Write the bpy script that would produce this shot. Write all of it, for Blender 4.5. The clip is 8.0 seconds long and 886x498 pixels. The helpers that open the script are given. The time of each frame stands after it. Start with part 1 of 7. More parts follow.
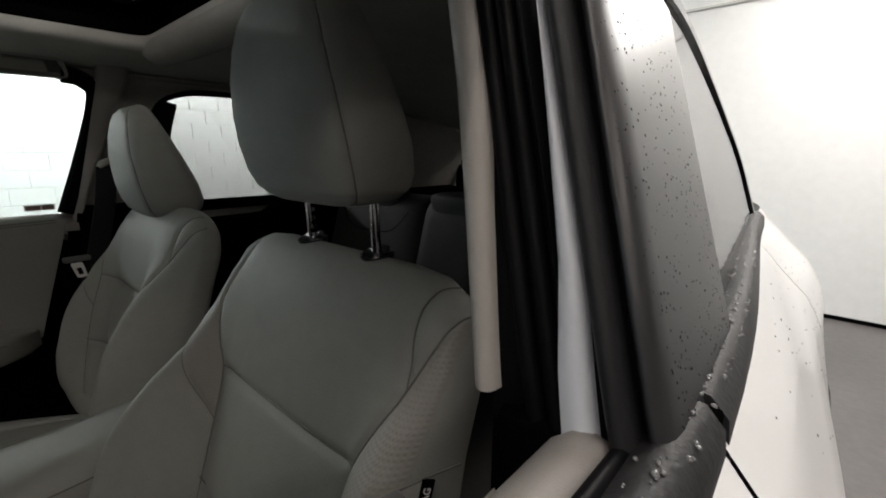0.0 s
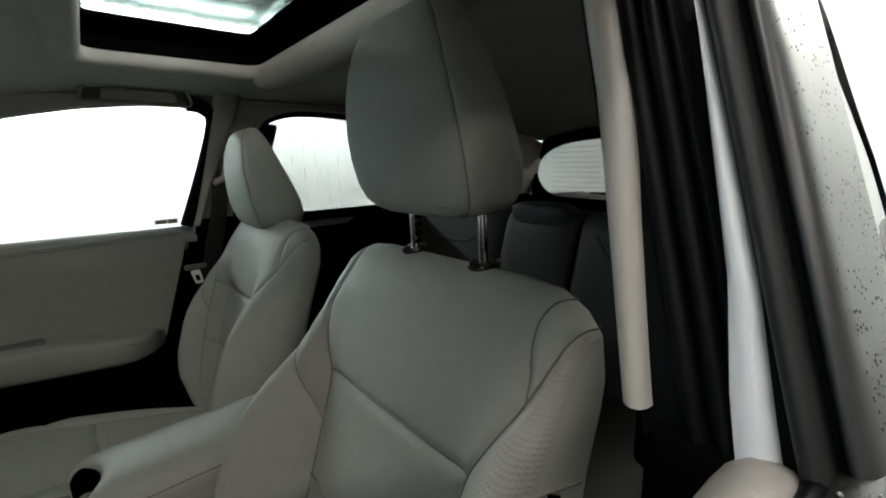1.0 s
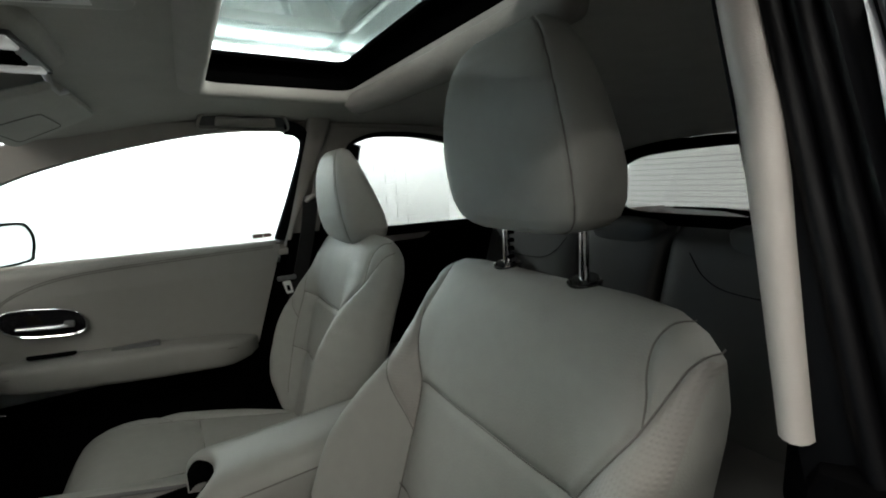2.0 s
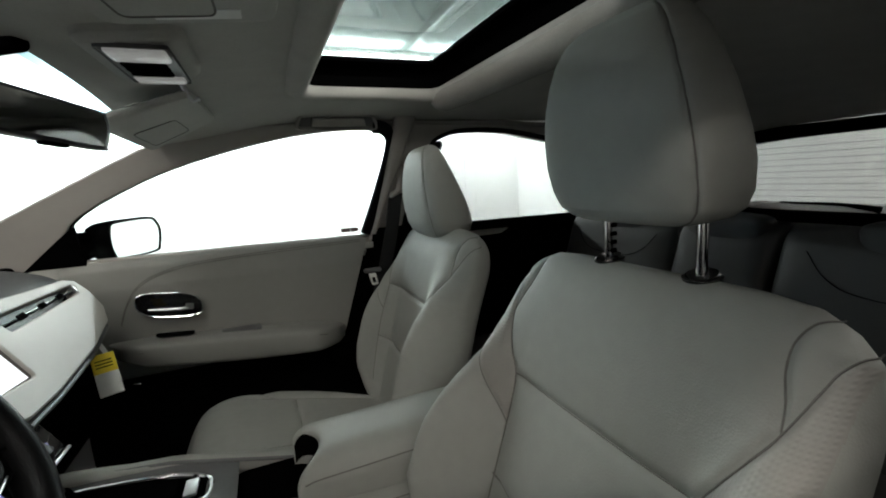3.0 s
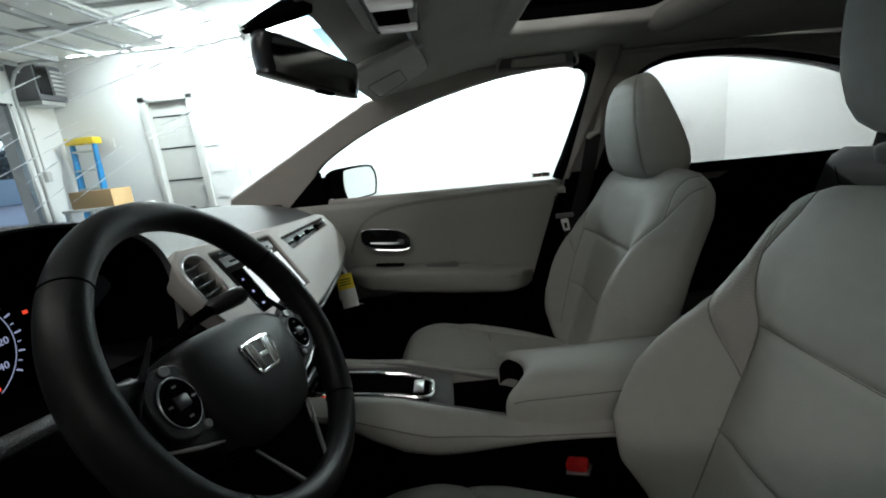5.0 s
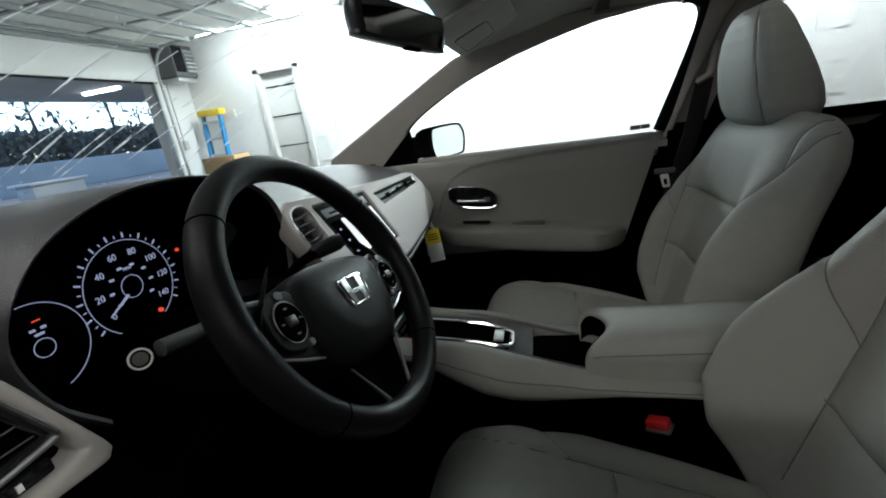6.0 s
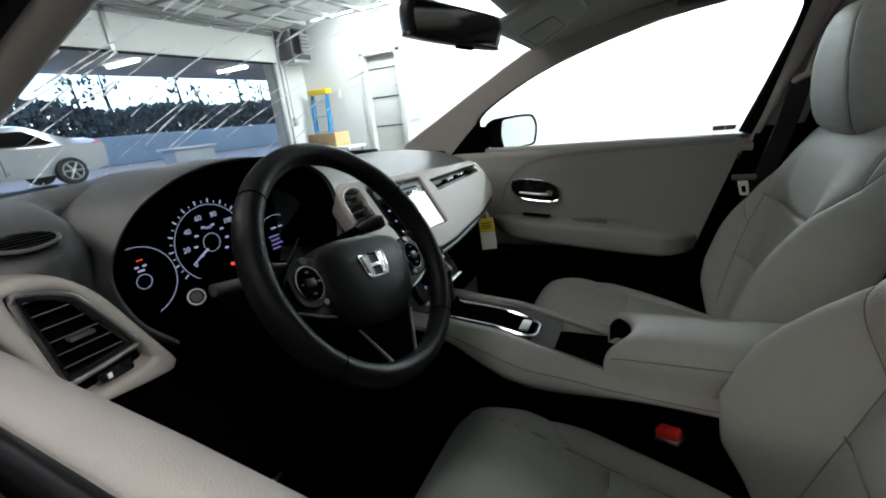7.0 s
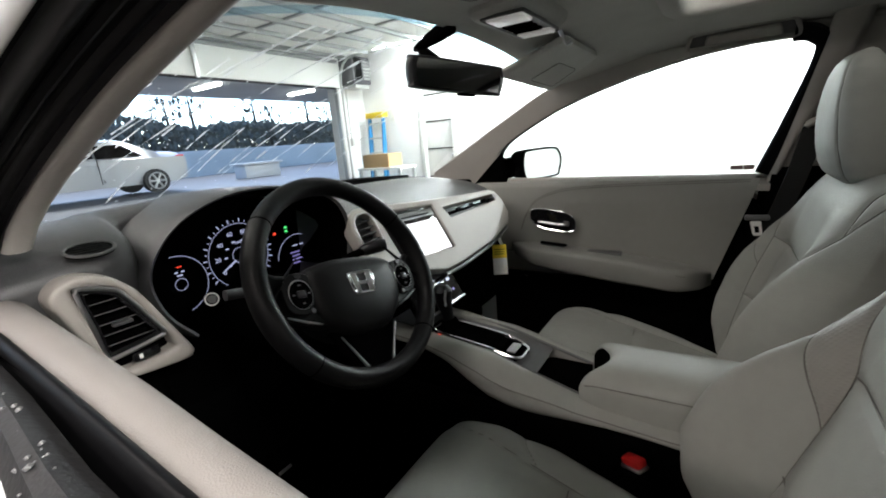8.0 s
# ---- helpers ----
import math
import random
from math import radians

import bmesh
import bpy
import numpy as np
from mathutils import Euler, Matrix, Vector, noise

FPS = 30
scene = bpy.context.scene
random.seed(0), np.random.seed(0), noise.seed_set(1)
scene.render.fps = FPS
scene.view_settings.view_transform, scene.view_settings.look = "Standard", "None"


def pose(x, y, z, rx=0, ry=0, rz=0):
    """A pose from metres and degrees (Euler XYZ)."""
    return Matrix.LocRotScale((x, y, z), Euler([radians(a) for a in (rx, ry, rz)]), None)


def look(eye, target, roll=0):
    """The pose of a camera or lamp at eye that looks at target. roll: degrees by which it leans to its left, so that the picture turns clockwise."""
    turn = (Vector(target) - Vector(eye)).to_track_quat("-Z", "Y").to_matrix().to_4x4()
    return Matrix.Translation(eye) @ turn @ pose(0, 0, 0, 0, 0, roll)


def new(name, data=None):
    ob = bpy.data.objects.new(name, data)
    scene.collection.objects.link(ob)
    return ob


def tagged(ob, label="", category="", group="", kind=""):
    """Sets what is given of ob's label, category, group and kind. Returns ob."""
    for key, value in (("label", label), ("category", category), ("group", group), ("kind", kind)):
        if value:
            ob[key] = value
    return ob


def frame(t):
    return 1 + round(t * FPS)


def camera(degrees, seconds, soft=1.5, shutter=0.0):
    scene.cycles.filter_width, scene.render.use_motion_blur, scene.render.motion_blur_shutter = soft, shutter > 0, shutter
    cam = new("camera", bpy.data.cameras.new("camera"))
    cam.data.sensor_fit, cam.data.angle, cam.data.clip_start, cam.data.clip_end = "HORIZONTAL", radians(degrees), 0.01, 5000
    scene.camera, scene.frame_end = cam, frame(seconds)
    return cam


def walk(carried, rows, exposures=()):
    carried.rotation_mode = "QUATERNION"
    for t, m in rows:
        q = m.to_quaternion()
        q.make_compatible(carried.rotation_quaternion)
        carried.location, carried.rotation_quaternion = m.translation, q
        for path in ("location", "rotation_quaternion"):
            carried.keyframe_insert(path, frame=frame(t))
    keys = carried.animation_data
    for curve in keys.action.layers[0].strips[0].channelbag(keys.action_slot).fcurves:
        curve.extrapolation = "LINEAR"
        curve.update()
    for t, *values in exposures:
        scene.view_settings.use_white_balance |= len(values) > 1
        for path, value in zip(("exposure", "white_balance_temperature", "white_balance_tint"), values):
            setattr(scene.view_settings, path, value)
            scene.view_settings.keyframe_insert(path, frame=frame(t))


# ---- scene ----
cam = camera(92.7, 8.0, soft=1.9)
PATH = [
    (0.0, (-0.801, -0.05, 1.251), (0.485, -1.512, 0.794), 0.2),
    (0.5, (-0.782, -0.03, 1.252), (0.624, -1.385, 0.82), -0.9),
    (1.0, (-0.768, -0.012, 1.254), (0.74, -1.261, 0.843), -1.7),
    (1.5, (-0.756, 0.006, 1.258), (0.846, -1.135, 0.895), -2.2),
    (3.0, (-0.732, 0.073, 1.254), (1.095, -0.671, 0.926), -3.3),
    (3.5, (-0.727, 0.098, 1.25), (1.153, -0.492, 0.907), -3.6),
    (4.0, (-0.723, 0.12, 1.244), (1.199, -0.285, 0.865), -4.2),
    (4.5, (-0.722, 0.138, 1.234), (1.223, -0.065, 0.812), -4.8),
    (5.0, (-0.726, 0.15, 1.224), (1.218, 0.187, 0.756), -5.9),
    (6.5, (-0.762, 0.098, 1.211), (1.017, 0.77, 0.592), -8.2),
    (7.0, (-0.772, 0.028, 1.219), (0.937, 0.874, 0.616), -6.2),
    (7.5, (-0.785, -0.044, 1.23), (0.903, 0.885, 0.694), -4.5),
    (8.0, (-0.792, -0.107, 1.241), (0.834, 0.949, 0.751), -4.8),
]
walk(cam, [(t, look(eye, target, roll)) for t, eye, target, roll in PATH], exposures=[(0.0, -0.6, 6600, 13), (0.5, -0.35, 6350, 5), (1.0, 0.2, 6400, 5), (1.5, 0.42, 6400, 6), (3.5, 0.45, 6400, 8), (5.0, -0.08, 6250, 8), (6.5, 0.0, 6150, 10), (7.5, 0.4, 6400, 12), (8.0, 0.6, 6500, 13)])

# ---- sky, sun and lamps ----
SKY, SUN, TUBE = 0.35, 2.5, 1.7
world = bpy.data.worlds.new("sky")
scene.world = world
world.use_nodes = True
wn = world.node_tree.nodes
sky = wn.new("ShaderNodeTexSky")
sky.sky_type, sky.sun_disc = "NISHITA", False
sky.sun_elevation, sky.sun_rotation = radians(45), radians(30)
sky.ozone_density, sky.dust_density = 4.0, 0.3
wn["Background"].inputs["Strength"].default_value = SKY
world.node_tree.links.new(sky.outputs["Color"], wn["Background"].inputs["Color"])
sun = new("sun", bpy.data.lights.new("sun", "SUN"))
sun.data.energy, sun.data.angle, sun.data.color = SUN, radians(15), (0.92, 0.96, 1.0)
sun.matrix_world = look((8, 24, 16), (4, 12, 0))


def lamp(name, place, target, sx, sy, watts, color=(1.0, 0.98, 0.95)):
    data = bpy.data.lights.new(name, "AREA")
    data.shape, data.size, data.size_y, data.energy, data.color = "RECTANGLE", sx, sy, watts, color
    ob = new(name, data)
    ob.matrix_world = look(place, target)
    return ob


# ---- materials ----
def mat(name, col, rough=0.5, metal=0.0, var=0.1, scale=25.0, bump=0.1, bscale=350.0, spec=0.5, coat=0.0, kind="noise", emit=None, glow=0.0):
    """Principled surface with colour variation at two scales and a fine relief."""
    m = bpy.data.materials.new(name)
    m.use_nodes = True
    nt = m.node_tree
    b = nt.nodes["Principled BSDF"]
    b.inputs["Roughness"].default_value = rough
    b.inputs["Metallic"].default_value = metal
    b.inputs["Specular IOR Level"].default_value = spec
    b.inputs["Coat Weight"].default_value = coat
    tc = nt.nodes.new("ShaderNodeTexCoord")
    big = nt.nodes.new("ShaderNodeTexNoise")
    big.inputs["Scale"].default_value, big.inputs["Detail"].default_value = scale * 0.2, 4
    fine = nt.nodes.new("ShaderNodeTexNoise")
    fine.inputs["Scale"].default_value, fine.inputs["Detail"].default_value = scale * 4, 3
    mix = nt.nodes.new("ShaderNodeMix")
    mix.inputs[0].default_value = 0.4
    nt.links.new(tc.outputs["Object"], big.inputs["Vector"])
    nt.links.new(tc.outputs["Object"], fine.inputs["Vector"])
    nt.links.new(big.outputs["Fac"], mix.inputs[2])
    nt.links.new(fine.outputs["Fac"], mix.inputs[3])
    ramp = nt.nodes.new("ShaderNodeValToRGB")
    ramp.color_ramp.elements[0].position, ramp.color_ramp.elements[1].position = 0.3, 0.7
    ramp.color_ramp.elements[0].color = (*[max(0, c * (1 - var)) for c in col], 1)
    ramp.color_ramp.elements[1].color = (*[min(1, c * (1 + var)) for c in col], 1)
    nt.links.new(mix.outputs[0], ramp.inputs["Fac"])
    nt.links.new(ramp.outputs["Color"], b.inputs["Base Color"])
    rr = nt.nodes.new("ShaderNodeMapRange")
    rr.inputs["To Min"].default_value, rr.inputs["To Max"].default_value = max(0.02, rough - 0.06), min(1, rough + 0.06)
    nt.links.new(big.outputs["Fac"], rr.inputs["Value"])
    nt.links.new(rr.outputs["Result"], b.inputs["Roughness"])
    if bump:
        bp = nt.nodes.new("ShaderNodeBump")
        bp.inputs["Strength"].default_value, bp.inputs["Distance"].default_value = bump, 0.001
        if kind == "leather":
            tex = nt.nodes.new("ShaderNodeTexVoronoi")
            tex.inputs["Scale"].default_value = bscale
            nt.links.new(tc.outputs["Object"], tex.inputs["Vector"])
            nt.links.new(tex.outputs["Distance"], bp.inputs["Height"])
        elif kind == "dots":
            mul = nt.nodes.new("ShaderNodeMath")
            mul.operation = "MULTIPLY"
            for k, d in enumerate("XZ"):
                tex = nt.nodes.new("ShaderNodeTexWave")
                tex.bands_direction = d
                tex.inputs["Scale"].default_value, tex.inputs["Distortion"].default_value = bscale, 0.3
                nt.links.new(tc.outputs["Object"], tex.inputs["Vector"])
                nt.links.new(tex.outputs["Fac"], mul.inputs[k])
            nt.links.new(mul.outputs[0], bp.inputs["Height"])
        elif kind in ("ribs", "boards"):
            tex = nt.nodes.new("ShaderNodeTexWave")
            tex.bands_direction = "Z"
            tex.inputs["Scale"].default_value, tex.inputs["Distortion"].default_value = bscale, 0.4
            nt.links.new(tc.outputs["Object"], tex.inputs["Vector"])
            nt.links.new(tex.outputs["Color"], bp.inputs["Height"])
        else:
            tex = nt.nodes.new("ShaderNodeTexNoise")
            tex.inputs["Scale"].default_value, tex.inputs["Detail"].default_value = bscale, 2
            nt.links.new(tc.outputs["Object"], tex.inputs["Vector"])
            nt.links.new(tex.outputs["Fac"], bp.inputs["Height"])
        nt.links.new(bp.outputs["Normal"], b.inputs["Normal"])
    if emit:
        b.inputs["Emission Color"].default_value = (*emit, 1)
        b.inputs["Emission Strength"].default_value = glow
    return m


def glass_mat(name, tint=(0.9, 0.94, 0.92), gloss=0.025, rough=0.0):
    """A thin pane: mostly clear, with a mirror share that grows at grazing angles."""
    m = bpy.data.materials.new(name)
    m.use_nodes = True
    nt = m.node_tree
    nt.nodes.remove(nt.nodes["Principled BSDF"])
    out = nt.nodes["Material Output"]
    tr, gl, mx = (nt.nodes.new(k) for k in ("ShaderNodeBsdfTransparent", "ShaderNodeBsdfGlossy", "ShaderNodeMixShader"))
    lw, po, ma = nt.nodes.new("ShaderNodeLayerWeight"), nt.nodes.new("ShaderNodeMath"), nt.nodes.new("ShaderNodeMath")
    lw.inputs["Blend"].default_value = 0.5
    po.operation, ma.operation = "POWER", "MULTIPLY_ADD"
    po.inputs[1].default_value = 4.0
    ma.inputs[1].default_value, ma.inputs[2].default_value = 0.8, gloss
    nt.links.new(lw.outputs["Facing"], po.inputs[0])
    nt.links.new(po.outputs[0], ma.inputs[0])
    tr.inputs["Color"].default_value = (*tint, 1)
    gl.inputs["Roughness"].default_value = rough
    nt.links.new(ma.outputs[0], mx.inputs["Fac"])
    nt.links.new(tr.outputs["BSDF"], mx.inputs[1])
    nt.links.new(gl.outputs["BSDF"], mx.inputs[2])
    nt.links.new(mx.outputs["Shader"], out.inputs["Surface"])
    return m


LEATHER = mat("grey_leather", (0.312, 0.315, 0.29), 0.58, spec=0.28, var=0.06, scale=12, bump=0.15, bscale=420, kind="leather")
# seat leather darkened so that the colour carries the rear cabin's shade
SHADEHIDE = mat("shaded_grey_leather", (0.034, 0.0335, 0.032), 0.55, var=0.08, scale=12, bump=0.25, bscale=420, kind="leather")
RIBBED = mat("perforated_leather", (0.29, 0.278, 0.255), 0.55, var=0.06, scale=12, bump=0.35, bscale=70, kind="dots")
THREAD = mat("seam_thread", (0.15, 0.142, 0.13), 0.8, var=0.2, scale=200)
BEIGE = mat("warm_grey_trim", (0.36, 0.338, 0.308), 0.5, var=0.04, scale=10, bump=0.2, bscale=700)
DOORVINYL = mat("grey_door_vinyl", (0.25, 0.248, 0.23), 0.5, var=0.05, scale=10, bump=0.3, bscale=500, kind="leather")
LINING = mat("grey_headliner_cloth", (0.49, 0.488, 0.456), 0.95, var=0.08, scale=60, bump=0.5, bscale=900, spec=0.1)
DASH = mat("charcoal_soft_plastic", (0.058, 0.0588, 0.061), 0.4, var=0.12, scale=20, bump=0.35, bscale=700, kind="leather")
# darker than real plastic and without shine: deep cabin shade put into the colour
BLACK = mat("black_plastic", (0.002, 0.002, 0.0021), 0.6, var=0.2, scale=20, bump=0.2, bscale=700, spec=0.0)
PIANO = mat("gloss_black_plastic", (0.008, 0.008, 0.009), 0.12, var=0.1, scale=20, bump=0.0, coat=0.5)
RUBBER = mat("black_rubber", (0.0025, 0.0025, 0.003), 0.45, var=0.2, scale=40, bump=0.1, bscale=300, spec=0.1)
SOFTRUBBER = mat("soft_grey_rubber", (0.013, 0.013, 0.014), 0.5, var=0.1, scale=40, bump=0.05, bscale=300, spec=0.3)
WETRUBBER = mat("wet_black_rubber", (0.02, 0.02, 0.021), 0.55, var=0.4, scale=60, bump=0.7, bscale=160, spec=0.25)
WHEELHIDE = mat("black_wheel_leather", (0.0065, 0.0066, 0.007), 0.42, var=0.1, scale=30, bump=0.12, bscale=600, kind="leather", spec=0.16)
# base colour cut below real carpet to hold the footwell's deep shade
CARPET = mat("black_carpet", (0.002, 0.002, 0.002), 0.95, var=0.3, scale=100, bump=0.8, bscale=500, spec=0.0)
CHROME = mat("chrome", (0.85, 0.85, 0.86), 0.1, 1.0, var=0.03, bump=0.0)
SATIN = mat("satin_silver", (0.6, 0.6, 0.61), 0.3, 1.0, var=0.05, bump=0.05)
PAINT = mat("white_car_paint", (0.84, 0.84, 0.83), 0.3, var=0.02, scale=6, bump=0.02, coat=0.6)
SASHPAINT = mat("pale_sash_paint", (0.66, 0.68, 0.72), 0.4, var=0.03, bump=0.02)
SILVER = mat("silver_car_paint", (0.5, 0.51, 0.53), 0.3, 0.5, var=0.04, bump=0.0, coat=0.6)
RED = mat("red_plastic", (0.6, 0.02, 0.02), 0.35, var=0.1, bump=0.05)
YELLOW = mat("yellow_card", (0.85, 0.64, 0.03), 0.6, var=0.05)
CARD = mat("white_card", (0.8, 0.8, 0.77), 0.6, var=0.04)
WEBBING = mat("black_webbing", (0.006, 0.006, 0.006), 0.8, var=0.2, bump=0.6, bscale=80, kind="ribs")
WALL = mat("white_painted_block", (0.8, 0.8, 0.79), 0.75, var=0.05, scale=4, bump=0.4, bscale=60)
CEILING = mat("off_white_ceiling", (0.68, 0.69, 0.68), 0.85, var=0.06, scale=5, bump=0.3, bscale=40)
FLOOR = mat("dark_grey_floor_coating", (0.1, 0.092, 0.09), 0.35, var=0.3, scale=6, bump=0.3, bscale=60)
ASPHALT = mat("wet_asphalt", (0.045, 0.048, 0.052), 0.45, var=0.25, scale=8, bump=0.6, bscale=80)
STEEL = mat("galvanised_steel", (0.5, 0.51, 0.5), 0.4, 0.8, var=0.1, scale=15, bump=0.1)
DOORPANEL = mat("pale_door_panel", (0.86, 0.87, 0.84), 0.6, var=0.05, scale=5, bump=0.2)
GREYDOOR = mat("pale_grey_door", (0.55, 0.55, 0.53), 0.6, var=0.06, scale=5, bump=0.2)
BLUE = mat("blue_fibreglass", (0.02, 0.22, 0.5), 0.45, var=0.1, bump=0.1)
LADDERYELLOW = mat("yellow_plastic", (0.85, 0.6, 0.02), 0.45, var=0.08, bump=0.1)
CARTON = mat("brown_cardboard", (0.5, 0.33, 0.16), 0.85, var=0.1, scale=10, bump=0.2)
LEAF = mat("dark_foliage", (0.09, 0.11, 0.105), 0.8, var=0.5, scale=4, bump=0.0)
BARK = mat("bark", (0.06, 0.05, 0.04), 0.9, var=0.4, bump=0.6, bscale=40)
TYRE = mat("tyre_rubber", (0.02, 0.02, 0.02), 0.8, var=0.2, bump=0.3)
CONCRETE = mat("pale_concrete", (0.65, 0.66, 0.67), 0.85, var=0.15, scale=5, bump=0.4, bscale=60)
TUBEGLOW = mat("lamp_tube", (0.9, 0.9, 0.9), 0.4, bump=0.0, emit=(0.94, 1.0, 1.0), glow=18.0)
# weaker glow for the added strip lights that stay out of view
TUBEFILL = mat("fill_lamp_tube", (0.9, 0.9, 0.9), 0.4, bump=0.0, emit=(1.0, 0.94, 0.88), glow=8.0)
LITWHITE = mat("backlit_white", (0.05, 0.05, 0.06), 0.4, bump=0.0, emit=(0.62, 0.68, 1.0), glow=0.45)
LITRED = mat("backlit_red", (0.05, 0.0, 0.0), 0.4, bump=0.0, emit=(1.0, 0.08, 0.04), glow=0.9)
LITGREEN = mat("backlit_green", (0.0, 0.05, 0.0), 0.4, bump=0.0, emit=(0.1, 1.0, 0.25), glow=0.8)
LITVIOLET = mat("backlit_violet", (0.02, 0.02, 0.05), 0.4, bump=0.0, emit=(0.45, 0.4, 1.0), glow=0.3)
SCREEN = mat("lit_screen", (0.1, 0.1, 0.1), 0.15, bump=0.0, emit=(0.95, 0.98, 1.0), glow=0.95)
MIRROR = mat("mirror_glass", (0.8, 0.82, 0.82), 0.02, 1.0, var=0.0, bump=0.0)
DIMMIRROR = mat("tinted_mirror_glass", (0.45, 0.47, 0.47), 0.02, 1.0, var=0.0, bump=0.0)
CLEAR = glass_mat("window_glass", (0.93, 0.96, 0.95))
SHADED = glass_mat("shaded_glass", (0.5, 0.54, 0.53))
PRIVACY = glass_mat("privacy_glass", (0.55, 0.545, 0.54), gloss=0.03)
SATINBLACK = mat("satin_black_trim", (0.012, 0.012, 0.013), 0.3, var=0.15, scale=30, bump=0.05, spec=0.5)
PILLARGLOSS = mat("gloss_black_pillar", (0.02, 0.02, 0.021), 0.36, var=0.1, scale=30, bump=0.03, bscale=120, spec=0.7, coat=0.0)
SHADECLOTH = mat("dark_sunshade_cloth", (0.33, 0.322, 0.3), 0.95, var=0.08, scale=60, bump=0.5, bscale=900, spec=0.1)
GREYPLASTIC = mat("grey_plastic", (0.11, 0.11, 0.11), 0.5, var=0.1, scale=30, bump=0.1)
SILLVINYL = mat("sill_vinyl", (0.25, 0.232, 0.219), 0.55, var=0.05, scale=10, bump=0.25, bscale=900, kind="leather")
STRUT = mat("grey_painted_steel", (0.28, 0.29, 0.29), 0.5, 0.2, var=0.15, scale=12, bump=0.1)
TINTBLUE = glass_mat("blue_shade_band", (0.5, 0.72, 0.85))


# ---- building helpers ----
def thing(name, place, label, category, group="", kind=""):
    ob = new(name)
    ob.empty_display_size = 0.05
    ob.location = place
    return tagged(ob, label, category, group, kind)


def part(name, bm, material, parent=None, label="", smooth=True, angle=40):
    """One mesh object from a bmesh or a mesh, under a thing or a part; the geometry is in world metres."""
    if isinstance(bm, bmesh.types.BMesh):
        me = bpy.data.meshes.new(name)
        bmesh.ops.recalc_face_normals(bm, faces=bm.faces)
        bm.to_mesh(me)
        bm.free()
    else:
        me = bm
        me.name = name
    if not me.materials:
        for m in material if isinstance(material, (list, tuple)) else [material]:
            me.materials.append(m)
    ob = new(name, me)
    if smooth:
        me.shade_smooth()
        me.set_sharp_from_angle(angle=radians(angle))
    if parent is not None:
        ob.parent = parent
        if parent.type == "EMPTY":
            ob.matrix_parent_inverse = Matrix.Translation(parent.location).inverted()
    if label:
        ob["label"] = label
    return ob


def box(bm, lo, hi, bevel=0.0, m=None, seg=2):
    lo, hi = Vector(lo), Vector(hi)
    mid, size = (lo + hi) / 2, hi - lo
    r = bmesh.ops.create_cube(bm, size=1.0, matrix=Matrix.Translation(mid) @ Matrix.Diagonal((*size, 1)))
    vs = r["verts"]
    if bevel:
        es = list({e for v in vs for e in v.link_edges})
        out = bmesh.ops.bevel(bm, geom=es, offset=bevel, segments=seg, affect="EDGES", profile=0.5)
        vs = list({v for v in out["verts"]} | {v for v in vs if v.is_valid})
        vs = list({v for f in out["faces"] for v in f.verts} | set(vs))
    if m is not None:
        bmesh.ops.transform(bm, matrix=m, verts=[v for v in vs if v.is_valid])
    return bm


def boxmesh(lo, hi, bevel=0.0, m=None):
    bm = bmesh.new()
    box(bm, lo, hi, bevel)
    if m is not None:
        bmesh.ops.transform(bm, matrix=m, verts=bm.verts)
    return bm


def rings(bm, loops, closed=True, cap=True):
    """Skin a row of point loops of equal length."""
    rows = [[bm.verts.new(p) for p in loop] for loop in loops]
    n = len(rows[0])
    for a, b in zip(rows, rows[1:]):
        for i in range(n if closed else n - 1):
            j = (i + 1) % n
            bm.faces.new((a[i], a[j], b[j], b[i]))
    if cap and closed:
        bm.faces.new(rows[0][::-1])
        bm.faces.new(rows[-1])
    return bm


def curve_points(pts, n=6, closed=False):
    """Catmull-Rom points through pts."""
    pts = [Vector(p) for p in pts]
    k = len(pts)
    out = []
    for i in range(k if closed else k - 1):
        p1, p2 = pts[i], pts[(i + 1) % k]
        p0 = pts[i - 1] if (i or closed) else p1 * 2 - p2
        p3 = pts[(i + 2) % k] if (i + 2 < k or closed) else p2 * 2 - p1
        for j in range(n):
            t = j / n
            out.append(0.5 * (2 * p1 + (p2 - p0) * t + (2 * p0 - 5 * p1 + 4 * p2 - p3) * t * t + (3 * p1 - p0 - 3 * p2 + p3) * t ** 3))
    if not closed:
        out.append(pts[-1])
    return out


def tube(bm, pts, r, n=10, closed=False):
    """A round bar along pts; r is a number or one radius a point."""
    pts = [Vector(p) for p in pts]
    k = len(pts)
    loops = []
    up = Vector((0.13, 0.21, 0.97)).normalized()
    for i, p in enumerate(pts):
        a = pts[(i - 1) % k] if (i or closed) else p
        b = pts[(i + 1) % k] if (i + 1 < k or closed) else p
        d = (b - a).normalized()
        s = d.cross(up)
        if s.length < 0.05:
            s = d.cross(Vector((1, 0, 0)))
        s.normalize()
        w = s.cross(d)
        rad = r if isinstance(r, (int, float)) else r[i]
        loops.append([p + (s * math.cos(2 * math.pi * j / n) + w * math.sin(2 * math.pi * j / n)) * rad for j in range(n)])
    if closed:
        loops.append(loops[0])
    rings(bm, loops, True, not closed)
    if closed:
        bmesh.ops.remove_doubles(bm, verts=bm.verts, dist=1e-6)
    return bm


def rod(a, b, r, n=14):
    return tube(bmesh.new(), [a, b], r, n)


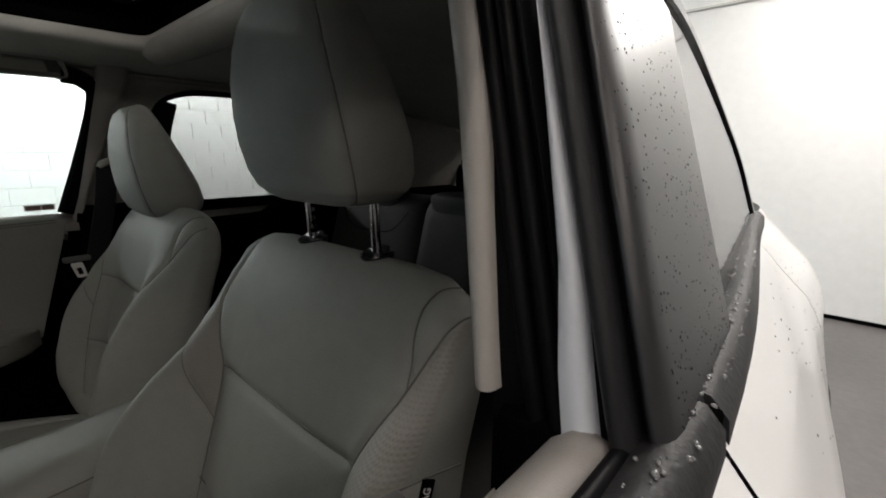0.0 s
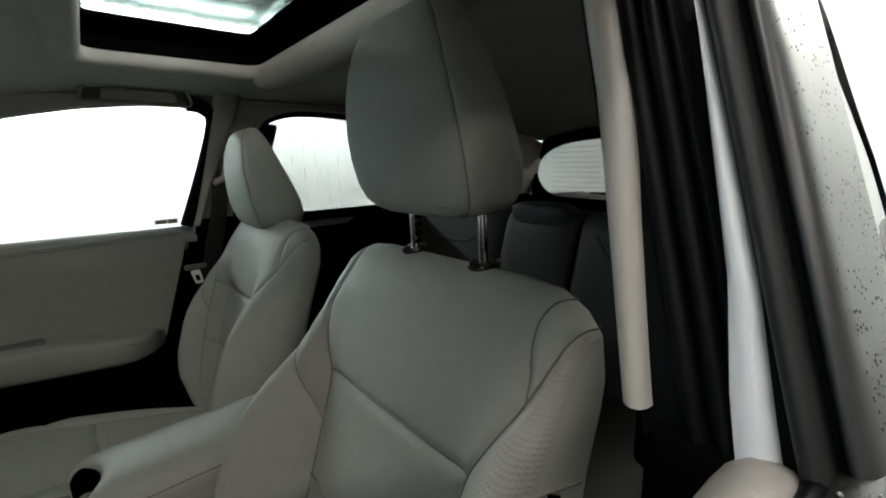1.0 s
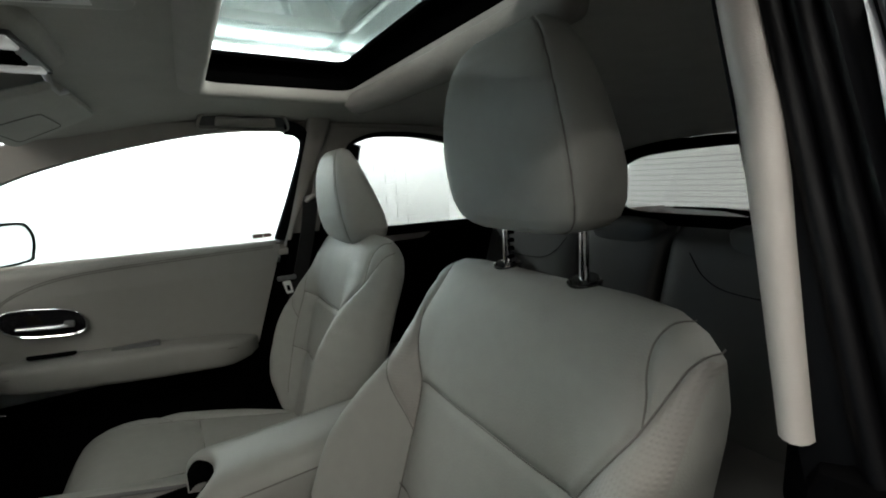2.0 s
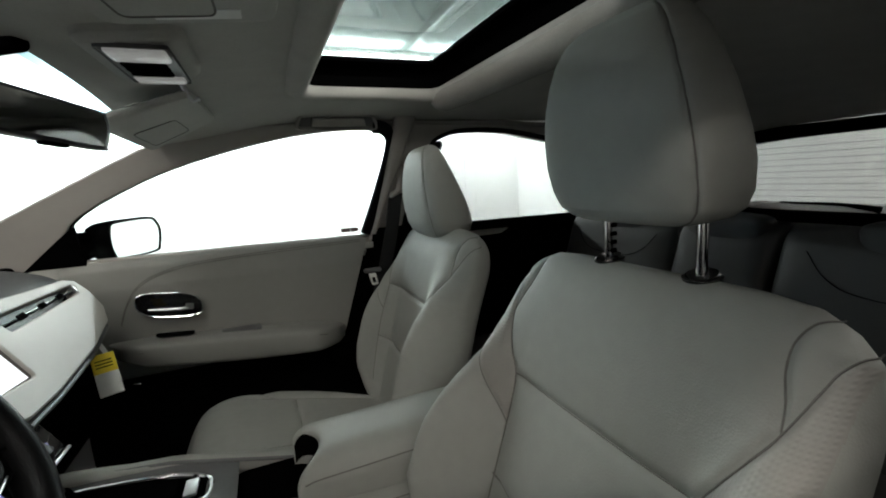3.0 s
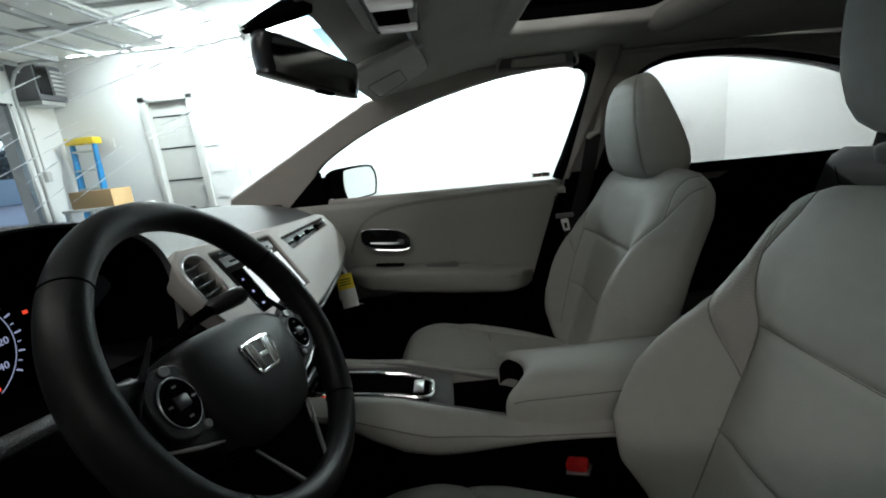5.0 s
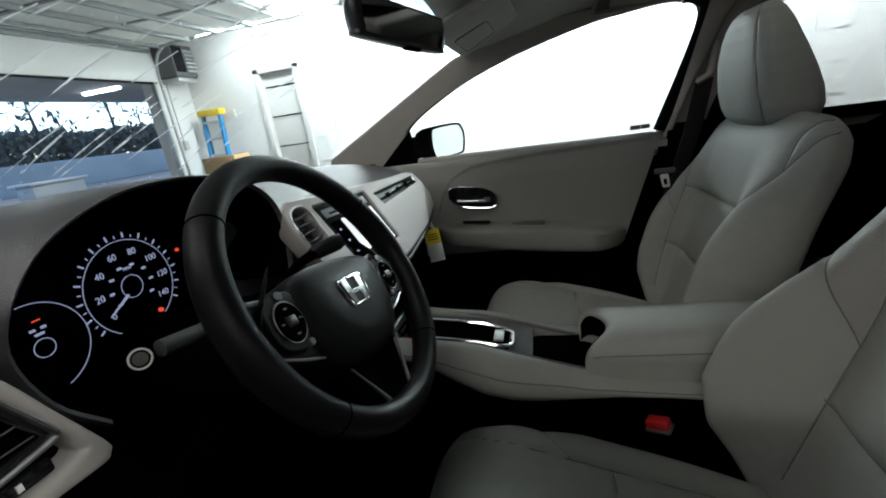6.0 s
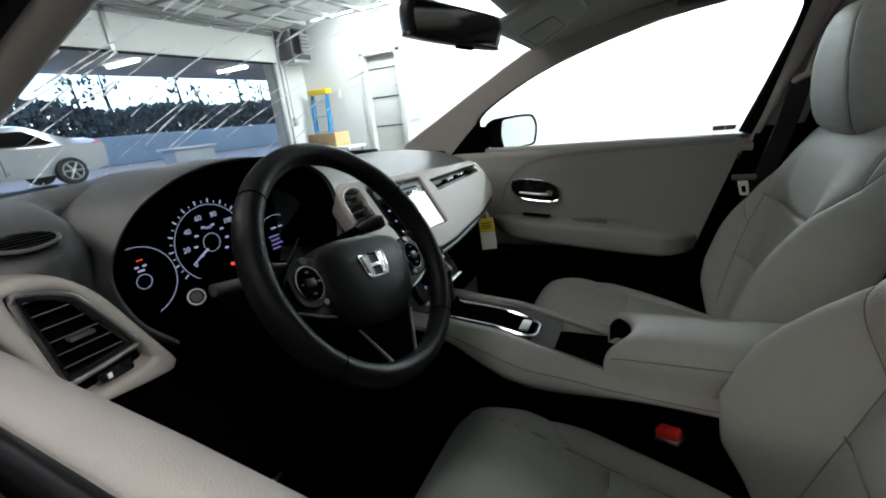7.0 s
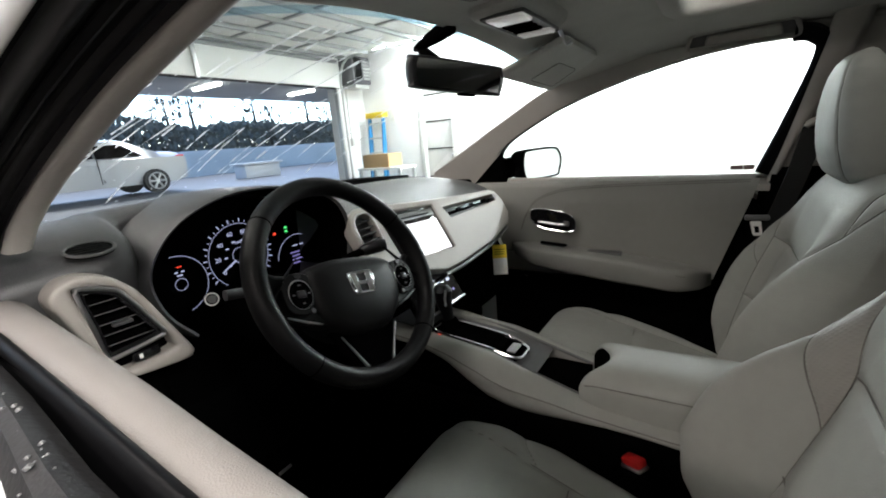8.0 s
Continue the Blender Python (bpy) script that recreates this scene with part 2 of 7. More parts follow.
def plate(outline, holes=(), depth=0.01, bevel=0.0, m=Matrix(), smooth=0):
    """A flat board with holes, depth thick, made from 2D outlines, then turned by m (local z is its front)."""
    if bevel:
        outline, holes = grow(outline, -bevel), [grow(h, bevel) for h in holes]
    cu = bpy.data.curves.new("outline", "CURVE")
    cu.dimensions, cu.fill_mode = "2D", "BOTH"
    cu.extrude, cu.bevel_depth, cu.bevel_resolution = max(depth / 2 - bevel, 0.0001), bevel, 2
    for o in (outline, *holes):
        sp = cu.splines.new("POLY")
        if smooth:
            o = [(p.x, p.y) for p in curve_points([(x, y, 0) for x, y in o], smooth, True)]
        sp.points.add(len(o) - 1)
        for q, (x, y) in zip(sp.points, o):
            q.co = (x, y, 0, 1)
        sp.use_cyclic_u = True
    ob = bpy.data.objects.new("outline", cu)
    me = bpy.data.meshes.new_from_object(ob)
    bpy.data.objects.remove(ob)
    bpy.data.curves.remove(cu)
    me.materials.clear()
    me.transform(m)
    return me


def axes(origin, x, y, z):
    """A pose whose local axes are the given directions."""
    r = Matrix((x, y, z)).transposed().to_4x4()
    return Matrix.Translation(origin) @ r


def surface(f, nu, nv, mats=None, pick=None):
    """A mesh from f(u, v) -> point, u and v from 0 to 1."""
    vs = [tuple(f(i / nu, j / nv)) for j in range(nv + 1) for i in range(nu + 1)]
    fs = [(j * (nu + 1) + i, j * (nu + 1) + i + 1, (j + 1) * (nu + 1) + i + 1, (j + 1) * (nu + 1) + i) for j in range(nv) for i in range(nu)]
    me = bpy.data.meshes.new("surface")
    me.from_pydata(vs, [], fs)
    return me


def words(text, size, m, material, parent, name="lettering", extrude=0.0003):
    cu = bpy.data.curves.new("text", "FONT")
    cu.body, cu.size, cu.extrude, cu.align_x, cu.align_y = text, size, extrude, "CENTER", "CENTER"
    ob = bpy.data.objects.new("text", cu)
    me = bpy.data.meshes.new_from_object(ob)
    bpy.data.objects.remove(ob)
    me.materials.clear()
    me.transform(m)
    return part(name, me, material, parent, smooth=False)


def lerp(a, b, t):
    return a + (b - a) * t


def smoothstep(a, b, x):
    t = min(1, max(0, (x - a) / (b - a)))
    return t * t * (3 - 2 * t)


def table(x, xs, ys):
    return float(np.interp(x, xs, ys))


# ---- garage ----
XR, XL, YF, YB, ZC = 6.1, -9.6, 6.0, -4.3, 3.15


def slab(name, lo, hi, material, label, category="wall", bevel=0.0):
    return tagged(part(name, boxmesh(lo, hi, bevel), material, smooth=False), label, category, kind="structure")


slab("floor", (XL - 0.2, YB - 0.2, -0.2), (XR + 0.2, YF + 0.2, 0.0), FLOOR, "dark grey coated concrete garage floor", "floor")
slab("ceiling", (XL - 0.2, YB - 0.2, ZC), (XR + 0.2, YF + 0.2, ZC + 0.2), CEILING, "off-white garage ceiling under steel joists", "ceiling")
slab("wall_south", (XL - 0.2, YB - 0.2, 0), (XR + 0.2, YB, ZC), WALL, "plain white painted garage back wall")
# west wall is out of view; its distance is chosen to cut bounced light
slab("wall_west", (XL - 0.2, YB, 0), (XL, YF, ZC), WALL, "white painted side wall, unseen, set far off to weaken bounced light")
slab("baseboard", (XL, YB, 0.0), (XR, YB + 0.015, 0.03), BLACK, "thin dark strip along the back wall foot", "baseboard")
slab("trim", (XL, YB, 2.37), (XR, YB + 0.02, 2.385), GREYDOOR, "thin pale trim strip on the back wall", "trim")

# east wall with a doorway, its blocks laid in courses
DY0, DY1, DZ = 3.9, 4.63, 2.38
east = bmesh.new()
box(east, (XR, YB, 0), (XR + 0.2, DY0, ZC))
box(east, (XR, DY0, DZ), (XR + 0.2, DY1, ZC))
box(east, (XR, DY1, 0), (XR + 0.2, YF, ZC))
for v in east.verts:
    v.co.x += 0.006 if v.co.x < XR + 0.1 else 0
wall_east = tagged(part("wall_east", east, WALL, smooth=False), "white painted concrete block garage wall, brightly lit", "wall", kind="structure")

# front wall with the overhead door's opening
JX = 5.35
slab("wall_north", (JX, YF, 0), (XR + 0.2, YF + 0.2, ZC), WALL, "white painted garage wall beside the overhead door")
slab("wall_north_lintel", (XL - 0.2, YF, 2.9), (JX, YF + 0.2, ZC), WALL, "white painted wall band above the overhead door")
slab("wall_north_west", (XL - 0.2, YF, 0), (-2.6, YF + 0.2, 2.9), WALL, "white painted garage wall beside the overhead door")

# overhead door, half raised: two panels hang in the opening, the others lie on the tracks
door = thing("overhead_door", (1.3, 5.9, 2.4), "pale sectional overhead door, half raised on steel tracks", "garage door")
for z0, z1 in ((2.38, 2.86),):
    part("panel", boxmesh((-2.55, 5.93, z0), (JX + 0.05, 5.98, z1), 0.012), DOORPANEL, door, smooth=False)
for i in range(4):
    part("panel", boxmesh((-2.55, 5.75 - 0.56 * i - 0.55, 2.9), (JX + 0.05, 5.75 - 0.56 * i, 2.94), 0.012), DOORPANEL, door, smooth=False)
for i in range(4):
    part("strut", boxmesh((-2.55, 5.75 - 0.56 * i - 0.06, 2.84), (JX + 0.05, 5.75 - 0.56 * i - 0.01, 2.9), 0.004), STRUT, door)
    part("strut", boxmesh((-2.55, 5.75 - 0.56 * i - 0.53, 2.86), (JX + 0.05, 5.75 - 0.56 * i - 0.5, 2.9), 0.004), STRUT, door)
    for x in (-1.6, 0.2, 2.0, 3.2, 4.3):
        part("hinge_strap", boxmesh((x - 0.03, 5.75 - 0.56 * i - 0.5, 2.88), (x + 0.03, 5.75 - 0.56 * i - 0.06, 2.9), 0.003), STRUT, door)
part("strut", boxmesh((-2.55, 5.9, 2.8), (JX + 0.05, 5.93, 2.86), 0.004), STRUT, door)
part("bottom_seal", boxmesh((-2.55, 5.935, 2.35), (JX + 0.05, 5.975, 2.38), 0.008), RUBBER, door)
for x in (-2.58, JX + 0.08):
    part("track", tube(bmesh.new(), [(x, 5.9, 0.02), (x, 5.9, 2.5)] + [(x, 5.9 - 0.35 * (1 - math.cos(a)), 2.5 + 0.38 * math.sin(a)) for a in (0.4, 0.8, 1.2, 1.57)] + [(x, 3.0, 2.88)], 0.022, 8), STEEL, door)
for i in range(3):
    part("hinge_strap", boxmesh((-2.5 + 2.6 * i, 5.9, 2.36), (-2.44 + 2.6 * i, 5.93, 2.88), 0.004), STEEL, door)
part("jamb_strip", boxmesh((JX - 0.03, 5.92, 0), (JX, 6.0, 2.38), 0.004), STEEL, door, "dark steel strip at the opening's side")

# steel joists and the raised door's hanger bars below the ceiling
for i, y in enumerate((4.9, 3.9, 2.9, 1.5, -0.2, -2.0, -3.6)):
    j = thing("ceiling_joist", (0, y, 3.03), "thin galvanised steel joist under the ceiling", "joist", "joists under the ceiling", "structure")
    part("bar", boxmesh((XL, y - 0.025, 3.05), (XR, y + 0.025, 3.15), 0.004), STEEL, j)
for x in (3.0, 4.2):
    h = thing("hanger_bar", (x, 4.2, 2.95), "thin steel hanger bar under the ceiling", "hanger", "hangers under the ceiling", "structure")
    part("bar", boxmesh((x - 0.02, 2.6, 2.99), (x + 0.02, 5.6, 3.04), 0.003), STEEL, h)


def strip_light(x, y, length, watts, z=2.95, label="long white fluorescent strip light, lit", color=(0.9, 1.0, 0.99), tube_mat=TUBEGLOW):
    s = thing("strip_light", (x, y, z), label, "light", "strip lights in rows")
    part("housing", boxmesh((x - 0.11, y - length / 2, z + 0.02), (x + 0.11, y + length / 2, z + 0.09), 0.01), DOORPANEL, s)
    part("stem", rod((x, y - length * 0.3, z + 0.08), (x, y - length * 0.3, 3.16), 0.008), STEEL, s)
    part("stem", rod((x, y + length * 0.3, z + 0.08), (x, y + length * 0.3, 3.16), 0.008), STEEL, s)
    part("diffuser", rings(bmesh.new(), [[(x + 0.15 * math.cos(a), yy, z + 0.02 - 0.06 * math.sin(a)) for a in np.linspace(0, math.pi, 9)] for yy in (y - length / 2 + 0.02, y + length / 2 - 0.02)]), tube_mat, s, "white glowing wrap diffuser")
    lamp("strip_light_uplight", (x, y, z + 0.1), (x, y, 9), 0.2, length, watts * 0.22, color)
    lamp("strip_light_glow", (x, y, z - 0.05), (x, y, 0), 0.28, length, watts, color)


for y in (3.85, 1.35, -1.15, -3.3):
    strip_light(5.35, y, 2.35 if y > -3 else 1.8, 76 * TUBE)
# unseen row, added to light the driver's side and the back wall
for y in (2.6, -0.2, -3.1):
    strip_light(-1.25, y, 2.35, table(y, [-3.1, -0.2, 2.6], [62, 5, 4]) * TUBE, color=(1.0, 0.95, 0.88), tube_mat=TUBEGLOW if y < -2 else TUBEFILL)
# second unseen row, added as weak warm fill from the driver's side
for y in (2.6, -0.2):
    strip_light(-3.4, y, 2.35, 9 * TUBE, color=(1.0, 0.9, 0.84), tube_mat=TUBEFILL)

# doorway with a plain panelled door standing ajar
dr = tagged(new("door_1"), "pale grey panelled door in a white frame", "door", kind="structure")
dr.location = (XR, 4.4, 0)
part("door_leaf", boxmesh((XR + 0.09, DY0 + 0.05, 0.01), (XR + 0.13, DY1 - 0.05, DZ - 0.05), 0.003), GREYDOOR, dr)
for i, z in enumerate((0.6, 1.12, 1.62, 2.1)):
    part("door_rail", boxmesh((XR + 0.08, DY0 + 0.06, z), (XR + 0.092, DY1 - 0.06, z + 0.02), 0.002), BLACK, dr, "dark groove between panels")
for lo, hi in (((XR - 0.02, DY0 - 0.05, 0), (XR + 0.1, DY0 + 0.05, DZ + 0.02)), ((XR - 0.02, DY1 - 0.05, 0), (XR + 0.1, DY1 + 0.05, DZ + 0.02)), ((XR - 0.02, DY0 - 0.05, DZ - 0.05), (XR + 0.1, DY1 + 0.05, DZ + 0.05))):
    part("door_frame", boxmesh(lo, hi, 0.005), GREYDOOR, dr)
part("door_knob", rod((XR + 0.03, DY0 + 0.12, 1.0), (XR + 0.09, DY0 + 0.12, 1.0), 0.025), SATIN, dr)

# wall heater with its cage, high beside the overhead door
ht = thing("wall_heater", (5.75, 5.8, 2.4), "dark grey unit heater mounted high on the wall", "heater")
part("case", boxmesh((5.5, 5.62, 2.42), (5.98, 5.99, 2.92), 0.03), mat("dark_grey_enamel", (0.09, 0.09, 0.1), 0.5, var=0.15), ht)
part("grille", boxmesh((5.53, 5.6, 2.5), (5.72, 5.63, 2.88), 0.01), BLACK, ht)
for i in range(6):
    part("louvre", boxmesh((5.74, 5.59, 2.5 + 0.06 * i), (5.96, 5.625, 2.54 + 0.06 * i), 0.004), STEEL, ht)
part("bracket", boxmesh((5.55, 5.65, 2.36), (5.93, 6.0, 2.42), 0.005), STEEL, ht)

# switch box and conduit
cb = thing("switch_box", (5.62, 5.97, 1.35), "small grey electrical switch box on the wall", "switch")
part("case", boxmesh((5.58, 5.93, 1.3), (5.66, 6.0, 1.45), 0.006), GREYDOOR, cb)
part("conduit", rod((5.62, 5.985, 1.45), (5.62, 5.985, 2.4), 0.01), STEEL, cb)
nt2 = thing("wall_notice", (XR, 5.05, 1.7), "small white plastic box on the wall", "notice")
part("case", boxmesh((XR - 0.03, 5.2, 1.72), (XR, 5.3, 1.86), 0.006), CARD, nt2)

# step ladder, folded, leaning on the wall
ld = thing("step_ladder", (5.85, 5.5, 0), "blue fibreglass step ladder with a yellow top cap", "ladder")
for y in (5.38, 5.72):
    part("rail", boxmesh((-0.03, y - 0.02, 0), (0.03, y + 0.02, 1.85), 0.005, Matrix.Translation((5.72, 0, 0)) @ Matrix.Rotation(radians(6), 4, "Y")), BLUE, ld)
    part("rear_rail", boxmesh((-0.02, y - 0.015, 0), (0.02, y + 0.015, 1.8), 0.004, Matrix.Translation((5.84, 0, 0)) @ Matrix.Rotation(radians(3), 4, "Y")), BLUE, ld)
for i in range(6):
    z = 0.28 + 0.28 * i
    part("tread", boxmesh((5.68 + z * 0.105, 5.39, z), (5.77 + z * 0.105, 5.71, z + 0.03), 0.004), STEEL, ld)
part("top_cap", boxmesh((5.84, 5.33, 1.8), (6.02, 5.77, 1.9), 0.015), LADDERYELLOW, ld)

# cardboard box on a bench
bn = thing("work_bench", (5.4, 5.0, 0), "plain white work bench along the wall", "bench")
part("top", boxmesh((5.15, 4.5, 0.84), (5.65, 5.5, 0.88), 0.006), CARD, bn)
for x in (5.19, 5.61):
    for y in (4.54, 5.46):
        part("leg", boxmesh((x - 0.025, y - 0.025, 0), (x + 0.025, y + 0.025, 0.84), 0.004), STEEL, bn)
cbx = thing("cardboard_box", (5.4, 5.08, 0.88), "brown cardboard box, closed, standing on the bench", "box")
part("carton", boxmesh((5.2, 4.78, 0.882), (5.6, 5.38, 1.12), 0.006), CARTON, cbx)
part("tape", boxmesh((5.195, 5.05, 1.115), (5.605, 5.1, 1.123), 0.001), mat("packing_tape", (0.45, 0.3, 0.15), 0.25, bump=0.0), cbx)

# ---- outdoors beyond the overhead door ----


def ground_z(x, y):
    return 0.55 * smoothstep(6.2, 13.0, y) + 0.02 * noise.noise((x * 0.1, y * 0.1, 0)) * smoothstep(14, 30, y) - 0.02


tagged(part("ground", surface(lambda u, v: (lerp(-90, 110, u), lerp(6.2, 400, v * v * v), ground_z(lerp(-90, 110, u), lerp(6.2, 400, v * v * v))), 60, 60), ASPHALT), "wet grey asphalt yard rising gently from the garage", "ground", kind="structure")
can = thing("canopy", (4, 10, 3.0), "grey canopy roof over the yard outside", "canopy", kind="structure")
part("roof_slab", boxmesh((-14, 6.3, 3.05), (26, 12.6, 3.4), 0.02), CONCRETE, can)
for x in (-10, 0.5, 16, 24):
    part("post", boxmesh((x - 0.12, 12.0, 0.0), (x + 0.12, 12.24, 3.05), 0.01), CONCRETE, can)
for x in (5.6, 8.5):
    s = thing("canopy_light", (x, 10, 3.0), "lit strip light under the canopy", "light", "lights under the canopy")
    part("diffuser", boxmesh((x - 0.05, 10.0, 2.99), (x + 0.05, 11.1, 3.05), 0.015), TUBEGLOW, s)
    lamp("canopy_light_glow", (x, 10.5, 2.97), (x, 10.5, 0), 0.16, 1.3, 60, (0.9, 0.97, 1.0))


def tree(x, y, h, seed):
    rnd = random.Random(seed)
    z = ground_z(x, y)
    t = thing("tree", (x, y, z), "dark leafy tree at the far side of the yard", "tree", "trees beyond the yard")
    trunk = bmesh.new()
    tube(trunk, [(x, y, z - 0.1), (x + 0.1, y, z + h * 0.4), (x + 0.05, y, z + h * 0.95)], [0.22, 0.14, 0.03], 8)
    for i in range(9):
        a, zz = rnd.uniform(0, 6.28), z + h * rnd.uniform(0.25, 0.85)
        r = h * 0.22 * (1.15 - (zz - z) / h)
        tube(trunk, [(x, y, zz), (x + r * math.cos(a), y + r * math.sin(a), zz + 0.3)], [0.05, 0.015], 5)
    part("trunk", trunk, BARK, t)
    vs, fs = [], []
    for i in range(80):
        f = rnd.random() ** 0.8
        zz = z + h * (0.12 + 0.9 * f)
        a, r = rnd.uniform(0, 6.28), h * 0.34 * (1.0 - 0.75 * abs(f - 0.45) / 0.55) * math.sqrt(rnd.random()) + rnd.uniform(0, 0.25)
        c = Vector((x + r * math.cos(a), y + r * math.sin(a), zz))
        s = rnd.uniform(0.1, 0.26)
        q = Euler((rnd.uniform(0, 6), rnd.uniform(0, 6), rnd.uniform(0, 6))).to_matrix()
        k = len(vs)
        vs += [tuple(c + q @ Vector(p) * s) for p in ((-1, 0, 0), (0, -0.45, 0.1), (1, 0, 0), (0, 0.45, -0.1))]
        fs.append((k, k + 1, k + 2, k + 3))
    me = bpy.data.meshes.new("crown")
    me.from_pydata(vs, [], fs)
    part("crown", me, LEAF, t, smooth=False)


rt = random.Random(4)
for i in range(15):
    tree(-4 + i * 2.6 + rt.uniform(-0.9, 0.9), 26.5 + rt.uniform(-1, 2), 4.3 + rt.uniform(-0.4, 1.0), 20 + i)
# hedge bank that closes the yard, ragged along its top
hv, hf = [], []
rh = random.Random(9)
for i in range(42000):
    x = rh.uniform(-14, 48)
    top = 3.3 + 0.55 * noise.noise((x * 0.35, 0, 0)) + 0.5 * noise.noise((x * 1.3, 3, 0))
    c = Vector((x, 24.5 + rh.uniform(-0.8, 0.8), 0.5 + (top - 0.5) * rh.random() ** 0.55))
    s, q = rh.uniform(0.07, 0.24), Euler((rh.uniform(0, 6), rh.uniform(0, 6), rh.uniform(0, 6))).to_matrix()
    k = len(hv)
    hv += [tuple(c + q @ Vector(p) * s) for p in ((-1, 0, 0), (0, -0.5, 0.1), (1, 0, 0), (0, 0.5, -0.1))]
    hf.append((k, k + 1, k + 2, k + 3))
hm = bpy.data.meshes.new("hedge")
hm.from_pydata(hv, [], hf)
tagged(part("hedge", hm, LEAF, smooth=False), "dark hedge along the far edge of the yard", "hedge", kind="stuff")
slab("yard_wall", (-20, 22.6, 0.4), (60, 22.9, 1.83), mat("blue_grey_fence", (0.42, 0.47, 0.49), 0.7, var=0.15, scale=3), "low pale wall along the yard's far edge", "wall", 0.03)
pl = thing("planter_box", (9.4, 14.5, 0.53), "low pale concrete planter box in the yard", "planter")
part("basin", boxmesh((8.6, 14.2, 0.5), (10.1, 14.9, 1.0), 0.04), CONCRETE, pl)
part("rim", boxmesh((8.5, 14.1, 1.0), (10.2, 15.0, 1.08), 0.02), CONCRETE, pl)


def parked_car(x0, y0, z0):
    """A small silver saloon seen from its side; its tail points to +x."""
    c = thing("parked_car", (x0, y0, z0), "silver four-door saloon parked outside on the yard", "car")
    ys = [-0.86, -0.84, -0.7, -0.5, 0.0, 0.5, 0.7, 0.84, 0.86]
    top = [(-2.2, 0.62), (-2.0, 0.78), (-1.1, 0.92), (-0.95, 0.97), (-0.2, 1.36), (0.4, 1.42), (0.9, 1.38), (1.55, 1.1), (2.05, 1.04), (2.2, 0.85)]
    prof = curve_points([(a, 0, b) for a, b in top], 5)
    loops = []
    for y in ys:
        k = 1 - 0.16 * (abs(y) / 0.86) ** 2
        loop = []
        for p in prof:
            cabin = max(0, p.z - 0.95)
            zz = p.z - cabin * (1 if abs(y) > 0.83 else 0) - (0.04 if abs(y) > 0.6 else 0)
            loop.append((x0 + p.x, y0 + y * (1 - 0.18 * min(1, cabin * 3)), z0 + zz))
        loop += [(x0 + 2.22, y0 + y * k, z0 + 0.35), (x0 + 1.9, y0 + y * k, z0 + 0.25), (x0 - 2.0, y0 + y * k, z0 + 0.25), (x0 - 2.22, y0 + y * k, z0 + 0.4)]
        loops.append(loop)
    part("body", rings(bmesh.new(), loops, True, True), SILVER, c, angle=35)
    for a, b in ((-0.55, 0.1), (0.16, 0.85)):
        part("side_window", plate([(a - (0.25 if a < 0 else 0), 0.0), (a + 0.12 if a < 0 else a, 0.32), (b - (0 if a < 0 else 0.1), 0.34), (b + (0 if a < 0 else 0.35), 0.02)], depth=0.02, m=axes((x0, y0 - 0.735, z0 + 0.96), (1, 0, 0), (0, 0.3, 0.954), (0, -0.954, 0.3))), BLACK, c)
    for a in (-1.35, 1.35):
        w = bmesh.new()
        tube(w, [(x0 + a, y0 - 0.87, z0 + 0.31), (x0 + a, y0 - 0.66, z0 + 0.31)], 0.31, 24)
        wh = part("wheel", w, TYRE, c)
        r = bmesh.new()
        tube(r, [(x0 + a, y0 - 0.885, z0 + 0.31), (x0 + a, y0 - 0.8, z0 + 0.31)], 0.06, 12)
        for i in range(6):
            d = Vector((math.cos(i * 1.047), 0, math.sin(i * 1.047)))
            tube(r, [Vector((x0 + a, y0 - 0.88, z0 + 0.31)) + d * 0.04, Vector((x0 + a, y0 - 0.875, z0 + 0.31)) + d * 0.21], 0.028, 6)
        tube(r, [(x0 + a + 0.21 * math.cos(i * 0.3), y0 - 0.875, z0 + 0.31 + 0.21 * math.sin(i * 0.3)) for i in range(21)], 0.018, 6, True)
        part("rim", r, SATIN, wh)
        part("wheel", tube(bmesh.new(), [(x0 + a, y0 + 0.87, z0 + 0.31), (x0 + a, y0 + 0.66, z0 + 0.31)], 0.31, 20), TYRE, c)
    part("tail_light", boxmesh((x0 + 1.98, y0 - 0.8, z0 + 0.78), (x0 + 2.2, y0 - 0.55, z0 + 0.95), 0.03), RED, c)
    part("door_seam", boxmesh((x0 + 0.12, y0 - 0.868, z0 + 0.35), (x0 + 0.128, y0 - 0.84, z0 + 0.95)), BLACK, c)
    part("handle", boxmesh((x0 - 0.1, y0 - 0.885, z0 + 0.8), (x0 + 0.08, y0 - 0.85, z0 + 0.83), 0.008), SILVER, c)


parked_car(3.5, 13.3, 0.55)


# ---- the car: shared shape of its sides ----
BELT, LEAN_IN = 1.085, 0.33


def side(y, z, off=0.0, s=1):
    """A point on the car's inner side wall; s is 1 on the passenger's side, -1 on the driver's."""
    return Vector((s * (0.72 - LEAN_IN * (z - BELT) + off - taper(y)), y, z))


def taper(y):
    """How far the cabin narrows towards the tail."""
    return 0.07 * smoothstep(-0.3, -1.45, y) + 0.02 * smoothstep(-1.3, -1.8, y)


def bpy_mesh(bm):
    """Turn a bmesh into a mesh, cut along its length so that it can bend."""
    for y in np.linspace(-0.6, -1.7, 8):
        bmesh.ops.bisect_plane(bm, geom=bm.verts[:] + bm.edges[:] + bm.faces[:], plane_co=(0, y, 0), plane_no=(0, 1, 0))
    me = bpy.data.meshes.new("board")
    bm.to_mesh(me)
    bm.free()
    return me


def bend(me, s):
    """Let a flat side board follow the cabin's taper."""
    for v in me.vertices:
        v.co.x -= s * taper(v.co.y)
    return me


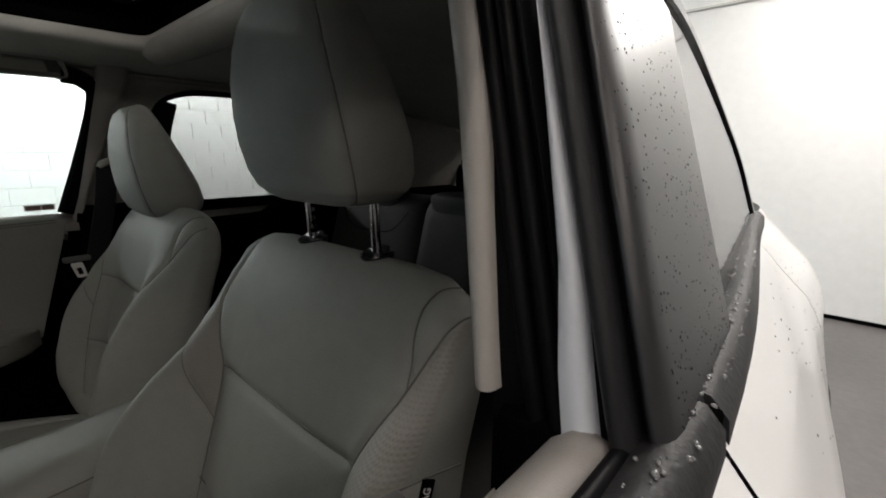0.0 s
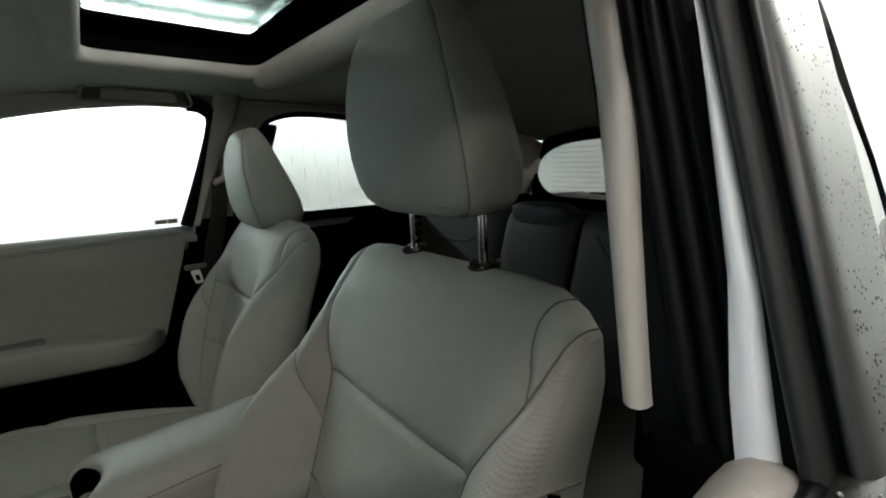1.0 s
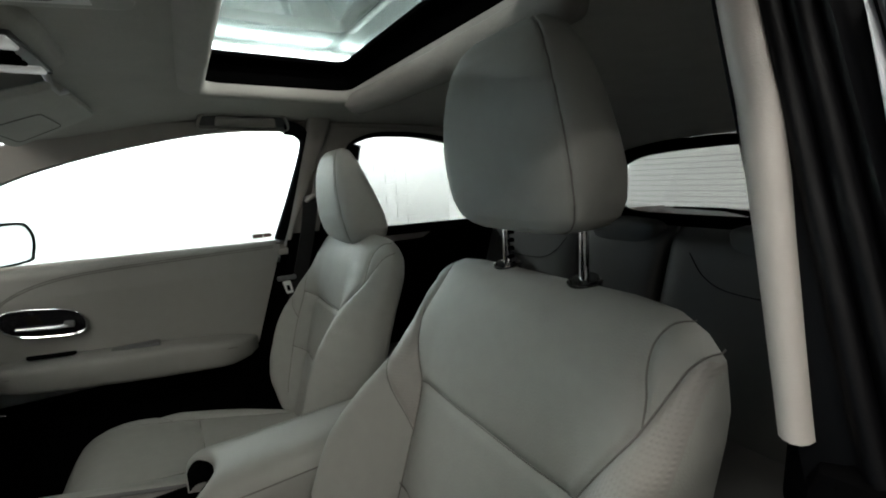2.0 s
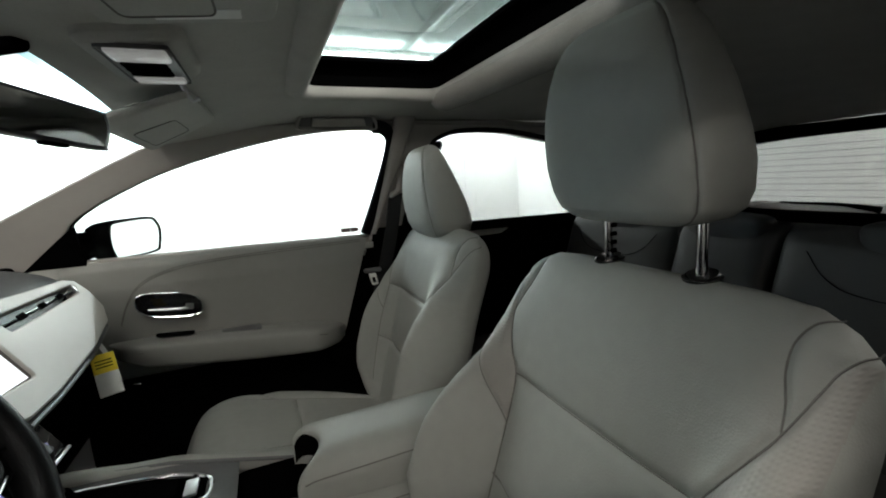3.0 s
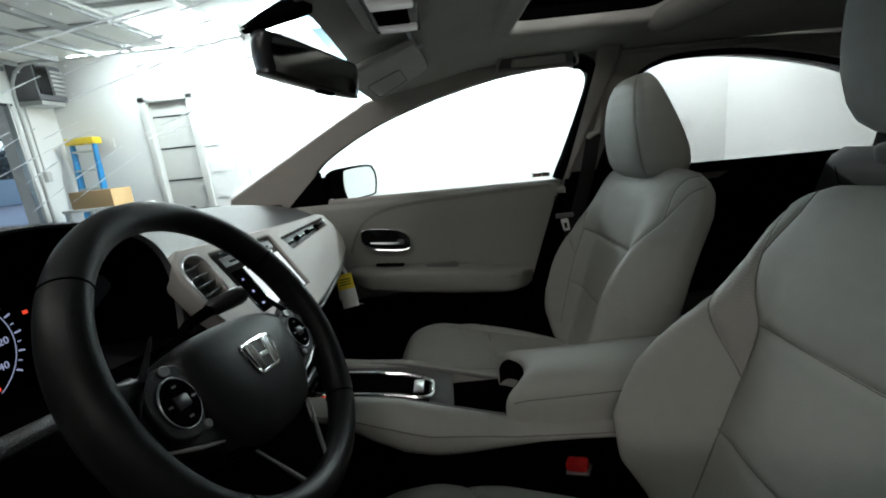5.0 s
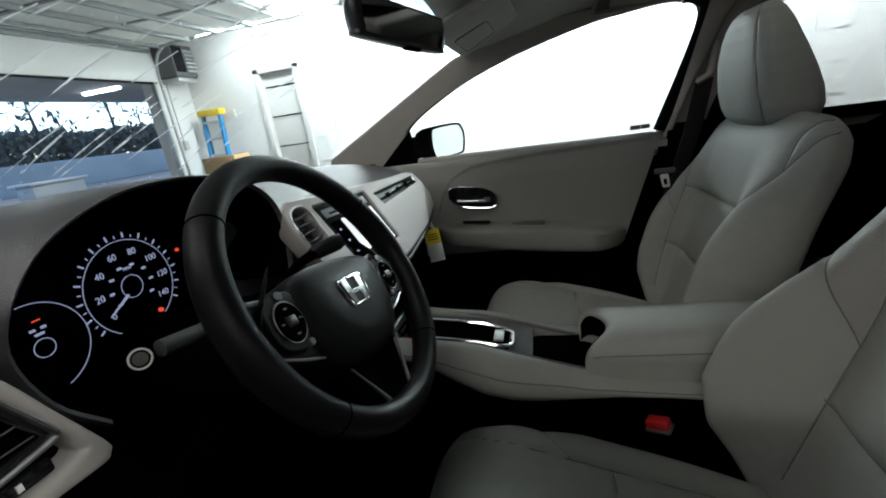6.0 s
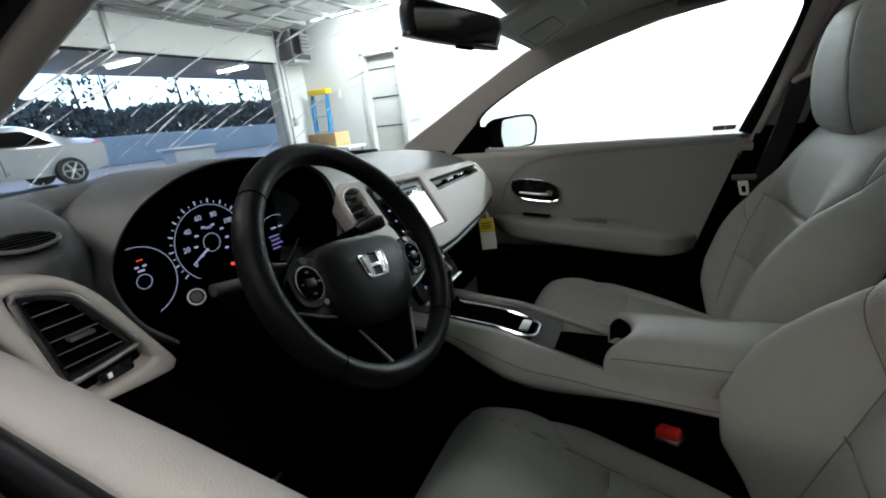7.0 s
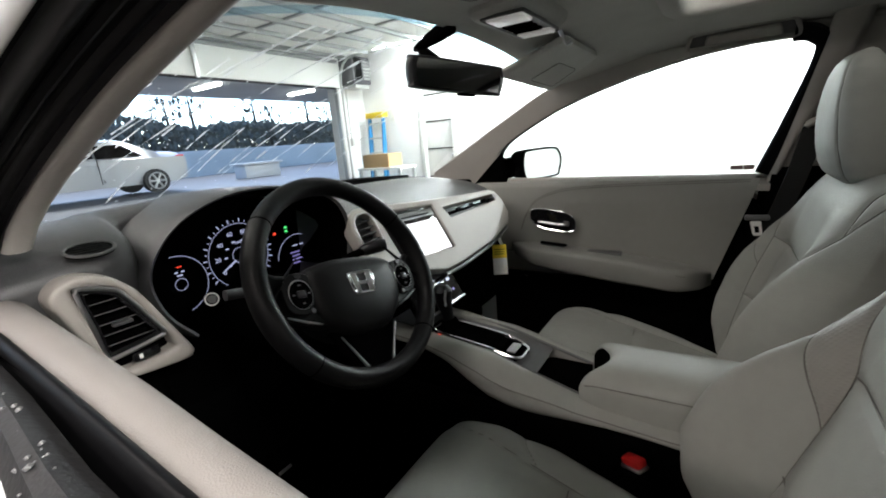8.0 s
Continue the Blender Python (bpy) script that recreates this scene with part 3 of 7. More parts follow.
WIN_F = [(0.56, 1.085), (0.56, 1.185), (0.385, 1.287), (0.2, 1.352), (0.0, 1.398), (-0.15, 1.415), (-0.25, 1.418), (-0.29, 1.408), (-0.308, 1.37), (-0.27, 1.23), (-0.222, 1.085)]
WIN_R = [(-0.36, 1.085), (-0.41, 1.25), (-0.45, 1.36), (-0.5, 1.395), (-0.58, 1.407), (-0.74, 1.4), (-0.96, 1.357), (-1.13, 1.3), (-1.25, 1.22), (-1.27, 1.085)]
SHELL = [(-1.75, 1.085), (0.9, 1.085), (0.865, 1.124), (0.72, 1.197), (0.6, 1.258), (0.45, 1.333), (0.368, 1.372), (0.28, 1.402), (0.1, 1.43), (-0.2, 1.445), (-0.7, 1.44), (-1.2, 1.41), (-1.6, 1.36), (-1.75, 1.32)]


def side_pose(s, off=0.0):
    """Local x is car y, local y runs up the wall, local z points into the car."""
    k = 1 / math.sqrt(1 + LEAN_IN ** 2)
    return axes(side(0, BELT, off, s), (0, 1, 0), (-LEAN_IN * s * k, 0, k), (s * k, 0, LEAN_IN * k))


def wall_xy(pts):
    return [(y, (z - BELT) * math.sqrt(1 + LEAN_IN ** 2)) for y, z in pts]


def grow(pts, d):
    """An outline moved outwards by d."""
    c = sum((Vector((*p, 0)) for p in pts), Vector()) / len(pts)
    out = []
    n = len(pts)
    area = sum(pts[i][0] * pts[(i + 1) % n][1] - pts[(i + 1) % n][0] * pts[i][1] for i in range(n))
    for i in range(n):
        a, p, b = (Vector((*pts[j % n], 0)) for j in (i - 1, i, i + 1))
        n1, n2 = ((q - r).normalized() for q, r in ((p, a), (b, p)))
        m = Vector((n1.y + n2.y, -n1.x - n2.x, 0)).normalized() * (1 if area > 0 else -1)
        out.append((p.x + m.x * d, p.y + m.y * d))
    return out


def dense(pts, n=4):
    return [(p.x, p.y) for p in curve_points([(x, y, 0) for x, y in pts], n)]


def sweep_side(pts, s, prof, closed=False):
    """A moulding along a line of (y, z) on the side wall; prof holds (outwards in the wall, towards outside) offsets."""
    bm = bmesh.new()
    k = len(pts)
    loops = []
    for i in range(k):
        a = Vector((*pts[i - 1 if (i or closed) else i], 0))
        b = Vector((*pts[(i + 1) % k if (i + 1 < k or closed) else i], 0))
        d = (b - a).normalized()
        nrm = Vector((d.y, -d.x, 0))
        loops.append([side(pts[i][0] + nrm.x * n, pts[i][1] + nrm.y * n, o, s) for n, o in prof])
    if closed:
        loops.append(loops[0])
    rings(bm, loops, True, not closed)
    return bm


CAR_LABEL = "white compact crossover car with grey leather cabin, driver's window open"
car = thing("car", (0, -0.3, 0), CAR_LABEL, "car")
WF, WR = dense(WIN_F), dense(WIN_R)
for s in (1, -1):
    m = side_pose(s, -0.012)
    wf = grow(WF, 0.045)
    if s > 0:
        wf = [(lerp(p[0], q[0], k), lerp(p[1], q[1], k)) for p, q, k in zip(grow(WF, 0.001), grow(WF, 0.016), [smoothstep(-0.18, -0.28, y) for y, z in WF])]
    wf = [(y, max(z, BELT - 0.05)) for y, z in wf]
    wr = [(y, max(z, BELT - 0.05)) for y, z in grow(WR, 0.012)]
    # the wall is cut at the belt, so the openings reach its lower edge
    top = [(y, z) for y, z in SHELL]
    me = plate(wall_xy([(-1.75, 1.04), (0.9, 1.04)] + top[2:]), [wall_xy(wf), wall_xy(wr)], 0.02, 0.004, m)
    bend(me, s)
    part("pillar_trim", me, BEIGE, car, "warm grey moulded pillar and roof-rail trim")
    # black rubber run round the front opening and the painted sash behind it
    run = WF[24:] if s > 0 else WF[:31]
    if s > 0:
        part("window_seal", sweep_side(WF[:25], s, [(-0.002, -0.003), (0.004, -0.006), (0.006, 0.012), (0.0, 0.014)]), RUBBER, car)
        part("window_channel", sweep_side(WF[:25], s, [(0.006, 0.014), (0.03, 0.014), (0.03, 0.05), (0.008, 0.05)]), RUBBER, car)
    part("window_seal", sweep_side(run, s, [(-0.004, -0.01), (-0.012, -0.03), (-0.016, -0.04), (-0.008, -0.048), (0.016, -0.046), (0.024, -0.03), (0.024, 0.012), (-0.002, 0.014)] if s > 0 else [(-0.004, -0.01), (0.016, -0.014), (0.02, 0.012), (-0.002, 0.014)]), RUBBER, car)
    if s > 0:
        part("window_channel", sweep_side(run, s, [(-0.004, 0.014), (0.03, 0.014), (0.03, 0.05), (0.006, 0.05), (0.002, 0.036), (0.012, 0.03)]), RUBBER, car)
    part("rear_window_seal", sweep_side(WR, s, [(-0.004, -0.008), (0.014, -0.012), (0.014, 0.03), (-0.002, 0.02)]), RUBBER, car)
    part("outer_pillar_cover", sweep_side([(-0.25, 1.06), (-0.256, 1.12), (-0.271, 1.19), (-0.288, 1.27), (-0.304, 1.345), (-0.32, 1.42)], s, [(-0.2, 0.042), (-0.012, 0.042), (-0.006, 0.0435), (-0.004, 0.0455), (-0.005, 0.0485), (-0.009, 0.0515), (-0.016, 0.0538), (-0.028, 0.055), (-0.2, 0.055)]), PILLARGLOSS, car, "gloss black outer pillar cover beaded with water", angle=70)

def pillar_cover(pts, s):
    """Centre pillar cover, wider towards the roof on the passenger's side."""
    loops = []
    for y, z in pts:
        w = table(z, [1.12, 1.2, 1.3, 1.42], [0.014, 0.024, 0.042, 0.06]) if s > 0 else 0.06
        k = table(z, [1.1, 1.3], [-0.012, 0.0]) if s < 0 else 0.0
        f = table(z, [1.1, 1.28], [0.66, 1.0]) if s < 0 else 1.0
        loops.append([side(y + n, z, -0.05 + (o + 0.05) * f + k, s) for n, o in ((-0.004, -0.05), (0.001, -0.047), (0.004, -0.042), (0.005, -0.036), (0.003, -0.03), (-0.002, -0.0265), (-0.012, -0.025), (-w, -0.026), (-w - 0.002, -0.045), (-w * 0.8, -0.053), (-0.01, -0.053))])
    return rings(bmesh.new(), loops)


# driver's side, behind the open window: body seal, painted sash and glass run
back = dense([(-0.243, 1.06), (-0.253, 1.12), (-0.268, 1.19), (-0.285, 1.27), (-0.3, 1.345), (-0.312, 1.4), (-0.318, 1.44)], 6)
part("body_seal", sweep_side(back, -1, [(-0.01, -0.056), (-0.008, -0.045), (-0.007, -0.034), (-0.008, -0.03), (-0.006, -0.027), (-0.001, -0.024), (0.0, -0.02), (-0.003, -0.016), (-0.008, -0.014), (-0.002, -0.01), (0.0, -0.005), (-0.003, -0.001), (-0.009, 0.001), (-0.003, 0.004), (-0.001, 0.008), (-0.005, 0.011), (-0.01, 0.013), (-0.01, 0.03), (-0.04, 0.03), (-0.04, -0.056)]), RUBBER, car, angle=70)
loops = []
for y, z in back:
    if z > 1.35:
        break
    w = table(z, [1.06, 1.13, 1.187, 1.345], [0.019, 0.016, 0.011, 0.0006])
    a = table(z, [1.06, 1.13, 1.187, 1.34], [-0.004, 0.003, 0.012, 0.022])
    loops.append([side(y + n, z, o, -1) for n, o in ((-0.02, a), (0.002, a), (0.004, a + w * 0.3), (0.004, a + w * 0.7), (0.001, a + w), (-0.02, a + w))])
part("door_sash", rings(bmesh.new(), loops), SASHPAINT, car, "pale painted door sash", angle=60)
part("sash_run", sweep_side(back, -1, [(-0.006, 0.0255), (0.001, 0.0265), (0.0045, 0.029), (0.0055, 0.0315), (0.0045, 0.0345), (0.0005, 0.037), (-0.006, 0.038), (-0.03, 0.038), (-0.03, 0.0255)]), SOFTRUBBER, car, angle=70)
part("sash_gap", sweep_side(back, -1, [(-0.018, 0.036), (-0.018, 0.05), (-0.04, 0.05), (-0.04, 0.036)]), RUBBER, car)
for s in (1, -1):
    pt = dense([(-0.24, 1.062) if s > 0 else (-0.25, 1.103), (-0.263, 1.165), (-0.281, 1.25), (-0.3, 1.345), (-0.315, 1.41), (-0.322, 1.45)], 6)
    part("pillar_cover", pillar_cover(pt, s), BEIGE, car, "warm grey centre pillar cover", angle=75)
    if s < 0:
        arc = WF[3:26]
        part("windscreen_pillar_cover", sweep_side(arc, s, [(-0.004, -0.0555), (-0.008, -0.05), (-0.009, -0.042), (-0.008, -0.034), (-0.003, -0.0285), (0.06, -0.027), (0.085, -0.05), (0.04, -0.06)]), BEIGE, car, "warm grey windscreen pillar cover", angle=75)
        part("pillar_seal", sweep_side(arc, s, [(0.0, -0.028), (-0.006, -0.024), (-0.002, -0.018), (-0.008, -0.012), (-0.008, -0.006), (-0.002, 0.0), (-0.004, 0.005), (0.06, 0.005), (0.06, -0.028)]), RUBBER, car, angle=70)
        part("frame_lip", sweep_side(arc, s, [(-0.002, 0.005), (-0.009, 0.008), (-0.01, 0.0105), (-0.002, 0.013), (0.03, 0.013), (0.03, 0.005)]), SOFTRUBBER, car, angle=70)
        part("glass_run", sweep_side(arc, s, [(0.004, 0.013), (0.004, 0.019), (-0.006, 0.021), (-0.011, 0.026), (-0.012, 0.031), (-0.008, 0.036), (0.002, 0.039), (0.03, 0.04), (0.03, 0.013)]), SOFTRUBBER, car, angle=70)
        part("outer_seal", sweep_side(arc, s, [(0.002, 0.038), (0.002, 0.044), (0.03, 0.044), (0.03, 0.038)]), RUBBER, car)
        part("frame_paint", sweep_side(arc, s, [(-0.004, 0.0445), (-0.006, 0.048), (-0.003, 0.0535), (0.01, 0.056), (0.05, 0.056), (0.05, 0.0445)]), PAINT, car, "white painted outer edge of the window frame", angle=70)
    part("outer_window_frame", sweep_side(WR[8:], s, [(0.0, 0.02), (0.018, 0.02), (0.02, 0.052), (0.0, 0.052)]), PIANO, car)

# panes
part("windscreen", surface(lambda u, v: (lerp(-0.67 + 0.1 * v, 0.67 - 0.1 * v, u), lerp(1.08, 0.335, v) - 0.16 * (2 * u - 1) ** 2 * (1 - 1.1 * v), lerp(1.1, 1.462, v) + 0.045 * math.sin(math.pi * v) - lerp(0.02, 0.08, v) * (2 * u - 1) ** 2), 24, 16), CLEAR, car, "clear windscreen streaked with water").visible_shadow = False
part("shade_band", surface(lambda u, v: (lerp(-0.66 + 0.1 * lerp(0.97, 1, v), 0.66 - 0.1 * lerp(0.97, 1, v), u), lerp(1.08, 0.335, lerp(0.97, 1, v)) - 0.16 * (2 * u - 1) ** 2 * (1 - 1.1 * lerp(0.97, 1, v)), lerp(1.1, 1.462, lerp(0.97, 1, v)) + 0.045 * math.sin(math.pi * lerp(0.97, 1, v)) - lerp(0.02, 0.08, lerp(0.97, 1, v)) * (2 * u - 1) ** 2 - 0.004), 24, 4), TINTBLUE, car, "blue tinted band along the top of the windscreen").visible_shadow = False
part("front_window", plate(wall_xy(grow(WF, 0.012)), depth=0.004, m=side_pose(1, 0.022)), CLEAR, car).visible_shadow = False
for s in (1, -1):
    part("rear_window", bend(plate(wall_xy(dense(WIN_R, 10)), depth=0.004, m=side_pose(s, 0.022 if s > 0 else 0.045)), s), PRIVACY, car, "tinted rear door glass")


# ---- roof lining with the sunroof's opening ----
def roof_z(x, y):
    f = smoothstep(-0.1, 0.36, y)
    z = 1.48 - (0.05 + 0.03 * f) * (abs(x) / 0.65) ** (3 - f)
    z -= 0.03 * f
    z -= 0.1 * smoothstep(-0.9, -1.8, y)
    return z


SX, SY0, SY1 = 0.37, -0.385, -0.035
xs = sorted({round(v, 4) for v in (*np.linspace(-0.62, 0.62, 45), -SX, SX)})
ysr = sorted({round(v, 4) for v in (*np.linspace(-1.8, 0.34, 60), SY0, SY1)})
rv = [(x * (1 - 1.5 * taper(y)), y, roof_z(x, y)) for y in ysr for x in xs]
rf = []
for j in range(len(ysr) - 1):
    for i in range(len(xs) - 1):
        mx, my = (xs[i] + xs[i + 1]) / 2, (ysr[j] + ysr[j + 1]) / 2
        if abs(mx) < SX and SY0 < my < SY1:
            continue
        a = j * len(xs) + i
        rf.append((a, a + 1, a + 1 + len(xs), a + len(xs)))
rm = bpy.data.meshes.new("roof_lining")
rm.from_pydata(rv, [], rf)
part("roof_lining", rm, LINING, car, "grey cloth roof lining")
so = [(-SX, SY0), (SX, SY0), (SX, SY1), (-SX, SY1)]


def rounded(pts, r, n=5):
    out = []
    k = len(pts)
    for i in range(k):
        a, p, b = (Vector((*pts[j % k], 0)) for j in (i - 1, i, i + 1))
        da, db = (a - p).normalized(), (b - p).normalized()
        for j in range(n + 1):
            t = j / n
            q = (p + da * r) * (1 - t) ** 2 + p * 2 * t * (1 - t) + (p + db * r) * t * t
            out.append((q.x, q.y))
    return out


def frame_loops(base, prof):
    """Rings of a frame: prof holds (outwards, height) pairs round an outline."""
    loops = []
    for d, z in prof:
        loops.append([(x, y, z) for x, y in grow(base, d)])
    return loops


sr = rounded(so, 0.05)
part("sunroof_trim", rings(bmesh.new(), frame_loops(sr, [(0.045, 1.478), (0.04, 1.468), (0.03, 1.462), (0.016, 1.459), (0.004, 1.461), (-0.004, 1.467), (-0.008, 1.476), (-0.008, 1.49)]), True, False), LINING, car, "rounded grey rim of the sunroof opening")
part("sunroof_well", rings(bmesh.new(), frame_loops(sr, [(-0.004, 1.487), (0.012, 1.49), (0.012, 1.556)]), True, False), BLACK, car)
part("sunroof_frame", rings(bmesh.new(), frame_loops(sr, [(0.012, 1.548), (-0.02, 1.548), (-0.02, 1.558), (0.02, 1.56)]), True, False), BLACK, car)
part("sunroof_glass", plate([(x, y) for x, y in rounded([(-0.39, -0.41), (0.39, -0.41), (0.39, -0.02), (-0.39, -0.02)], 0.05)], depth=0.004, m=Matrix.Translation((0, 0, 1.562))), SHADED, car, "closed glass sunroof panel beaded with water").visible_shadow = False
part("sunshade_edge", tube(bmesh.new(), [(-0.392, -0.376, 1.476), (-0.365, -0.398, 1.463), (-0.2, -0.404, 1.461), (0.2, -0.404, 1.461), (0.35, -0.4, 1.463), (0.382, -0.39, 1.468), (0.392, -0.376, 1.478)], [0.012, 0.028, 0.033, 0.033, 0.031, 0.024, 0.012], 20), SHADECLOTH, car, "thick grey edge of the slid-back sunshade")

# ---- outer skin ----


def strip_shift(y):
    """How far the window's outer weatherstrip draws in towards the front."""
    return table(y, [0.0, 0.13, 0.3, 0.55], [0.0, 0.001, 0.014, 0.024])


def skin_x(y, z):
    """Half width of the body at a height and a length position."""
    ends = 1 - 0.3 * smoothstep(1.5, 2.2, y) ** 1.5 - 0.22 * smoothstep(-1.5, -2.2, y) ** 1.5
    w = table(z, [0.25, 0.4, 0.6, 0.82, 0.95, 1.03, 1.09], [0.8, 0.855, 0.872, 0.885, 0.868, 0.825, 0.775])
    return w * ends - 0.075 * smoothstep(-0.3, -1.45, y) * smoothstep(0.85, 1.06, z) - 0.02 * smoothstep(-0.3, -1.4, y) - (0.016 * smoothstep(0.0, 0.2, y) + strip_shift(y)) * smoothstep(1.0, 1.08, z)


ZS = [0.25, 0.32, 0.4, 0.5, 0.6, 0.7, 0.78, 0.85, 0.9, 0.95, 0.99, 1.03, 1.06, 1.085]
for s in (1, -1):
    for nm, ya, yb in (("front_fender", 2.1, 0.86), ("front_door_skin", 0.85, -0.318), ("rear_door_skin", -0.324, -1.2), ("rear_quarter", -1.206, -2.1)):
        def skin(u, v, ya=ya, yb=yb, s=s):
            y = lerp(ya, yb, u)
            z = table(v, np.linspace(0, 1, len(ZS)), ZS)
            zz = z if y < 0.85 else z - 0.09 * smoothstep(0.85, 2.0, y) * smoothstep(0.6, 1.085, z)
            return (s * skin_x(y, z), y, zz - (0.018 * smoothstep(0.98, 1.06, z) if s > 0 else 0.0))
        part(nm, surface(skin, 20, 26), PAINT, car, "white painted " + nm.replace("_", " "))
    part("door_handle", tube(bmesh.new(), [(s * 0.875, -0.17, 0.93), (s * 0.905, -0.15, 0.935), (s * 0.905, -0.02, 0.94), (s * 0.875, 0.0, 0.94)], 0.011, 10), PAINT, car)
    part("sill_moulding", boxmesh((s * 0.85 - 0.03, -1.0, 0.2), (s * 0.85 + 0.03, 0.95, 0.33), 0.02), BLACK, car)
    part("arch_moulding", tube(bmesh.new(), [(s * 0.872, 1.4 + 0.37 * math.cos(a), 0.33 + 0.37 * math.sin(a)) for a in np.linspace(-0.1, 3.24, 18)], 0.022, 8), BLACK, car)
    part("arch_moulding", tube(bmesh.new(), [(s * 0.875, -1.27 + 0.37 * math.cos(a), 0.33 + 0.37 * math.sin(a)) for a in np.linspace(-0.1, 3.24, 18)], 0.022, 8), BLACK, car)
    for y in (1.4, -1.27):
        w = part("wheel", tube(bmesh.new(), [(s * 0.66, y, 0.33), (s * 0.685, y, 0.33), (s * 0.86, y, 0.33), (s * 0.885, y, 0.33)], [0.31, 0.33, 0.33, 0.31], 28), TYRE, car)
        r = bmesh.new()
        tube(r, [(s * 0.85, y, 0.33), (s * 0.893, y, 0.33)], 0.05, 14)
        for i in range(10):
            d = Vector((0, math.cos(i * 0.628), math.sin(i * 0.628)))
            tube(r, [Vector((s * 0.888, y, 0.33)) + d * 0.03, Vector((s * 0.882, y, 0.33)) + d * 0.22], 0.016, 6)
        tube(r, [(s * 0.884, y + 0.225 * math.cos(i * 0.25), 0.33 + 0.225 * math.sin(i * 0.25)) for i in range(25)], 0.014, 6, True)
        part("rim", r, SATIN, w)
part("bonnet", surface(lambda u, v: (lerp(-0.78, 0.78, u) * (1 - 0.25 * v ** 3), lerp(1.06, 2.1, v), 1.06 - 0.13 * v - 0.22 * v ** 5 + 0.03 * math.cos((u - 0.5) * 3) - 0.03), 20, 16), PAINT, car)
part("front_bumper", surface(lambda u, v: ((2 * u - 1) * 0.66 * (1 + 0.04 * math.sin(v * 3)), 2.17 - 0.16 * (2 * u - 1) ** 4, lerp(0.2, 0.76, v)), 20, 8), PAINT, car)
part("grille", boxmesh((-0.5, 2.13, 0.55), (0.5, 2.19, 0.72), 0.02), PIANO, car)
part("tailgate", surface(lambda u, v: ((2 * u - 1) * (0.72 - 0.1 * v), -2.16 + 0.05 * v + 0.08 * (2 * u - 1) ** 4, lerp(0.25, 1.06, v)), 20, 12), PAINT, car)
part("roof_skin", surface(lambda u, v: ((2 * u - 1) * (0.6 + 0.02 * v), lerp(0.345, -0.016, v), 1.52 + 0.045 * v - 0.05 * (2 * u - 1) ** 4), 20, 8), PAINT, car)
part("roof_skin", surface(lambda u, v: ((2 * u - 1) * (0.6 - 1.3 * taper(lerp(-0.414, -1.85, v))), lerp(-0.414, -1.85, v), 1.565 - 0.12 * v ** 2 - 0.05 * (2 * u - 1) ** 4), 20, 14), PAINT, car)
for s in (1, -1):
    part("roof_skin", surface(lambda u, v: (s * lerp(0.395, 0.63, u), lerp(-0.02, -0.412, v), 1.564 - 0.05 * u ** 3), 6, 8), PAINT, car)
    part("roof_rail", surface(lambda u, v: (s * (lerp(0.59, 0.615, v) - taper(lerp(0.33, -1.8, u))), lerp(0.33, -1.8, u), lerp(1.512, 1.43, v) - 0.1 * smoothstep(0.55, 1, u)), 20, 4), PAINT, car)
# rear of the cabin: tail window in its surround
TAILW = [(-0.56, 1.08), (-0.4, 1.066), (0.0, 1.062), (0.4, 1.066), (0.52, 1.09), (0.575, 1.16), (0.565, 1.235), (0.48, 1.295), (0.33, 1.322), (0, 1.332), (-0.33, 1.322), (-0.48, 1.295), (-0.565, 1.235), (-0.575, 1.16)]
tailp = axes((0, -1.75, 0), (-1, 0, 0), (0, 0, 1), (0, 1, 0))
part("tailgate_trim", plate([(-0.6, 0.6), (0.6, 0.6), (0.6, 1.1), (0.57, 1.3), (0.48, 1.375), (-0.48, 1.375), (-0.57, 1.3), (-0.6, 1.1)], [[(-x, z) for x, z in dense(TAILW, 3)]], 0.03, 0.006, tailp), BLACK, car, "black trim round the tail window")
part("tail_window", plate([(-x, z) for x, z in grow(dense(TAILW, 3), 0.015)], depth=0.004, m=Matrix.Translation((0, -0.02, 0)) @ tailp), PRIVACY, car)
part("tail_wiper", tube(bmesh.new(), [(0.0, -1.785, 1.07), (0.1, -1.785, 1.085), (0.3, -1.785, 1.088)], [0.012, 0.007, 0.004], 8), BLACK, car)
for i in range(10):
    z = 1.09 + i * 0.023
    part("demister_wire", rod((-0.5, -1.767, z), (0.5, -1.767, z), 0.0007, 4), BLACK, car)
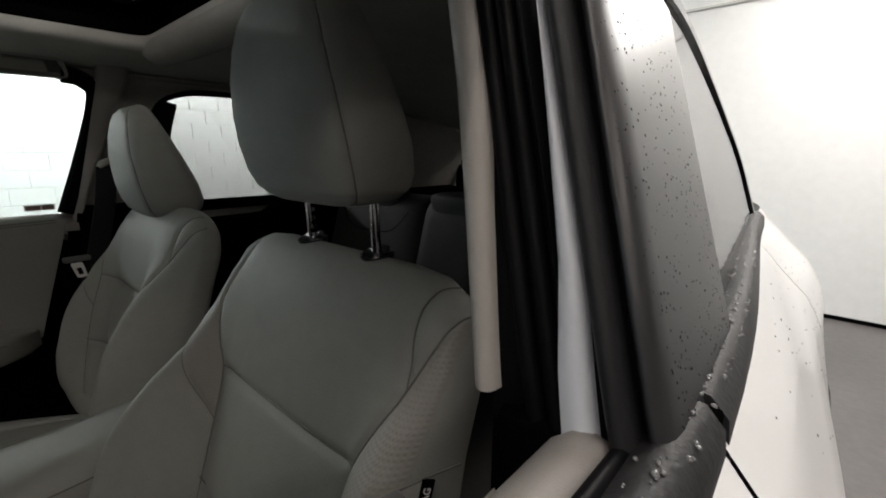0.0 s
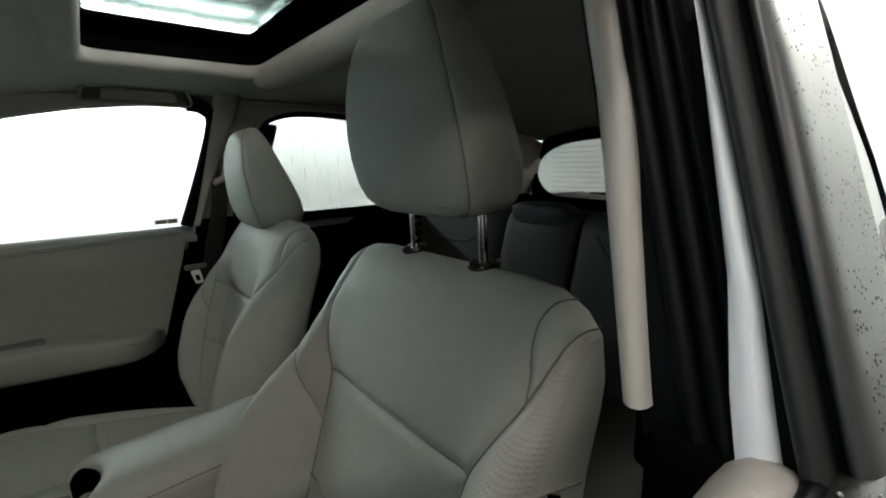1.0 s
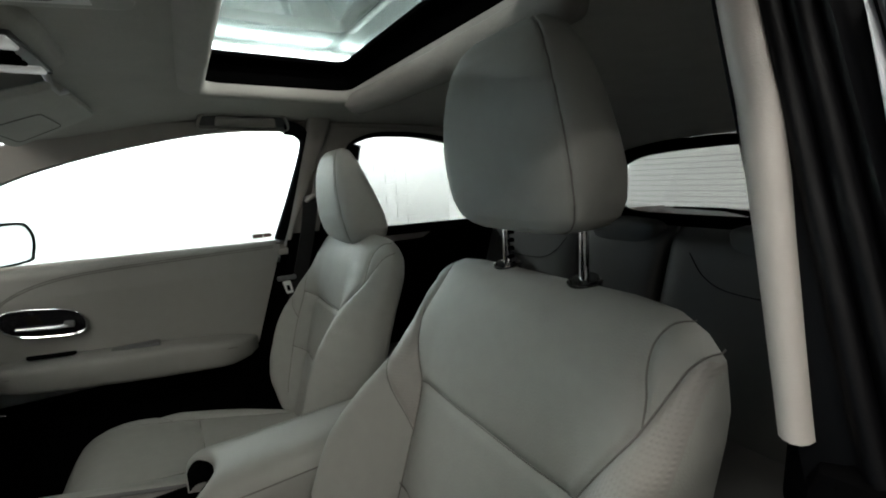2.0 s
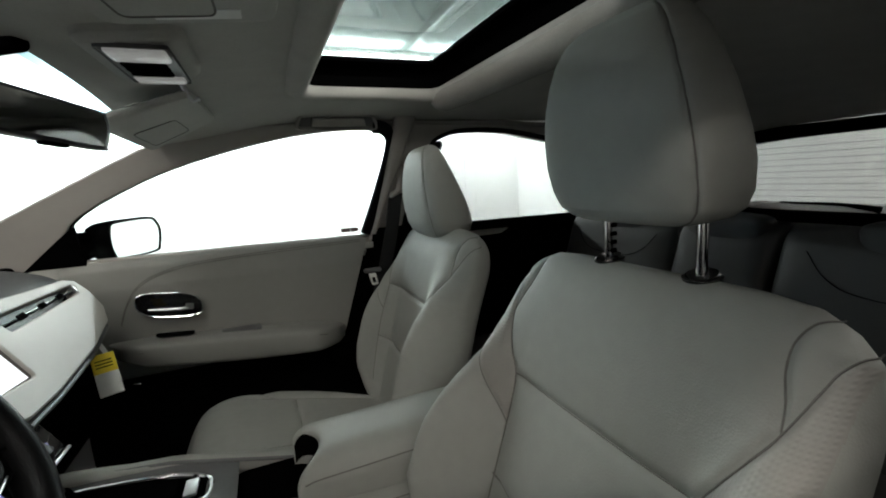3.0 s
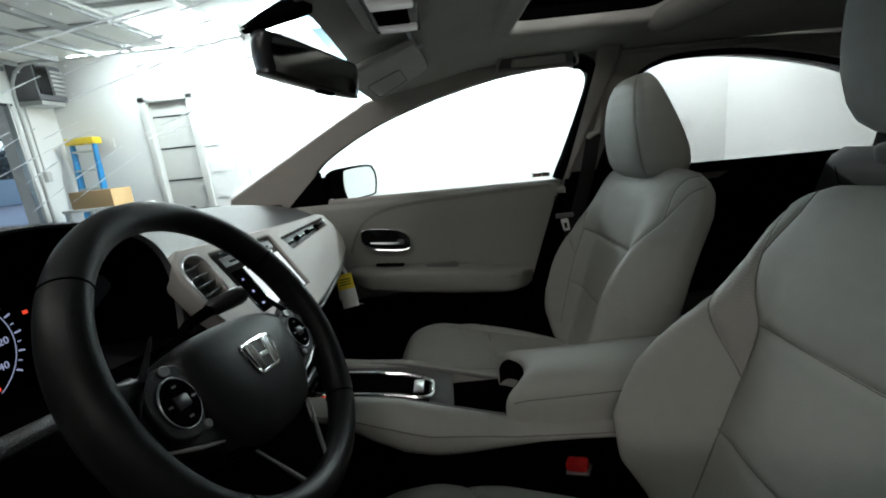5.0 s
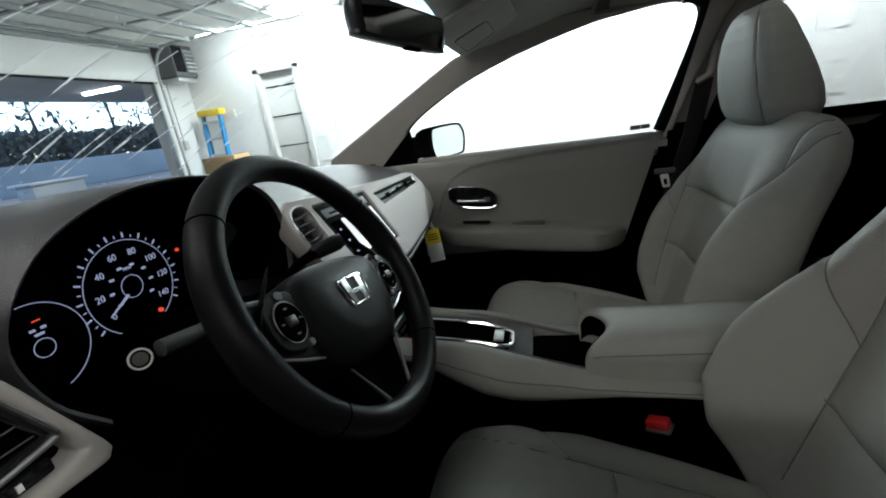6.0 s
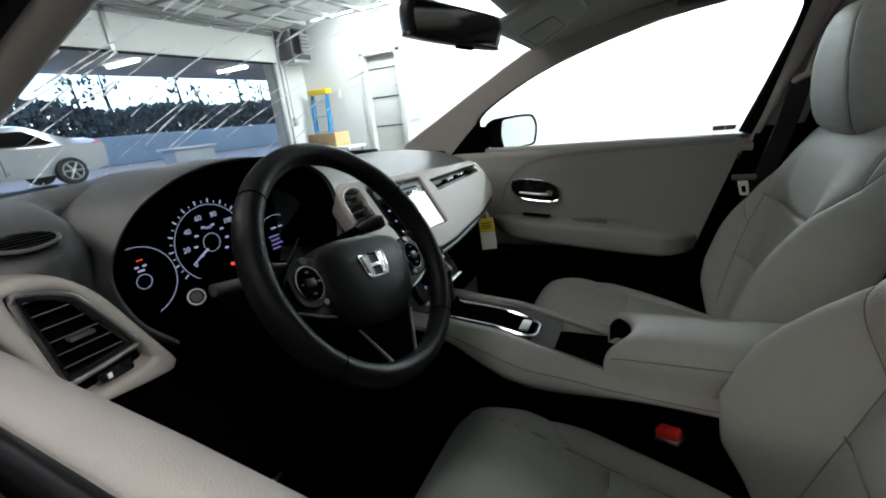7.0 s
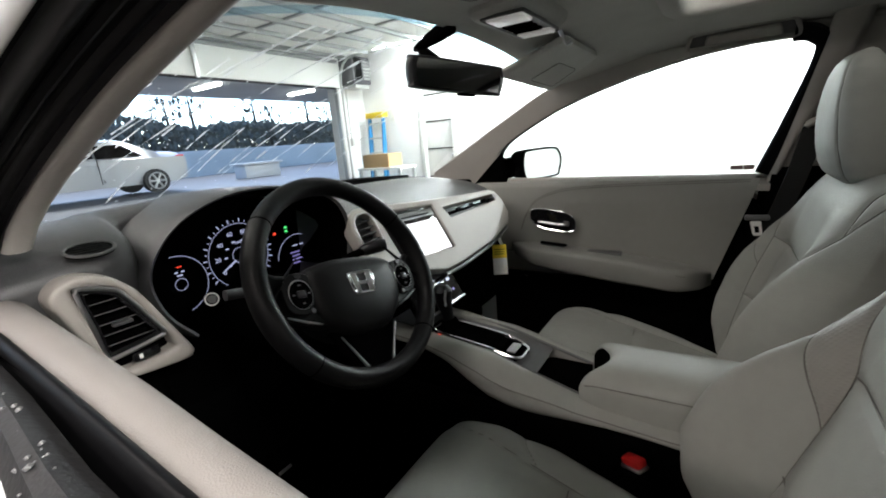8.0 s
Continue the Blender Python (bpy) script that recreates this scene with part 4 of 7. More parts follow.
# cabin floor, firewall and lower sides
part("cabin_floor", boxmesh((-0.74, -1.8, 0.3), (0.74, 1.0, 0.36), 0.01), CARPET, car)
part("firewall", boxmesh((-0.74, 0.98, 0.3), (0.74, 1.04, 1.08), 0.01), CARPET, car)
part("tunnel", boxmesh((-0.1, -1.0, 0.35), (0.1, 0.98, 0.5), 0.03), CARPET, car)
for s in (1, -1):
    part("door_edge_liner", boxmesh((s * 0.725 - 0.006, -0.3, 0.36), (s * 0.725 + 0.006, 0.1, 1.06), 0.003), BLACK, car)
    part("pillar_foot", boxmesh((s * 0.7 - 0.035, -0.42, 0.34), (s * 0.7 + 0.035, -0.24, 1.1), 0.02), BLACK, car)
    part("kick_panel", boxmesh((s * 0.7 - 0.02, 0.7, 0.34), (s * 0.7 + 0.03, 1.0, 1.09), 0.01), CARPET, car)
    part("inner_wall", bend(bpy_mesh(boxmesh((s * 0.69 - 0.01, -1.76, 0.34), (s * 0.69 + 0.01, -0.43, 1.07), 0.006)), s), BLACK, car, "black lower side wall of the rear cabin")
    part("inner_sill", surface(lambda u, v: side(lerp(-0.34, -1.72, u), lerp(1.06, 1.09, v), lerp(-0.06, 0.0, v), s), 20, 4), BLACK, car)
    if s > 0:
        path = dense([(-0.312, 1.215), (-0.29, 1.1), (-0.262, 0.995), (-0.235, 0.9), (-0.22, 0.7), (-0.22, 0.5)], 4)
        part("seat_belt", rings(bmesh.new(), [[(0.6, y - 0.026, z), (0.592, y + 0.02, z), (0.595, y + 0.021, z), (0.603, y - 0.026, z)] for y, z in path]), WEBBING, car, "black seat belt webbing hanging down the pillar")
        part("belt_guide", tube(bmesh.new(), [(0.632, -0.352, 1.3), (0.612, -0.34, 1.26), (0.6, -0.325, 1.222), (0.592, -0.3, 1.212), (0.592, -0.294, 1.205)], [0.012, 0.011, 0.009, 0.009, 0.006], 12), BEIGE, car)
    else:
        part("belt_guide", tube(bmesh.new(), [side(-0.395, 1.3, -0.017, s), side(-0.397, 1.3, -0.055, s)], 0.012, 14), BEIGE, car)
        part("seat_belt", sweep_side([(-0.4, 1.3), (-0.39, 1.2), (-0.375, 1.05), (-0.355, 0.9), (-0.34, 0.7), (-0.33, 0.5)], s, [(-0.022, -0.055), (0.024, -0.055), (0.024, -0.058), (-0.022, -0.058)]), WEBBING, car, "black seat belt webbing hanging down the pillar")
    if s < 0:
        part("belt_cover", boxmesh((s * 0.66 - 0.012, -0.4, 1.04), (s * 0.66 + 0.012, -0.275, 1.19), 0.008), BLACK, car)
    # white card colour stands in for the bright reflection of the metal latch
    part("belt_latch", plate(rounded([(-0.011, -0.02), (0.011, -0.02), (0.013, 0.02), (-0.013, 0.02)], 0.005), [rounded([(-0.0055, -0.012), (0.0055, -0.012), (0.0055, 0.006), (-0.0055, 0.006)], 0.002)], 0.003, 0.0008, axes((s * 0.583, -0.217, 0.949), (0.25, -0.968, 0), (0, 0.2, 0.98), (-0.968 * s, -0.25, 0.05))), CARD, car, "metal belt latch plate with a slot, whitened for its bright reflection")
    part("latch_grip", boxmesh((s * 0.587 - 0.007, -0.244, 0.97), (s * 0.587 + 0.007, -0.188, 0.985), 0.005), GREYPLASTIC, car)


# ---- front doors, inside ----
def rear_edge(z):
    return -0.228 + max(0.0, 1.09 - z) * 0.3


def door_face(z):
    return table(z, [0.4, 0.7, 0.8, 0.9, 1.0, 1.06, 1.085, 1.1], [0.69, 0.69, 0.69, 0.68, 0.668, 0.668, 0.676, 0.69])


def front_door(s):
    who = "passenger's" if s > 0 else "driver's"
    d = thing("front_door_panel", (s * 0.7, 0.2, 0.36), f"grey vinyl inner panel of the {who} door", "door panel", "inner door panels")

    def face(u, v):
        z = lerp(lerp(0.815, 0.76, u), 1.1 if s < 0 else 1.072, v)
        y = lerp(0.6, rear_edge(z), u)
        return (s * (door_face(z) + (0.034 if s < 0 else 0)), y, z)
    # driver's panel goes near-black: the shade below its sill is painted in
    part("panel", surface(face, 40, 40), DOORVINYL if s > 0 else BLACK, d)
    loops = []
    for y in [0.68, 0.66, 0.5, 0.4, 0.3, 0.2, 0.1, 0.0, -0.1, -0.2, -0.238, -0.254]:
        k = (0.006 if y in (0.68, -0.254) else 0.0) + (0.027 if s > 0 else 0.0)
        if s > 0 and y < -0.2:
            y = -0.2 + (y + 0.2) * 0.35
        if s < 0:
            xi = table(y, [-0.25, -0.1, 0.03, 0.175, 0.43, 0.69], [0.712, 0.708, 0.702, 0.688, 0.67, 0.655])
            xo = table(y, [-0.25, -0.15, 0.05, 0.2, 0.43, 0.69], [0.745, 0.741, 0.73, 0.722, 0.711, 0.704])
        else:
            xi, xo = 0.688, 0.735
        w = xo - xi
        loops.append([(s * (xi + w * a), y, z - k) for a, z in ((-0.35, 1.06), (-0.12, 1.088), (0.06, 1.1), (0.3, 1.107), (0.55, 1.109), (0.8, 1.107), (0.95, 1.101), (1.0, 1.09), (1.0, 1.06), (0.3, 1.04))])
    part("sill_cap", rings(bmesh.new(), loops), SILLVINYL if s < 0 else DOORVINYL, d, "smooth warm grey cap along the window sill" if s < 0 else "")
    strip = []
    for y in np.linspace(0.66, -0.25, 24):
        xo = table(y, [-0.25, -0.15, 0.05, 0.2, 0.43, 0.69], [0.745, 0.741, 0.73, 0.722, 0.711, 0.704]) if s < 0 else 0.721
        strip.append([(s * (xo + a), y, z - (0.025 if s > 0 else 0.0)) for a, z in ((-0.004, 1.06), (-0.004, 1.1), (-0.001, 1.1055), (0.003, 1.106), (0.007, 1.102), (0.009, 1.092), (0.009, 1.06))])
    part("inner_weatherstrip", rings(bmesh.new(), strip), RUBBER, d, angle=70)
    # arm rest
    a = []
    for t in np.linspace(0, 1, 25):
        y = lerp(0.53, -0.125, t)
        zt = lerp(0.856, 0.8, t) + 0.008 * math.sin(math.pi * t)
        zb = lerp(0.79, 0.715, t) + 0.012 * (1 - math.sin(math.pi * t))
        k = min(1, 6 * t, 7 * (1 - t)) ** 0.5 if 0 < t < 1 else 0.05
        w = 0.085 * k + 0.004
        zm, h = (zt + zb) / 2, (zt - zb) / 2 * (0.55 + 0.45 * k)
        a.append([(s * (0.695 - w * 0.5 + w * 0.62 * math.copysign(abs(math.cos(p)) ** 0.42, math.cos(p)) * -1), y, zm + h * math.copysign(abs(math.sin(p)) ** 0.42, math.sin(p))) for p in np.linspace(0, 2 * math.pi, 24, endpoint=False)])
    # armrest likewise: vinyl where lit, near-black for shade on the driver's side
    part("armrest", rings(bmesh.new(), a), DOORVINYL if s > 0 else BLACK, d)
    if s > 0:
        part("armrest_seam", tube(bmesh.new(), [(s * 0.6005, y, lerp(0.836, 0.785, (0.5 - y) / 0.6)) for y in np.linspace(0.44, -0.06, 12)], 0.0012, 5), THREAD, d)
    part("switch_recess", plate(rounded([(-0.05, -0.012), (0.05, -0.012), (0.045, 0.012), (-0.045, 0.012)], 0.011), depth=0.006, m=axes((s * 0.655, 0.36, 0.855), (0, 1, 0.08), (-1, 0, 0.05), (0, 0, 1))), BLACK, d)
    part("pull_cup", boxmesh((s * 0.66 - 0.02, 0.13, 0.815), (s * 0.66 + 0.02, 0.245, 0.8395), 0.006), GREYPLASTIC, d)
    # pull handle in its bowl
    hx = s * 0.668
    hp = axes((hx, 0.365, 0.94), (0, -0.992, -0.12), (0, -0.12, 0.992), (-s, 0, 0))
    oval = [(0.082 * math.copysign(abs(math.cos(p)) ** 0.6, math.cos(p)) - 0.014 * math.sin(p), 0.036 * math.copysign(abs(math.sin(p)) ** 0.75, math.sin(p))) for p in np.linspace(0, 2 * math.pi, 36, endpoint=False)]
    bowl = part("handle_bowl", plate(oval, depth=0.006, m=hp), PIANO, d)
    part("bowl_ring", tube(bmesh.new(), [hp @ Vector((x, y, 0.004)) for x, y in oval], [0.0011 + 0.0013 * smoothstep(0.0, -0.034, y) for x, y in oval], 8, True), CHROME, bowl, "chrome ring")
    part("door_lever", tube(bmesh.new(), [hp @ Vector(p) for p in ((-0.05, -0.012, 0.008), (-0.02, -0.011, 0.014), (0.03, -0.01, 0.014), (0.05, -0.008, 0.01))], [0.003, 0.0042, 0.0046, 0.004], 8), SATIN, bowl, "silver pull lever")
    part("lock_knob", boxmesh((0.04, -0.014, 0.003), (0.062, 0.004, 0.014), 0.004, hp), GREYPLASTIC, bowl)
    st = [(0.49, 0.9), (0.465, 0.96), (0.42, 1.015), (0.33, 1.048), (0.2, 1.06), (0.0, 1.066), (-0.2, 1.07)]
    for dz in (0.0, -0.006) if s > 0 else ():
        part("panel_seam", tube(bmesh.new(), [(s * (door_face(p.y + dz) - 0.001), p.x, p.y + dz) for p in curve_points([(y, z, 0) for y, z in st], 6)], 0.0011, 5), THREAD, d)
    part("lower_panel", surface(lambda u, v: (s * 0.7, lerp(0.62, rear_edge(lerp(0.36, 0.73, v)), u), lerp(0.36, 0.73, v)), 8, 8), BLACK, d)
    part("speaker_ring", tube(bmesh.new(), [(s * 0.694, 0.5 + 0.075 * math.cos(p), 0.64 + 0.075 * math.sin(p)) for p in np.linspace(0, 6.283, 28, endpoint=False)], 0.004, 6, True), BLACK, d)
    part("ring_trim", tube(bmesh.new(), [(s * 0.69, 0.5 + 0.075 * math.cos(p), 0.64 + 0.075 * math.sin(p)) for p in np.linspace(1.0, 1.9, 10)], 0.002, 6), CHROME, d)
    # mirror patch at the window's front corner
    part("mirror_patch", plate(wall_xy([(0.7, 1.06), (0.675, 1.08), (0.64, 1.11), (0.6, 1.144), (0.556, 1.18), (0.549, 1.18), (0.546, 1.074)]), depth=0.016, m=side_pose(s, -0.022 if s > 0 else 0.0)), BLACK, d)
    return d


front_door(1)
front_door(-1)

# driver's window: outer weatherstrip, wet, in two lengths with a gap at the door's edge
ws = thing("outer_weatherstrip", (-0.76, -0.5, 1.07), "wet black rubber window weatherstrip with water drops", "weatherstrip")
for a, b in ((0.55, -0.318), (-0.33, -1.34)):
    loops = []
    for y in np.linspace(a, b, 14):
        o, f = taper(y) + strip_shift(y), smoothstep(0.0, 0.2, y)
        loops.append([(-x + o + f * max(0.0, x - 0.752) * 0.45, y, z) for x, z in ((0.742, 1.06), (0.742, 1.094), (0.752, 1.104), (0.76, 1.108), (0.772, 1.106), (0.783, 1.094), (0.786, 1.07))])
    part("strip", rings(bmesh.new(), loops), WETRUBBER, ws)
part("strip_gap", boxmesh((-0.78, -0.332, 1.07), (-0.752, -0.316, 1.1), 0.003), BLACK, ws)


# ---- front seats ----
Z0, Y0 = 0.64, 0.0673 - 0.35 * 0.64
UPV, OUT = Vector((0, -0.330, 0.944)), Vector((0, 0.944, 0.330))
VT = 0.53
HALF = ([-0.03, 0.03, 0.1, 0.2, 0.25, 0.31, 0.36, 0.42, 0.45, 0.49, 0.51, 0.525, VT], [0.18, 0.24, 0.264, 0.263, 0.256, 0.247, 0.243, 0.243, 0.241, 0.23, 0.211, 0.182, 0.135])


def zv(z):
    return (z - Z0) / 0.944


BACK_SEAMS = []
for k in (1, -1):
    BACK_SEAMS.append([(k * u, zv(z)) for u, z in ((0.229, 1.112), (0.217, 1.09), (0.212, 1.07), (0.2, 1.03), (0.186, 1.0), (0.169, 0.97), (0.154, 0.942), (0.148, 0.9), (0.145, 0.82), (0.14, 0.66))])
    BACK_SEAMS.append([(k * u, zv(z)) for u, z in ((0.2, 1.13), (0.189, 1.12), (0.184, 1.1), (0.187, 1.078), (0.195, 1.055), (0.2, 1.032))])
    BACK_SEAMS.append([(k * u, zv(z)) for u, z in ((0.244, 0.976), (0.23, 0.962), (0.19, 0.92), (0.147, 0.87))])
BACK_SEAMS.append([(-0.154, zv(0.943)), (-0.07, zv(0.941)), (0.07, zv(0.941)), (0.154, zv(0.943))])
BACK_SEAMS.append([(-0.147, zv(0.79)), (0, zv(0.786)), (0.147, zv(0.79))])
BACK_SEAMS = [[(p.x, p.y) for p in curve_points([(u, v, 0) for u, v in line], 6)] for line in BACK_SEAMS]


def seam_distance(seams, u, v):
    """Distance of each (u, v) to the nearest seam line."""
    best = np.full(u.shape, 9.0)
    for line in seams:
        for (ax, ay), (bx, by) in zip(line, line[1:]):
            dx, dy = bx - ax, by - ay
            t = np.clip(((u - ax) * dx + (v - ay) * dy) / (dx * dx + dy * dy + 1e-12), 0, 1)
            best = np.minimum(best, np.hypot(u - ax - t * dx, v - ay - t * dy))
    return best


def sstep(a, b, x):
    t = np.clip((x - a) / (b - a), 0, 1)
    return t * t * (3 - 2 * t)


def back_front(u, v, swell=0.12, sink=0.0, seams=BACK_SEAMS):
    """Height of the backrest's front above its middle plane."""
    u, v = np.asarray(u, float), np.asarray(v, float)
    hw = np.interp(v, *HALF)
    r = np.clip(np.abs(u) / hw, 0, 1)
    fade = np.interp(v - 0.5 * sink, [0, 0.04, 0.1, 0.16, 0.2, 0.24, 0.28, 0.32, 0.36, 0.4, 0.44, 0.48], [0.82, 0.95, 1.0, 1.0, 0.96, 0.88, 0.74, 0.55, 0.34, 0.16, 0.05, 0.0])
    bol = swell * fade * sstep(0.135 - 1.3 * sink, 0.25 - 1.6 * sink, np.abs(u))
    d = seam_distance(seams, u, v)
    puff = 0.007 * (1 - np.exp(-d / 0.025)) - 0.0045 * np.exp(-(d / 0.005) ** 2)
    lumb = 0.012 * np.exp(-((v - 0.16) / 0.12) ** 2) * (1 - sstep(0.05, 0.16, np.abs(u)))
    w = (0.05 - sink * (1 - sstep(0.05, 0.5, v)) + bol + puff + lumb) * (1 - r ** (7 - 110 * sink)) ** (0.42 + 4 * sink)
    q = np.sqrt(np.clip(1 - (np.clip(v - 0.43, 0, 1) / (VT + 0.001 - 0.43)) ** 2, 0, 1))
    return w * q


def seat(cx, so, label, drop=0.0, swell=0.145, sink=0.0, lift=0.0):
    seams = [q for i, q in enumerate(BACK_SEAMS) if not (sink and i == 5)]
    s = thing("front_seat", (cx, 0.0, 0.36), label, "car seat", "front seats")

    def place(u, v, w):
        return Vector((cx, Y0, Z0)) + Vector((1, 0, 0)) * u + UPV * v + OUT * (w - 0.05)
    nf, nb = 210, 24
    vv = np.concatenate([np.linspace(-0.03, 0.43, 110), 0.43 + (VT - 0.43) * np.sin(np.linspace(0, np.pi / 2, 42))[1:]])
    verts, faces, mi = [], [], []
    for v in vv:
        hw = np.interp(v, *HALF)
        th = np.linspace(0, np.pi, nf)
        u = hw * np.cos(th)
        w = back_front(u, np.full(nf, v), swell, sink, seams)
        tb = np.linspace(np.pi, 2 * np.pi, nb + 2)[1:-1]
        q = math.sqrt(max(0, 1 - (max(0, v - 0.43) / (VT + 0.001 - 0.43)) ** 2))
        ub, wb = hw * np.cos(tb), -0.065 * q * np.abs(np.sin(tb)) ** (0.45 if drop else 0.85)
        for a, b in zip(np.concatenate([u, ub]), np.concatenate([w, wb])):
            verts.append(tuple(place(a, v, b)))
    n = nf + nb
    for j in range(len(vv) - 1):
        for i in range(n):
            k = (i + 1) % n
            faces.append((j * n + i, j * n + k, (j + 1) * n + k, (j + 1) * n + i))
            uu = np.interp(vv[j], *HALF) * math.cos(math.pi * i / (nf - 1)) if i < nf else 0
            zz = Z0 + 0.944 * vv[j]
            inner = np.interp(zz, [0.87, 0.9, 0.942, 0.97, 1.0, 1.03, 1.07, 1.11], [0.147, 0.148, 0.154, 0.169, 0.186, 0.2, 0.212, 0.229])
            outer = min(0.233, np.interp(zz, [0.87, 0.92, 0.968, 0.99], [0.147, 0.19, 0.235, 0.258]))
            mi.append(1 if (not sink and i < nf and inner < abs(uu) < outer and 0.872 < zz < 1.1) else 0)
    faces.append(tuple((len(vv) - 1) * n + i for i in range(n)))
    mi.append(0)
    faces.append(tuple(reversed(range(n))))
    mi.append(0)
    me = bpy.data.meshes.new("backrest")
    me.from_pydata(verts, [], faces)
    me.materials.append(LEATHER)
    me.materials.append(RIBBED)
    me.polygons.foreach_set("material_index", mi)
    back = part("backrest", me, None, s, "grey leather backrest with sewn panels")
    for line in seams:
        w = back_front([p[0] for p in line], [p[1] for p in line], swell, sink, seams)
        part("seam", tube(bmesh.new(), [place(u, v, b + 0.0008) for (u, v), b in zip(line, w)], 0.001, 5), THREAD, back)
    # side air bag tag
    tag = axes(place(so * 0.247, zv(0.955), 0.05), UPV, (-so * 0.5, 0.82, 0.28), (so * 0.87, 0.47, 0.16))
    tg = part("safety_tag", boxmesh((-0.022, -0.006, -0.001), (0.022, 0.006, 0.0012), 0.001, tag), BLACK, back, "small black safety tag sewn into the seam")
    words("AIRBAG", 0.0088, tag @ Matrix.Translation((0, 0, 0.002)), CARD, tg)
    # cushion
    CF = 0.335 + 1.6 * lift
    CY, CW = [-0.22, -0.1, 0.0, 0.1, 0.2, CF - 0.055, CF], [w + 1.7 * lift for w in (0.13, 0.16, 0.185, 0.206, 0.214, 0.205, 0.165)]
    hwc = lambda y: table(y, CY, CW)
    cs = [[(k * 0.11, -0.2), (k * 0.12, -0.05), (k * 0.132, 0.1), (k * 0.146, 0.2), (k * 0.165, CF - 0.045)] for k in (1, -1)] + [[(k * 0.137, 0.12), (k * 0.17, 0.15), (k * (0.205 + 1.4 * lift), 0.17)] for k in (1, -1)] + [[(-0.124, 0.06), (0.0, 0.055), (0.124, 0.06)]]
    cs = [[(p.x, p.y) for p in curve_points([(a, b, 0) for a, b in line], 5)] for line in cs]

    def top(u, y):
        u, y = np.asarray(u, float), np.asarray(y, float)
        base = np.interp(y, [-0.22, -0.05, 0.1, 0.22, CF - 0.035, CF], [0.6, 0.635, 0.662, 0.682, 0.682, 0.665]) + lift
        d = seam_distance(cs, u, y)
        puff = 0.008 * (1 - np.exp(-d / 0.03)) - 0.004 * np.exp(-(d / 0.0035) ** 2)
        hw = np.interp(y, CY, CW)
        r = np.clip(np.abs(u) / hw, 0, 1)
        bol = 0.024 * sstep(0.1, 0.165, np.abs(u)) * np.interp(y, [-0.2, 0.1, 0.32], [1, 0.8, 0.2])
        crown = base + puff + bol
        q = np.sqrt(np.clip(1 - (np.clip(y - CF + 0.095, 0, 1) / 0.0955) ** 2, 0, 1))
        return 0.56 + (crown - 0.56) * (1 - r ** 8) ** 0.5 * (0.15 + 0.85 * q)
    ys = np.concatenate([np.linspace(-0.22, CF - 0.095, 80), CF - 0.095 + 0.095 * np.sin(np.linspace(0, np.pi / 2, 30))[1:]])
    verts, faces = [], []
    nf = 110
    for y in ys:
        h = hwc(y)
        u = h * np.cos(np.linspace(0, np.pi, nf))
        for a, b in zip(u, top(u, np.full(nf, y))):
            verts.append((cx + a, y, b))
        for a in (-0.97, -0.9, 0.9, 0.97):
            verts.append((cx + a * h, min(y, 0.32), 0.5 if abs(a) < 0.95 else 0.52))
    n = nf + 4
    for j in range(len(ys) - 1):
        for i in range(n):
            k = (i + 1) % n
            faces.append((j * n + i, j * n + k, (j + 1) * n + k, (j + 1) * n + i))
    faces += [tuple(range(n)), tuple((len(ys) - 1) * n + i for i in range(n))]
    me = bpy.data.meshes.new("cushion")
    me.from_pydata(verts, [], faces)
    cu = part("cushion", me, LEATHER, s, "grey leather seat cushion with sewn panels")
    for line in cs:
        z = top([p[0] for p in line], [p[1] for p in line])
        part("seam", tube(bmesh.new(), [(cx + u, y, b + 0.001) for (u, y), b in zip(line, z)], 0.001, 5), THREAD, cu)
    part("seat_base", boxmesh((cx - 0.17, -0.2, 0.42), (cx + 0.17, 0.26, 0.55), 0.03), BLACK, s)
    part("side_shield", boxmesh((cx + so * 0.245 - 0.02, -0.24, 0.45), (cx + so * 0.245 + 0.02, 0.22, 0.6), 0.018), BLACK, s)
    for dx in (-0.17, 0.17):
        part("rail", boxmesh((cx + dx - 0.02, -0.25, 0.36), (cx + dx + 0.02, 0.3, 0.43), 0.005), BLACK, s)
    # head restraint on two chromed posts
    seam_at = lambda z: radians(table(z, [1.17 - drop, 1.3 - drop, 1.43 - drop], [46, 52, 58] if drop else [24, 33, 46]))
    Zs = [1.186, 1.188, 1.194, 1.205, 1.225, 1.258, 1.292, 1.33, 1.365, 1.392, 1.412, 1.424, 1.43]
    A = [0.05, 0.08, 0.098, 0.111, 0.119, 0.1235, 0.123, 0.118, 0.109, 0.098, 0.083, 0.064, 0.035]
    F = [-0.34, -0.325, -0.315, -0.304, -0.295, -0.288, -0.285, -0.285, -0.289, -0.295, -0.303, -0.314, -0.33]
    B = [-0.385, -0.402, -0.414, -0.423, -0.426, -0.419, -0.405, -0.388, -0.372, -0.36, -0.351, -0.345, -0.34]
    Zs = [z - drop for z in Zs]
    hx = cx + (0.01 if not drop else 0.006)
    loops = []
    zz = np.interp(np.linspace(0, 1, 70), np.linspace(0, 1, len(Zs)), Zs)
    for z in zz:
        a, f, b = (float(np.interp(z, Zs, q)) for q in (A, F, B))
        mid, dep = (f + b) / 2, (f - b) / 2
        ring = []
        for p in np.linspace(0, 2 * math.pi, 120, endpoint=False):
            c, sn = math.cos(p), math.sin(p)
            x = a * math.copysign(abs(c) ** 0.52, c)
            y = mid + dep * math.copysign(abs(sn) ** 0.52, sn)
            g = math.exp(-((math.atan2(sn, abs(c)) - seam_at(z)) / 0.035) ** 2) * 0.003
